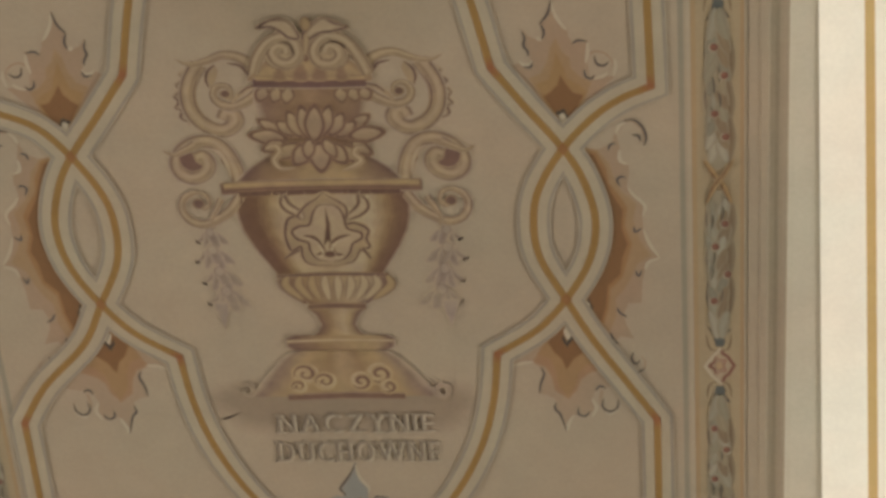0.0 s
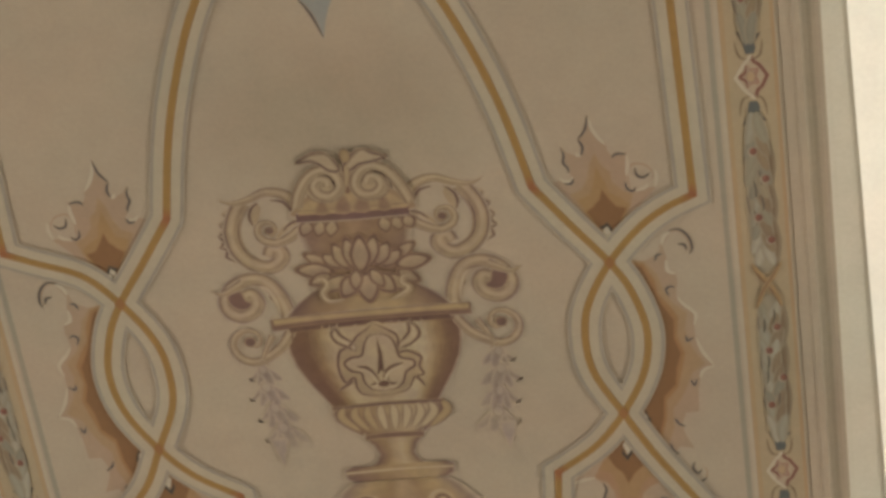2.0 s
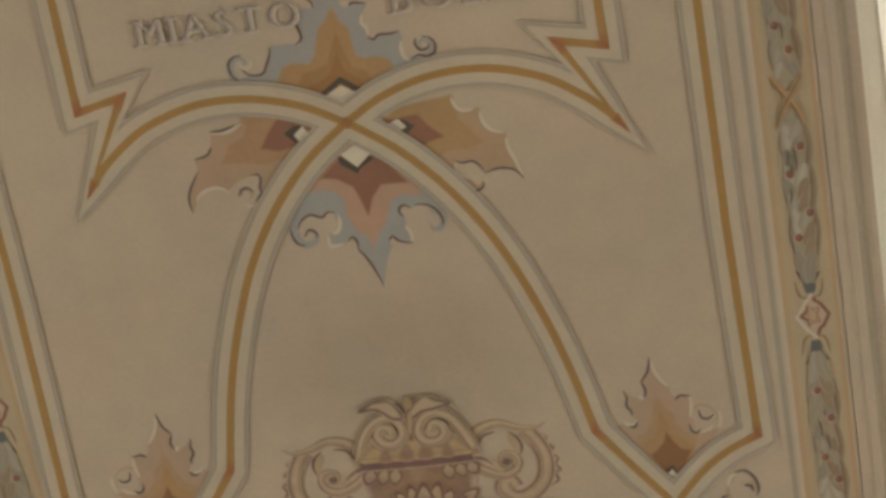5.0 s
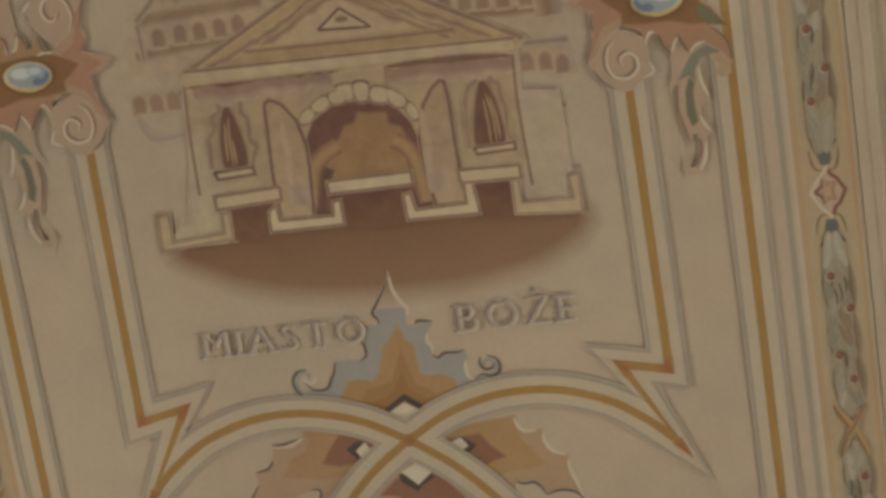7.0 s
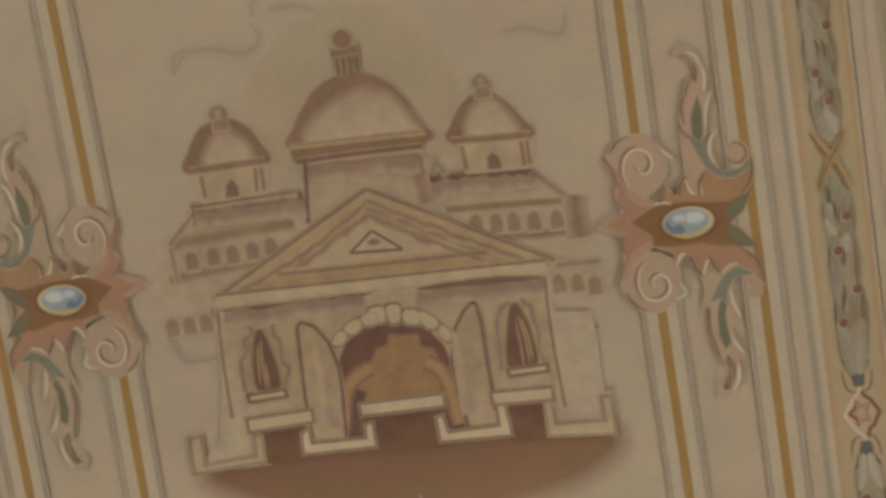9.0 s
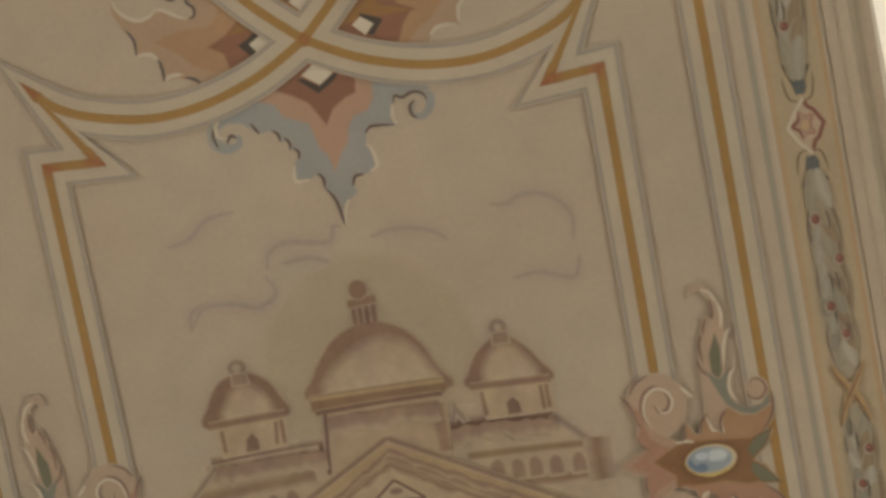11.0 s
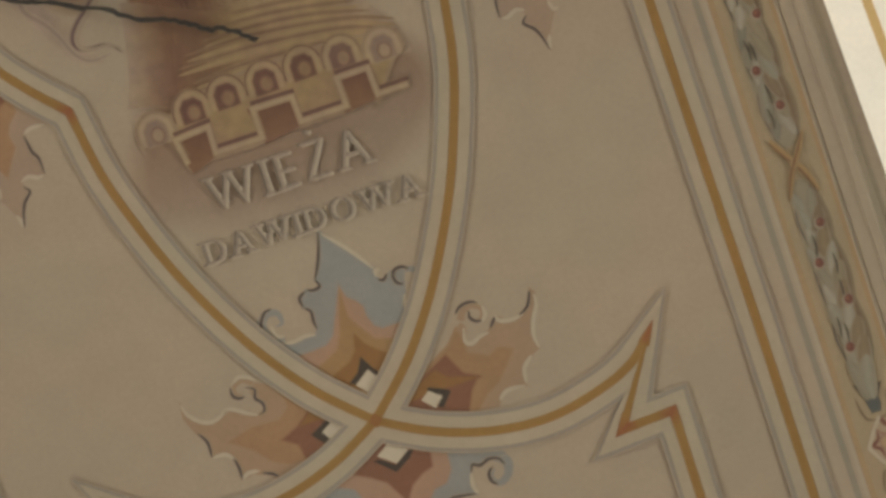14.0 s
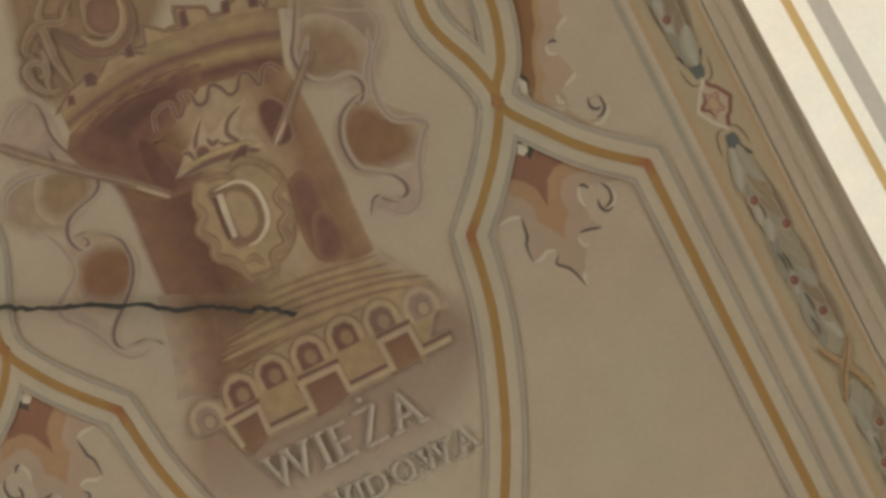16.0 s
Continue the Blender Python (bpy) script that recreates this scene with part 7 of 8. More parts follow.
s.fill([(-0.301, 0.742), (0.306, 0.732), (0.296, 0.491), (0.307, 0.441), (-0.109, 0.463), (-0.280, 0.461), (-0.313, 0.459), (-0.315, 0.570)], WALLTONE, PLASTER, 0.006, shade=tone(144, 122, 92))
s.fill([(-0.332, 0.484), (-0.298, 0.633), (-0.282, 0.631), (-0.263, 0.437), (-0.380, 0.436)], tone(146, 127, 98), PLASTER, 0.01)
s.fill([(0.311, 0.644), (0.366, 0.638), (0.368, 0.434), (0.297, 0.442)], tone(145, 126, 98), PLASTER, 0.01)
s.stroke([(-0.301, 0.736), (-0.308, 0.634), (-0.310, 0.525)], 0.0055, mix(LINE, WALLTONE, 0.2), WALLTONE)
s.stroke([(0.300, 0.733), (0.297, 0.625), (0.302, 0.474)], 0.0055, mix(LINE, WALLTONE, 0.2), WALLTONE)
s.done("front_wall", temple)
brushwork(temple, smooth([(-0.296, 0.720), (-0.301, 0.633), (-0.304, 0.535)], 4), smooth([(0.296, 0.710), (0.296, 0.614), (0.300, 0.507)], 4), [(0.0, WALLTONE), (1.0, WALLTONE)], 70, 50, 5, 0.06, (0.08, 0.4))
s = Sheet(None, None, 46)
s.fill([(-0.298, 0.754), (0.006, 0.921), (0.326, 0.748), (0.302, 0.725), (-0.296, 0.732)], tone(146, 124, 92), PLASTER, 0.004)
s.fill([(-0.282, 0.750), (-0.213, 0.784), (0.203, 0.785), (0.310, 0.745), (0.298, 0.733), (-0.200, 0.740)], tone(134, 108, 74), tone(146, 124, 92), 0.01)
s.done("tympanum", temple)
s = Sheet(None, None, 50)
for pts, w, c in (([(-0.291, 0.760), (0.006, 0.921)], 0.009, mix(LINE, WALLTONE, 0.25)), ([(0.006, 0.921), (0.322, 0.749)], 0.009, mix(LINE, WALLTONE, 0.25)), ([(-0.265, 0.759), (0.006, 0.904)], 0.014, SAND), ([(0.006, 0.904), (0.290, 0.751)], 0.014, SAND),
                  ([(-0.238, 0.764), (0.003, 0.888)], 0.012, mix(UMBER, WALLTONE, 0.4)), ([(0.003, 0.888), (0.204, 0.776)], 0.014, mix(UMBER, WALLTONE, 0.4)), ([(-0.182, 0.780), (0.003, 0.878)], 0.006, tone(120, 94, 72)), ([(0.003, 0.878), (0.171, 0.778)], 0.006, tone(120, 94, 72))):
    s = Sheet(None, None, 50)
    s.stroke(pts, w, c, tone(146, 124, 92), curve=False)
    s.done("cornice_line", temple)
rng = random.Random(12)
for line, n in (([(-0.170, 0.790), (-0.079, 0.833), (0.002, 0.882)], 15), ([(0.002, 0.882), (0.086, 0.829), (0.191, 0.774)], 15), ([(-0.258, 0.767), (-0.122, 0.826), (0.004, 0.905)], 20), ([(0.004, 0.905), (0.129, 0.836), (0.281, 0.756)], 20)):
    s = Sheet(None, None, 51)
    run = smooth(line, n // 2)
    run = [p + Vector((0, rng.uniform(-0.004, 0.003))) for p in run]
    s.strips([run, [p - Vector((0, 0.006)) for p in run], [p - Vector((0, 0.016 + rng.uniform(-0.005, 0.004))) for p in run]], (tone(136, 113, 81), tone(114, 88, 66), tone(143, 120, 88)))
    s.done("cornice_shade", temple, "ragged brown painted shade under the gable")
s = Sheet(None, None, 52)
s.stroke([(-0.181, 0.785), (-0.004, 0.781), (0.202, 0.779)], 0.008, tone(116, 90, 66), tone(140, 118, 86))
s.stroke([(-0.299, 0.750), (-0.114, 0.748), (0.094, 0.746), (0.305, 0.742)], 0.020, PALEW, WALLTONE)
s.stroke([(-0.298, 0.761), (-0.112, 0.758), (0.095, 0.755), (0.306, 0.751)], 0.006, tone(112, 86, 64), PALEW)
s.stroke([(-0.301, 0.731), (-0.160, 0.726), (-0.013, 0.729)], 0.011, UMBER, WALLTONE, taper=1)
s.stroke([(0.065, 0.726), (0.184, 0.726), (0.300, 0.720)], 0.014, UMBER, WALLTONE, taper=1)
s.done("pediment", temple)
s = Sheet(None, None, 62)
tri = [(-0.041, 0.808), (0.004, 0.844), (0.055, 0.803)]
s.fill(tri, PALEW)
for a, b in zip(tri, tri[1:] + tri[:1]):
    s.stroke([a, b], 0.0055, LINE, None, curve=False)
s.ellipse((0.005, 0.823), 0.010, 0.004, tone(116, 92, 70), PALEW, 0.004)
s.done("triangle", temple)
s = Sheet(None, None, 54)
s.fill([(-0.106, 0.556), (-0.096, 0.603), (-0.078, 0.639), (-0.044, 0.663), (-0.001, 0.670), (0.040, 0.667), (0.075, 0.650), (0.099, 0.615), (0.109, 0.573), (0.110, 0.530), (0.124, 0.454), (-0.109, 0.462)], tone(92, 63, 48), WALLTONE, 0.004)
s.fill([(-0.068, 0.529), (-0.058, 0.582), (-0.029, 0.600), (-0.018, 0.619), (0.002, 0.624), (0.009, 0.641), (0.051, 0.636), (0.053, 0.617), (0.076, 0.607), (0.087, 0.570), (0.086, 0.522)], tone(126, 96, 62), tone(112, 82, 58), 0.008)
s.stroke([(-0.104, 0.479), (-0.092, 0.543), (-0.072, 0.573), (-0.040, 0.591)], 0.020, tone(134, 104, 68), tone(104, 74, 56), soft=0.6)
s.stroke([(0.064, 0.589), (0.092, 0.564), (0.100, 0.520), (0.107, 0.465)], 0.020, tone(134, 104, 68), tone(104, 74, 56), soft=0.6)
s.stroke([(-0.086, 0.471), (-0.076, 0.519), (-0.063, 0.550)], 0.014, DARK, tone(104, 74, 56), soft=0.6)
s.done("gate_opening", temple, "dark open gate with a brown passage")
for pts in ([(-0.103, 0.640), (-0.096, 0.658), (-0.079, 0.667), (-0.071, 0.655), (-0.086, 0.638)], [(-0.079, 0.667), (-0.062, 0.682), (-0.045, 0.686), (-0.041, 0.669), (-0.065, 0.654)], [(-0.045, 0.686), (-0.029, 0.693), (-0.010, 0.693), (-0.009, 0.673), (-0.035, 0.668)], [(-0.028, 0.701), (0.002, 0.704), (0.003, 0.674), (-0.009, 0.673), (-0.015, 0.691)],
            [(0.006, 0.704), (0.033, 0.702), (0.028, 0.669), (0.009, 0.669)], [(0.035, 0.691), (0.059, 0.691), (0.068, 0.679), (0.062, 0.660), (0.033, 0.666)], [(0.062, 0.688), (0.087, 0.674), (0.099, 0.660), (0.091, 0.646), (0.068, 0.657)], [(0.101, 0.658), (0.113, 0.643), (0.117, 0.626), (0.106, 0.621), (0.094, 0.641)]):
    s = Sheet(None, None, 60)
    s.fill(pts, LINE, WALLTONE, 0.003, True)
    c = sum((Vector(p) for p in pts), Vector((0, 0))) / len(pts)
    s.fill([c + (Vector(p) - c) * 0.74 for p in pts], PALEW, tone(132, 110, 84), 0.003, True)
    s.done("arch_stone", temple)
for pts, knob in (([(-0.161, 0.683), (-0.151, 0.691), (-0.130, 0.680), (-0.108, 0.647), (-0.097, 0.598), (-0.098, 0.555), (-0.105, 0.461), (-0.167, 0.462), (-0.168, 0.552)], (-0.124, 0.577)), ([(0.169, 0.694), (0.147, 0.677), (0.126, 0.646), (0.110, 0.583), (0.113, 0.518), (0.122, 0.456), (0.178, 0.456), (0.174, 0.554), (0.174, 0.651)], (0.134, 0.572))):
    s = Sheet(None, None, 64)
    s.fill(pts, tone(132, 109, 79), None, shade=tone(142, 119, 88))
    s.stroke(pts, 0.007, LINE, WALLTONE, curve=False, closed=True)
    s.stroke([(knob[0] - 0.012, knob[1] + 0.07), (knob[0] - 0.010, knob[1]), (knob[0] - 0.016, knob[1] - 0.09)], 0.012, tone(146, 124, 93), tone(136, 113, 82), soft=0.9, taper=1)
    s.stroke([(knob[0] - 0.002, knob[1] - 0.05), (knob[0], knob[1] - 0.09)], 0.02, tone(132, 110, 88), tone(144, 122, 96), soft=0.9)
    s.stroke([(knob[0] - 0.017, knob[1] + 0.002), (knob[0] + 0.015, knob[1] - 0.001)], 0.007, LINE, tone(138, 115, 84), curve=False, taper=1)
    s.stroke([(knob[0], knob[1] + 0.014), (knob[0] + 0.001, knob[1] - 0.013)], 0.007, LINE, tone(138, 115, 84), curve=False, taper=1)
    s.done("gate_leaf", temple)
for frame_pts, dark, bars, sill in (([(-0.278, 0.574), (-0.276, 0.604), (-0.274, 0.630), (-0.261, 0.648), (-0.261, 0.670), (-0.246, 0.679), (-0.244, 0.696), (-0.229, 0.705), (-0.222, 0.710), (-0.213, 0.699), (-0.205, 0.690), (-0.206, 0.674), (-0.197, 0.662), (-0.197, 0.643), (-0.198, 0.621), (-0.189, 0.607), (-0.197, 0.588), (-0.203, 0.572)], [(-0.233, 0.686), (-0.223, 0.667), (-0.215, 0.632), (-0.211, 0.599), (-0.215, 0.573), (-0.249, 0.571), (-0.253, 0.604), (-0.247, 0.649)], ([(-0.231, 0.668), (-0.236, 0.626), (-0.237, 0.571)], [(-0.230, 0.625), (-0.231, 0.599), (-0.231, 0.573)], [(-0.239, 0.659), (-0.243, 0.626), (-0.246, 0.583)]), [(-0.275, 0.566), (-0.202, 0.569), (-0.201, 0.555), (-0.271, 0.552)]),
                                    ([(0.198, 0.557), (0.201, 0.615), (0.203, 0.645), (0.213, 0.671), (0.226, 0.680), (0.237, 0.696), (0.249, 0.693), (0.257, 0.677), (0.267, 0.670), (0.268, 0.648), (0.274, 0.621), (0.271, 0.585), (0.279, 0.559)], [(0.238, 0.677), (0.251, 0.656), (0.260, 0.617), (0.261, 0.559), (0.215, 0.560), (0.217, 0.611), (0.227, 0.655)], ([(0.241, 0.657), (0.249, 0.610), (0.250, 0.560)], [(0.247, 0.652), (0.255, 0.609), (0.257, 0.566)], [(0.236, 0.647), (0.239, 0.600), (0.239, 0.559)]), [(0.207, 0.557), (0.281, 0.559), (0.282, 0.546), (0.211, 0.544)])):
    s = Sheet(None, None, 66)
    s.stroke(frame_pts, 0.0075, tone(118, 94, 74), WALLTONE, soft=0.6)
    s.fill(dark, tone(92, 65, 48), tone(140, 117, 86), 0.006, True)
    for line in bars:
        s.stroke(line, 0.005, tone(134, 109, 76), tone(98, 71, 52), taper=1)
    s.fill(sill, PALEW)
    s.stroke(sill, 0.0055, LINE, WALLTONE, curve=False, closed=True)
    s.done("lancet_window", temple)
for pts in ([(-0.251, 0.505), (-0.183, 0.506), (-0.187, 0.444), (-0.260, 0.440)], [(-0.063, 0.498), (0.076, 0.499), (0.070, 0.434), (-0.051, 0.440)], [(0.181, 0.491), (0.268, 0.487), (0.266, 0.426), (0.200, 0.432)]):
    s = Sheet(None, None, 74)
    s.fill(pts, tone(88, 60, 45), tone(102, 72, 50), 0.010, shade=tone(98, 69, 47))
    s.done("step_shadow", temple, "dark brown painted gap between steps")
rng = random.Random(8)
for line, n in (([(-0.312, 0.912), (-0.107, 0.915)], 16), ([(0.123, 0.916), (0.308, 0.905)], 15), ([(-0.092, 0.969), (0.110, 0.964)], 14), ([(-0.287, 0.723), (-0.034, 0.724)], 14), ([(0.069, 0.717), (0.297, 0.712)], 12)):
    s = Sheet(None, None, 72)
    a, b = Vector(line[0]), Vector(line[1])
    run = [a + (b - a) * (i / n) + Vector((0, rng.uniform(-0.007, 0.003))) for i in range(n + 1)]
    s.strips([[p + Vector((0, 0.008)) for p in run], [p - Vector((0, 0.006)) for p in run], [p - Vector((0, 0.024 + rng.uniform(-0.006, 0.006))) for p in run]],
             (tone(122, 97, 74), tone(124, 99, 77), tone(146, 125, 96)))
    s.done("eave_shade", temple, "soft brown painted shade under an eave")
for k, pts in enumerate(([(-0.283, 0.520), (-0.160, 0.525), (-0.160, 0.501), (-0.283, 0.495)], [(0.171, 0.518), (0.283, 0.515), (0.283, 0.491), (0.174, 0.494)], [(-0.071, 0.525), (0.085, 0.526), (0.085, 0.502), (-0.071, 0.501)],
            [(-0.187, 0.480), (-0.172, 0.491), (-0.170, 0.460), (-0.069, 0.459), (-0.067, 0.485), (-0.052, 0.488), (-0.052, 0.440), (-0.190, 0.440)], [(0.065, 0.483), (0.078, 0.486), (0.084, 0.452), (0.178, 0.454), (0.178, 0.493), (0.194, 0.493), (0.200, 0.432), (0.066, 0.435)],
            [(-0.395, 0.495), (-0.375, 0.497), (-0.377, 0.440), (-0.276, 0.448), (-0.276, 0.486), (-0.261, 0.486), (-0.263, 0.436), (-0.398, 0.427)], [(0.266, 0.487), (0.277, 0.490), (0.281, 0.444), (0.373, 0.440), (0.371, 0.485), (0.388, 0.485), (0.386, 0.414), (0.265, 0.424)])):
    s = Sheet(None, None, 78)
    s.fill(pts, STEPW if k in (2, 3, 4) else mix(STEPW, WALLTONE, 0.45 if k < 5 else 0.75), tone(104, 80, 60), 0.004)
    s.stroke(pts, 0.0048, mix(LINE, WALLTONE, 0.15 if k < 5 else 0.5), PALEW, curve=False, closed=True)
    s.done("step_edge", temple, "pale stone step edge")

inscription((("MIASTO", -0.357, -0.050, 0.206, 0.256), ("BO\u017bE", 0.128, 0.346, 0.206, 0.258)), "grey shaded painted capital letters under the temple", tone(136, 120, 102))

# ---- the tower picture ----
tower = thing("tower_picture", 0.0, 2.5, "sepia painted round tower with flags, shield and battlements", "mural")
s = Sheet(None, None, 0)
s.fill([(-0.200, 2.260), (-0.150, 2.300), (-0.055, 2.307), (0.130, 2.290), (0.210, 2.260), (0.262, 2.210), (0.250, 2.147), (0.164, 2.088), (0.050, 2.067), (-0.077, 2.072), (-0.179, 2.088), (-0.255, 2.148)], tone(116, 89, 65), PLASTER, 0.05, True, shade=tone(134, 112, 88))
s.done("lower_wash", tower)
s = Sheet(None, None, 0)
s.fill([(-0.177, 3.111), (0.028, 3.006), (-0.025, 2.919), (-0.103, 2.901), (-0.204, 2.884), (-0.242, 2.926), (-0.221, 3.019)], tone(116, 91, 65), PLASTER, 0.03, True)
s.done("scroll_wash", tower)
def flag(lobes, dark, faint):
    """A waving flag: soft washes, firm folds and faint far edges."""
    s = Sheet(None, None, 1)
    for pts, colour, soft in lobes:
        s.fill(pts, colour, mix(colour, PLASTER, 0.8), soft, True)
    made = s.done("flag", tower, "soft sepia waving flag")
    s = Sheet(None, None, 10)
    for pts in faint:
        s.stroke(pts, 0.008, tone(128, 106, 88), PLASTER, taper=1, soft=0.7)
    for pts in dark:
        s.stroke(pts, 0.0085, tone(100, 77, 66), tone(137, 116, 92), taper=1, soft=0.5)
        s.stroke([(a + 0.007, b - 0.003) for a, b in pts], 0.005, tone(141, 120, 94), tone(138, 117, 92), taper=1, soft=0.8)
    s.done("flag_folds", made)


flag((([(0.262, 2.839), (0.245, 2.780), (0.215, 2.717), (0.266, 2.695), (0.292, 2.667), (0.314, 2.678), (0.349, 2.727), (0.349, 2.773), (0.330, 2.827)], tone(126, 104, 80), 0.030),
      ([(0.245, 2.780), (0.219, 2.719), (0.258, 2.702), (0.287, 2.691), (0.304, 2.716), (0.286, 2.759)], tone(116, 92, 66), 0.030),
      ([(0.281, 2.633), (0.246, 2.620), (0.224, 2.589), (0.221, 2.550), (0.238, 2.521), (0.282, 2.497), (0.320, 2.487), (0.351, 2.536), (0.349, 2.555), (0.319, 2.572), (0.299, 2.600)], tone(132, 108, 80), 0.014),
      ([(0.270, 2.610), (0.241, 2.597), (0.230, 2.565), (0.237, 2.537), (0.267, 2.523), (0.308, 2.522), (0.321, 2.549), (0.295, 2.581)], tone(110, 80, 54), 0.032),
      ([(0.277, 2.486), (0.319, 2.476), (0.305, 2.437), (0.281, 2.416), (0.251, 2.424), (0.229, 2.450), (0.257, 2.445), (0.283, 2.448)], tone(140, 118, 95), 0.010)),
     ([(0.250, 2.845), (0.222, 2.792), (0.204, 2.762), (0.203, 2.728), (0.213, 2.707), (0.237, 2.693), (0.264, 2.690), (0.281, 2.683), (0.292, 2.664), (0.291, 2.647), (0.281, 2.632), (0.270, 2.628), (0.268, 2.638)], [(0.286, 2.643), (0.261, 2.637), (0.235, 2.622), (0.218, 2.592), (0.214, 2.561), (0.220, 2.530), (0.241, 2.513), (0.270, 2.493), (0.285, 2.469), (0.283, 2.448), (0.267, 2.441), (0.249, 2.450), (0.233, 2.465), (0.220, 2.461), (0.207, 2.439)]),
     ([(0.281, 2.819), (0.322, 2.788), (0.362, 2.766), (0.364, 2.731), (0.338, 2.699), (0.317, 2.665), (0.306, 2.626), (0.308, 2.596), (0.319, 2.573), (0.350, 2.556), (0.365, 2.539), (0.347, 2.520), (0.323, 2.483), (0.309, 2.446), (0.290, 2.420), (0.265, 2.415), (0.245, 2.430), (0.227, 2.451)], [(0.344, 2.741), (0.331, 2.702), (0.308, 2.670), (0.297, 2.630)], [(0.245, 2.780), (0.221, 2.747), (0.205, 2.722)]))
flag((([(-0.328, 2.867), (-0.299, 2.898), (-0.270, 2.900), (-0.256, 2.871), (-0.253, 2.824), (-0.240, 2.788), (-0.265, 2.778), (-0.310, 2.807), (-0.335, 2.839)], tone(134, 112, 88), 0.022),
      ([(-0.325, 2.774), (-0.272, 2.765), (-0.232, 2.739), (-0.231, 2.710), (-0.269, 2.692), (-0.305, 2.676), (-0.361, 2.699), (-0.378, 2.742), (-0.357, 2.768)], tone(128, 105, 80), 0.022),
      ([(-0.288, 2.756), (-0.239, 2.737), (-0.242, 2.710), (-0.293, 2.696), (-0.310, 2.721)], tone(120, 96, 66), 0.024),
      ([(-0.298, 2.636), (-0.265, 2.633), (-0.225, 2.607), (-0.216, 2.567), (-0.237, 2.522), (-0.271, 2.494), (-0.325, 2.531), (-0.328, 2.572)], tone(136, 112, 84), 0.014),
      ([(-0.292, 2.588), (-0.250, 2.592), (-0.226, 2.569), (-0.239, 2.537), (-0.265, 2.524), (-0.305, 2.548)], tone(110, 78, 52), 0.026),
      ([(-0.376, 2.534), (-0.338, 2.504), (-0.307, 2.461), (-0.306, 2.438), (-0.281, 2.406), (-0.311, 2.427), (-0.346, 2.486)], tone(140, 119, 95), 0.012)),
     ([(-0.267, 2.902), (-0.254, 2.891), (-0.251, 2.867), (-0.252, 2.828), (-0.240, 2.793), (-0.215, 2.761), (-0.206, 2.737), (-0.213, 2.707), (-0.232, 2.693), (-0.263, 2.686), (-0.287, 2.676), (-0.301, 2.655), (-0.300, 2.634), (-0.289, 2.619), (-0.275, 2.621), (-0.273, 2.631), (-0.280, 2.637)], [(-0.294, 2.645), (-0.271, 2.643), (-0.244, 2.630), (-0.220, 2.607), (-0.214, 2.577), (-0.219, 2.546), (-0.238, 2.516), (-0.266, 2.490), (-0.291, 2.469), (-0.304, 2.449), (-0.300, 2.432), (-0.280, 2.423), (-0.255, 2.422), (-0.237, 2.413), (-0.226, 2.398)], [(-0.269, 2.805), (-0.262, 2.775), (-0.249, 2.759), (-0.231, 2.759)]),
     ([(-0.338, 2.866), (-0.302, 2.897), (-0.269, 2.903)], [(-0.389, 2.733), (-0.376, 2.766), (-0.346, 2.779), (-0.312, 2.777), (-0.260, 2.765)], [(-0.362, 2.697), (-0.335, 2.667), (-0.321, 2.636), (-0.315, 2.604), (-0.323, 2.580), (-0.351, 2.560), (-0.373, 2.543), (-0.370, 2.519), (-0.344, 2.491), (-0.325, 2.459), (-0.308, 2.422), (-0.283, 2.402), (-0.248, 2.403)]))
s = Sheet(None, None, 12)
left, right = [(-0.205, 2.851), (-0.204, 2.810), (-0.177, 2.672), (-0.180, 2.566), (-0.185, 2.452), (-0.202, 2.332)], [(0.179, 2.823), (0.180, 2.774), (0.186, 2.658), (0.186, 2.552), (0.183, 2.453), (0.182, 2.382)]
a, b = smooth(left, 4), smooth(right, 4)
stops = ((-0.03, PLASTER), (0.0, tone(110, 80, 58)), (0.08, tone(104, 74, 52)), (0.26, tone(88, 61, 44)), (0.36, tone(104, 76, 52)), (0.48, tone(138, 114, 82)), (0.66, tone(142, 119, 88)), (0.78, tone(132, 106, 76)), (0.9, tone(112, 82, 56)), (1.0, tone(122, 94, 66)), (1.02, PLASTER))
s.strips([[p + (q - p) * x for p, q in zip(a, b)] for x, c in stops], [c for x, c in stops])
shaft = (a, b, [(x, c) for x, c in stops if 0 <= x <= 1])
s.fill([(0.110, 2.546), (0.130, 2.541), (0.120, 2.462), (0.121, 2.417), (0.101, 2.422), (0.097, 2.474)], tone(98, 68, 52), tone(116, 88, 60), 0.016, True)
s.fill([(0.121, 2.474), (0.136, 2.457), (0.130, 2.412), (0.105, 2.416)], tone(98, 68, 52), tone(116, 88, 60), 0.014, True)
s.done("shaft", tower)
brushwork(tower, *shaft, 60, 12.5, 2, 0.10, (0.03, 0.16))
s = Sheet(None, None, 16)
base_l, base_r = [(-0.181, 2.477), (-0.190, 2.415), (-0.201, 2.354), (-0.220, 2.296)], [(0.178, 2.383), (0.206, 2.331), (0.234, 2.286), (0.241, 2.239)]
a, b = smooth(base_l, 3), smooth(base_r, 3)
stops = ((-0.06, tone(136, 115, 91)), (0.02, tone(124, 99, 74)), (0.12, tone(104, 76, 55)), (0.3, tone(110, 83, 58)), (0.45, tone(130, 105, 71)), (0.7, tone(134, 109, 74)), (0.88, tone(132, 108, 80)), (1.05, tone(138, 117, 92)))
s.strips([[p + (q - p) * x + Vector((0, -0.030 * math.sin(math.pi * min(1, max(0, x))))) for p, q in zip(a, b)] for x, c in stops], [c for x, c in stops])
s.done("tower_base", tower)
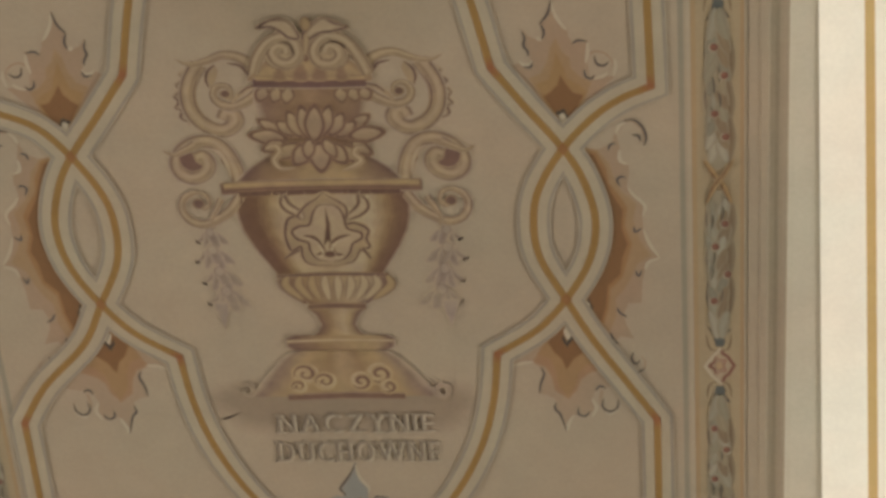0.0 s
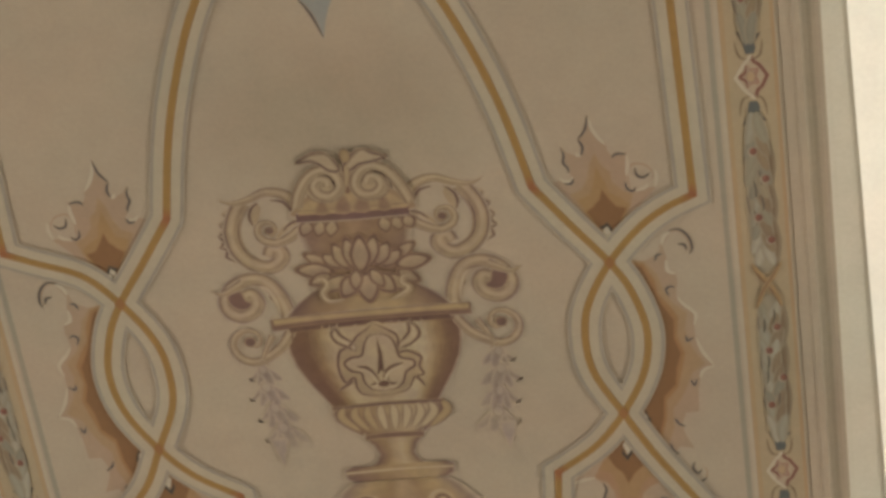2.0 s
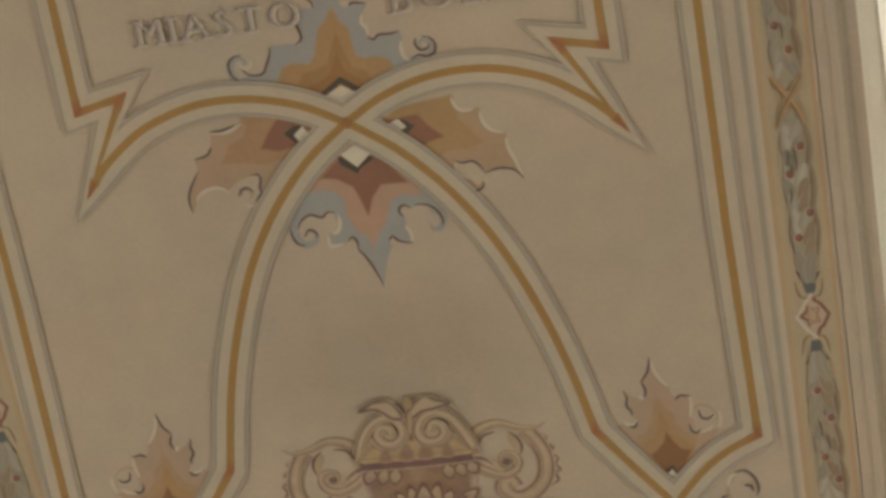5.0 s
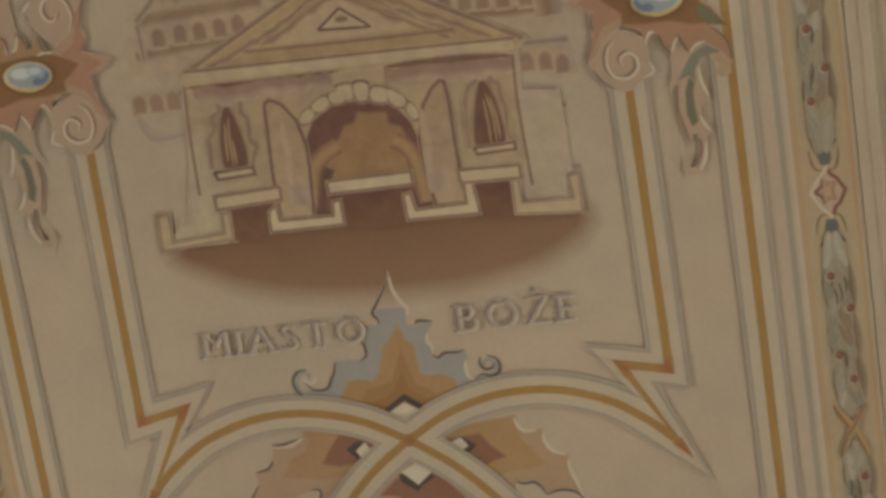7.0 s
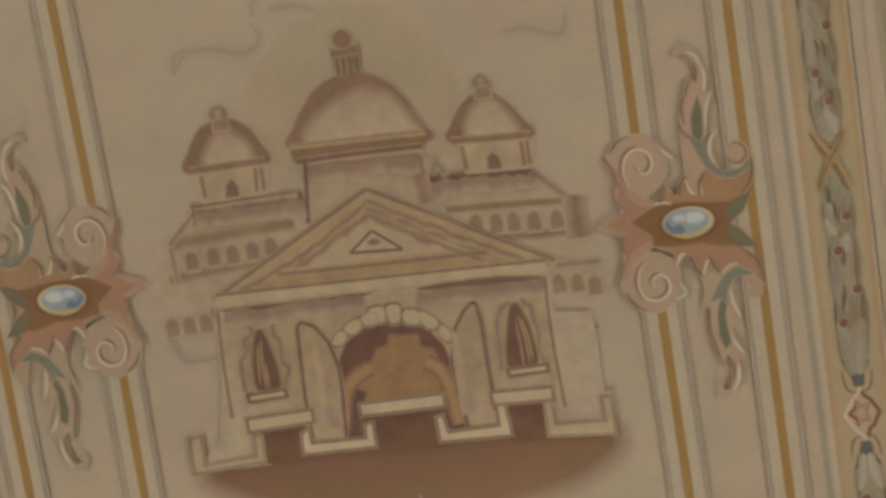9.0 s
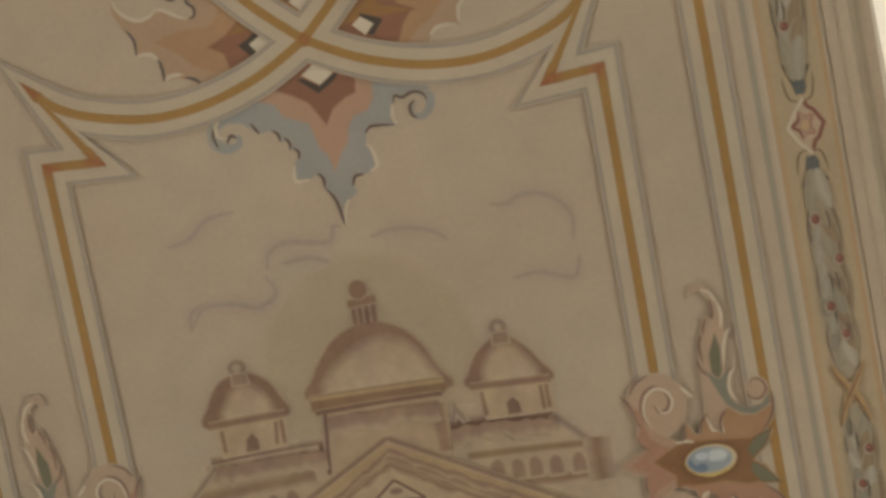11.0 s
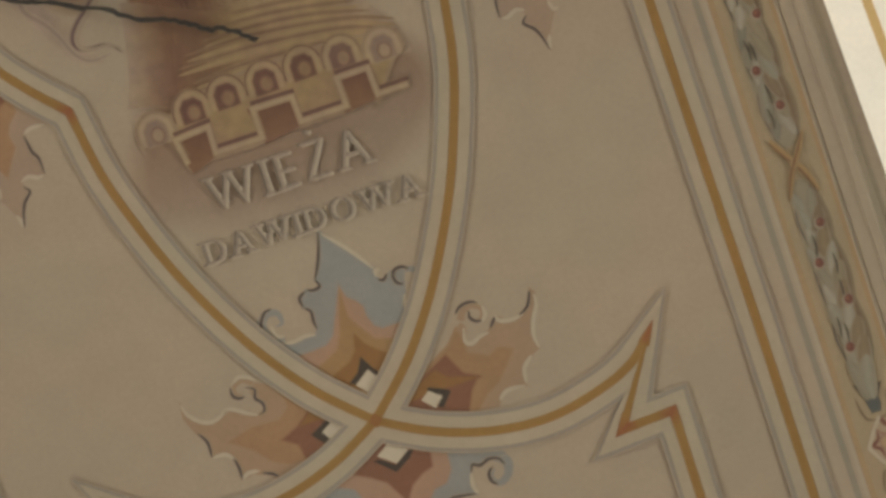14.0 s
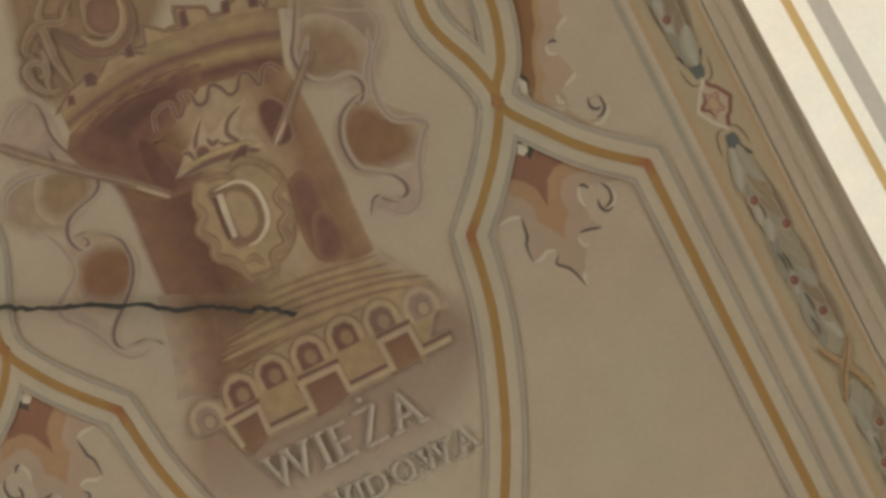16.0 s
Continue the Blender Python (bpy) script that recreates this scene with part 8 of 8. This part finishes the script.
brushwork(tower, [p.lerp(q, 0.1) for p, q in zip(a, b)], [p.lerp(q, 0.85) for p, q in zip(a, b)], [(0.0, tone(108, 80, 57)), (0.3, tone(112, 86, 60)), (0.5, tone(130, 105, 71)), (1.0, tone(131, 106, 75))], 60, 18.3, 3, 0.09, (0.1, 0.4))
for k, pts in enumerate(([(-0.023, 2.400), (0.053, 2.393), (0.126, 2.382), (0.186, 2.372)], [(-0.052, 2.386), (0.035, 2.380), (0.119, 2.367), (0.200, 2.350)], [(-0.082, 2.371), (0.018, 2.366), (0.123, 2.352), (0.217, 2.326)], [(-0.123, 2.356), (-0.011, 2.354), (0.095, 2.341), (0.187, 2.323), (0.253, 2.299)], [(-0.144, 2.337), (-0.042, 2.336), (0.066, 2.327), (0.170, 2.311), (0.254, 2.279)], [(-0.125, 2.305), (-0.033, 2.309), (0.076, 2.302), (0.171, 2.291), (0.256, 2.258)])):
    s = Sheet(None, None, 20 + 2 * k)
    s.stroke(pts, 0.007, tone(114, 89, 65), tone(132, 107, 74), taper=1, soft=0.6)
    s.stroke([(p[0], p[1] - 0.011) for p in pts], 0.009, tone(137, 112, 77), tone(132, 107, 74), taper=1, soft=0.7)
    s.done("base_ring", tower)
s = Sheet(None, None, 30)
up, low = [(-0.220, 2.867), (-0.137, 2.889), (-0.036, 2.897), (0.052, 2.888), (0.146, 2.870), (0.218, 2.849)], [(-0.215, 2.792), (-0.124, 2.803), (-0.036, 2.804), (0.048, 2.794), (0.122, 2.777), (0.183, 2.753)]
a, b = smooth(up, 4), smooth(low, 4)
stops = ((-0.02, tone(124, 100, 72)), (0.0, tone(122, 98, 68)), (0.22, tone(127, 104, 71)), (0.38, tone(118, 93, 64)), (0.46, tone(97, 71, 57)), (0.55, tone(110, 84, 58)), (0.68, tone(130, 106, 70)), (0.8, tone(118, 92, 62)), (0.92, tone(90, 62, 48)), (1.0, tone(94, 66, 50)), (1.15, tone(116, 89, 62)))
s.strips([[p + (q - p) * x for p, q in zip(a, b)] for x, c in stops], [c for x, c in stops])
s.fill([(-0.211, 2.783), (-0.135, 2.809), (-0.060, 2.817), (0.016, 2.809), (-0.036, 2.776), (-0.091, 2.752), (-0.105, 2.723), (-0.077, 2.690), (-0.061, 2.651), (-0.132, 2.666), (-0.144, 2.706)], tone(96, 66, 50), tone(110, 81, 57), 0.026, True)
s.fill([(-0.161, 2.803), (-0.094, 2.817), (-0.017, 2.815), (-0.035, 2.796), (-0.090, 2.787), (-0.136, 2.770)], tone(84, 57, 44), tone(96, 66, 50), 0.018, True)
s.done("corbel_ring", tower)
brushwork(tower, a, b, [(x, c) for x, c in stops[1:]], 26, 33.4, 4, 0.10, (0.03, 0.14))
for k, pts in enumerate(([(-0.223, 2.860), (-0.190, 2.884), (-0.152, 2.894), (-0.133, 2.880), (-0.101, 2.905), (-0.071, 2.908), (-0.034, 2.882), (-0.139, 2.874)], [(-0.101, 2.905), (-0.073, 2.904), (-0.063, 2.892), (-0.046, 2.900), (-0.027, 2.895), (-0.017, 2.931), (0.016, 2.902), (0.053, 2.890), (-0.036, 2.897)], [(0.016, 2.902), (0.025, 2.904), (0.042, 2.900), (0.049, 2.933), (0.098, 2.908), (0.101, 2.890), (0.052, 2.888)], [(0.101, 2.890), (0.119, 2.885), (0.135, 2.889), (0.160, 2.899), (0.189, 2.882), (0.197, 2.857), (0.146, 2.870)], [(0.197, 2.857), (0.213, 2.881), (0.238, 2.872), (0.230, 2.845)])):
    s = Sheet(None, None, 40)
    s.fill(pts, tone(131, 107, 75), tone(118, 92, 64), 0.005)
    s.stroke(pts[:-1], 0.0062, tone(104, 80, 62), tone(131, 107, 75), curve=False)
    s.done("merlon", tower)
for pts in ([(-0.151, 2.896), (-0.139, 2.897), (-0.131, 2.886), (-0.139, 2.874), (-0.153, 2.879)], [(-0.063, 2.913), (-0.052, 2.912), (-0.055, 2.890), (-0.065, 2.893)], [(0.054, 2.919), (0.063, 2.919), (0.058, 2.894), (0.047, 2.897)], [(0.131, 2.900), (0.142, 2.899), (0.135, 2.880), (0.125, 2.883)], [(0.178, 2.889), (0.192, 2.885), (0.186, 2.867), (0.174, 2.871)], [(-0.193, 2.876), (-0.186, 2.873), (-0.189, 2.861), (-0.197, 2.863)]):
    s = Sheet(None, None, 48)
    s.fill(pts, tone(88, 62, 52), tone(124, 98, 68), 0.004)
    s.done("battlement_hole", tower)
for pts, w, c in (([(-0.173, 2.997), (-0.145, 2.963), (-0.120, 2.934), (-0.086, 2.922), (-0.052, 2.932), (-0.032, 2.959), (-0.027, 3.000)], 0.030, tone(104, 78, 56)), ([(-0.155, 3.065), (-0.183, 3.034), (-0.186, 2.994), (-0.188, 2.947), (-0.178, 2.894)], 0.020, tone(136, 112, 82)), ([(-0.126, 2.968), (-0.111, 2.944), (-0.086, 2.931), (-0.055, 2.943), (-0.039, 2.971), (-0.036, 3.004)], 0.016, tone(148, 126, 92)), ([(-0.117, 3.046), (-0.132, 3.019), (-0.147, 3.004), (-0.186, 3.019), (-0.210, 3.013), (-0.232, 2.990), (-0.224, 2.968)], 0.022, tone(128, 103, 74)),
                  ([(-0.199, 2.898), (-0.218, 2.898), (-0.233, 2.910), (-0.244, 2.930), (-0.245, 2.953), (-0.227, 2.962), (-0.212, 2.950), (-0.215, 2.933), (-0.230, 2.932)], 0.020, tone(138, 115, 86)), ([(-0.215, 2.890), (-0.219, 2.915), (-0.206, 2.942), (-0.203, 2.982)], 0.012, tone(140, 117, 88)), ([(-0.083, 3.040), (-0.100, 3.014), (-0.109, 2.985)], 0.012, tone(140, 116, 86))):
    s = Sheet(None, None, 50)
    tendril(s, pts, w, mix(c, SEPIA, 0.35), tone(90, 66, 54), 1, tone(122, 98, 72), False)
    s.done("scrollwork", tower)
s = Sheet(None, None, 50)
s.ellipse((-0.069, 2.982), 0.036, 0.036, tone(100, 73, 54), tone(140, 116, 84), 0.006)
s.ellipse((-0.071, 2.977), 0.020, 0.020, tone(108, 80, 58), tone(100, 73, 54), 0.010)
s.done("scroll_boss", tower)
s = Sheet(None, None, 44)
s.stroke([(-0.076, 2.745), (-0.068, 2.774), (-0.046, 2.784), (-0.030, 2.778), (-0.032, 2.756), (-0.022, 2.753), (-0.008, 2.771), (-0.010, 2.786), (0.007, 2.783), (0.012, 2.757), (0.029, 2.755), (0.047, 2.777), (0.062, 2.766), (0.071, 2.747), (0.087, 2.748), (0.105, 2.770), (0.119, 2.764), (0.128, 2.737), (0.146, 2.761), (0.163, 2.760), (0.173, 2.743)], 0.0070, tone(102, 77, 60), tone(140, 116, 84), curve=True)
s.fill([(-0.060, 2.662), (-0.020, 2.698), (0.002, 2.730), (0.001, 2.695), (0.023, 2.694), (0.045, 2.711), (0.082, 2.721), (0.054, 2.688), (0.052, 2.669), (0.077, 2.663), (0.081, 2.643), (0.019, 2.652)], tone(146, 123, 92), tone(134, 109, 80), 0.010)
for pts in ([(0.006, 2.730), (-0.019, 2.700), (-0.023, 2.679), (-0.008, 2.667), (-0.003, 2.683)], [(0.082, 2.720), (0.053, 2.709), (0.038, 2.687), (0.048, 2.666), (0.031, 2.668), (0.012, 2.684)], [(0.001, 2.695), (0.006, 2.681), (0.021, 2.684)], [(-0.053, 2.688), (-0.040, 2.686), (-0.034, 2.669)]):
    s.stroke(pts, 0.009, tone(100, 75, 58), tone(142, 118, 88), taper=1, soft=0.5)
s.ellipse((-0.016, 2.674), 0.010, 0.010, tone(96, 70, 54), tone(142, 118, 88), 0.006)
s.stroke([(-0.069, 2.653), (-0.008, 2.654), (0.050, 2.645), (0.080, 2.632)], 0.013, tone(98, 72, 56), tone(142, 119, 88), taper=1)
s.stroke([(-0.064, 2.664), (-0.007, 2.665), (0.053, 2.657), (0.082, 2.647)], 0.010, tone(144, 120, 80), tone(104, 79, 58), taper=1)
s.ellipse((0.042, 2.642), 0.018, 0.007, tone(88, 62, 50), tone(126, 100, 74), 0.005, 20)
s.done("crown", tower)
for pts, ground in (([(0.112, 2.699), (0.131, 2.704), (0.145, 2.687), (0.143, 2.659), (0.138, 2.630), (0.115, 2.630), (0.107, 2.661)], tone(128, 102, 74)), ([(-0.111, 2.744), (-0.097, 2.725), (-0.084, 2.676), (-0.086, 2.643), (-0.110, 2.653), (-0.119, 2.694)], tone(100, 72, 51))):
    s = Sheet(None, None, 44)
    s.fill(pts, tone(88, 60, 46), ground, 0.008, True)
    s.done("loophole", tower)
for pts, tip in (([(0.234, 2.750), (0.197, 2.715), (0.154, 2.673), (0.112, 2.634)], [(0.143, 2.661), (0.126, 2.645), (0.105, 2.628)]), ([(-0.347, 2.851), (-0.299, 2.805), (-0.225, 2.740), (-0.159, 2.686), (-0.102, 2.633)], [(-0.153, 2.675), (-0.124, 2.649), (-0.102, 2.629)])):
    s = Sheet(None, None, 52)
    s.stroke(pts, 0.012, tone(106, 82, 65), tone(124, 99, 74))
    s.stroke(pts, 0.005, tone(127, 103, 77), tone(106, 82, 65))
    s.stroke(tip, 0.006, tone(152, 129, 98), tone(116, 90, 66), taper=1)
    s.done("flag_pole", tower)
s = Sheet(None, None, 46)
s.fill([(-0.049, 2.625), (0.001, 2.614), (0.048, 2.619), (0.080, 2.594), (0.087, 2.557), (0.076, 2.506), (0.053, 2.462), (0.010, 2.444), (-0.033, 2.449), (-0.059, 2.490), (-0.069, 2.534), (-0.065, 2.577)], tone(136, 112, 78), tone(110, 82, 58), 0.01, True)
for pts, w in (([(-0.051, 2.626), (-0.068, 2.601), (-0.061, 2.575), (-0.081, 2.551), (-0.066, 2.521), (-0.073, 2.497), (-0.045, 2.472), (-0.037, 2.440), (-0.021, 2.404)], 0.018), ([(0.072, 2.598), (0.089, 2.561), (0.069, 2.544), (0.078, 2.511), (0.056, 2.494), (0.053, 2.462), (0.021, 2.456), (0.013, 2.427), (-0.014, 2.418)], 0.018),
               ([(0.008, 2.630), (0.042, 2.630), (0.072, 2.609), (0.077, 2.584)], 0.014), ([(-0.039, 2.626), (-0.006, 2.624), (0.019, 2.604)], 0.012), ([(-0.038, 2.463), (-0.013, 2.467), (-0.001, 2.445)], 0.012)):
    tendril(s, pts, w, tone(132, 107, 75), tone(94, 69, 53), 1, tone(130, 105, 73), False)
s.done("shield", tower)
s = Sheet(None, None, 62)
s.fill([(-0.037, 2.602), (-0.005, 2.603), (0.025, 2.593), (0.041, 2.568), (0.040, 2.530), (0.023, 2.505), (-0.000, 2.494), (-0.027, 2.496), (-0.036, 2.509), (-0.028, 2.553)], tone(112, 86, 62), tone(132, 106, 74), 0.006, True)
s.fill([(-0.011, 2.584), (0.013, 2.580), (0.024, 2.557), (0.019, 2.524), (0.000, 2.509), (-0.014, 2.511), (-0.015, 2.538)], tone(136, 112, 80), tone(112, 86, 62), 0.005, True)
s.stroke([(-0.029, 2.604), (0.017, 2.601), (0.040, 2.578), (0.044, 2.539), (0.034, 2.508), (0.009, 2.490), (-0.014, 2.489)], 0.009, tone(168, 148, 118), tone(132, 106, 74), taper=1)
s.stroke([(-0.022, 2.595), (-0.026, 2.557), (-0.030, 2.514)], 0.014, tone(164, 144, 112), tone(112, 86, 62), curve=True)
s.stroke([(-0.032, 2.594), (-0.036, 2.557), (-0.038, 2.513)], 0.008, tone(88, 64, 48), tone(120, 94, 66))
s.done("letter_d", tower, "raised ochre capital letter on the shield")
s = Sheet(None, None, 60)
edge = [(-0.175, 2.173), (-0.183, 2.221), (-0.120, 2.225), (-0.121, 2.177), (-0.034, 2.176), (-0.035, 2.229), (0.038, 2.227), (0.040, 2.181), (0.125, 2.181), (0.123, 2.233), (0.181, 2.233), (0.184, 2.183), (0.241, 2.183)]
s.fill([(-0.194, 2.250), (-0.116, 2.277), (-0.044, 2.286), (0.047, 2.288), (0.125, 2.287), (0.206, 2.278), (0.220, 2.236), (0.185, 2.185), (0.180, 2.231), (0.123, 2.233), (0.125, 2.181), (0.040, 2.181), (0.038, 2.227), (-0.035, 2.229), (-0.034, 2.176), (-0.121, 2.177), (-0.120, 2.225), (-0.183, 2.221), (-0.178, 2.182)], tone(132, 107, 73), tone(130, 107, 82), 0.012)
s.done("battlement", tower)
for pts in ([(-0.178, 2.214), (-0.128, 2.219), (-0.128, 2.181), (-0.163, 2.169)], [(-0.031, 2.220), (0.031, 2.221), (0.033, 2.185), (-0.022, 2.176)], [(0.131, 2.225), (0.176, 2.227), (0.177, 2.187), (0.131, 2.183)]):
    s = Sheet(None, None, 64)
    s.fill(pts, tone(98, 69, 49), tone(112, 83, 60), 0.012, shade=tone(110, 81, 57))
    s.done("battlement_gap", tower)
s = Sheet(None, None, 70)
s.stroke([(p[0] + 0.003, p[1] + 0.010) for p in edge], 0.007, tone(94, 68, 54), tone(130, 105, 74), curve=False, soft=0.4)
s.stroke(edge, 0.009, tone(144, 122, 90), tone(124, 98, 72), curve=False, soft=0.4)
s.done("battlement_edge", tower, "pale painted edge of the battlements")
for k, (c, fade) in enumerate((((-0.138, 2.260), 0.0), ((-0.072, 2.265), 0.0), ((0.001, 2.267), 0.0), ((0.073, 2.270), 0.0), ((0.144, 2.266), 0.15), ((0.217, 2.256), 0.45), ((-0.212, 2.243), 0.45))):
    s = Sheet(None, None, 66)
    def bow(r, tall, foot):
        return [(c[0] - r, c[1] - foot)] + [(c[0] + r * math.cos(math.pi * (1 - i / 6)), c[1] + tall * math.sin(math.pi * i / 6)) for i in range(7)] + [(c[0] + r, c[1] - foot)]
    s.stroke(bow(0.034, 0.036, 0.012), 0.0065, mix(tone(102, 77, 60), PLASTER, fade), tone(132, 107, 74), soft=0.5)
    s.stroke(bow(0.027, 0.030, 0.018), 0.009, mix(tone(139, 115, 82), PLASTER, fade), tone(132, 107, 74), soft=0.5)
    s.fill([(c[0] - 0.019, c[1] - 0.018), (c[0] + 0.018, c[1] - 0.018), (c[0] + 0.018, c[1] + 0.010), (c[0] + 0.008, c[1] + 0.020), (c[0] - 0.010, c[1] + 0.020), (c[0] - 0.019, c[1] + 0.008)], mix(tone(94, 66, 51), PLASTER, fade), mix(tone(126, 100, 72), PLASTER, fade), 0.004)
    s.ellipse((c[0] + 0.002, c[1] - 0.004), 0.008, 0.010, mix(tone(124, 97, 68), PLASTER, fade), tone(104, 76, 58), 0.005)
    s.done("battlement_window", tower)

inscription((("WIE\u017bA", -0.157, 0.136, 2.076, 2.140), ("DAWIDOWA", -0.194, 0.203, 1.992, 2.034)), "grey shaded painted capital letters under the tower", tone(136, 117, 94), 96)

# ---- loose black wire that hangs close under the ceiling ----
curve = bpy.data.curves.new("wire", "CURVE")
curve.dimensions, curve.bevel_depth, curve.bevel_resolution = "3D", 0.0062, 2
line = smooth([(-0.859, 2.765), (-0.665, 2.675), (-0.547, 2.626), (-0.470, 2.591), (-0.424, 2.566), (-0.367, 2.540), (-0.327, 2.527), (-0.277, 2.499), (-0.225, 2.477), (-0.178, 2.443), (-0.143, 2.432), (-0.098, 2.409), (-0.063, 2.386), (-0.034, 2.376), (-0.009, 2.357), (0.012, 2.340)], 5)
poly = curve.splines.new("POLY")
poly.points.add(len(line) - 1)
rng = random.Random(3)
for i, (pt, p) in enumerate(zip(poly.points, line)):
    wob = rng.uniform(-0.0022, 0.0022)
    pt.co = (*flat(p.x + wob, p.y + rng.uniform(-0.0022, 0.0022), 0.018), 1.0)
    pt.radius = rng.uniform(0.75, 1.25) * (1.5 if i == len(line) - 1 else 1.0)
wire = new("wire", curve)
wire.data.materials.append(WIRE)
tagged(wire, "thin black rough wire lying against the painted ceiling", "wire")
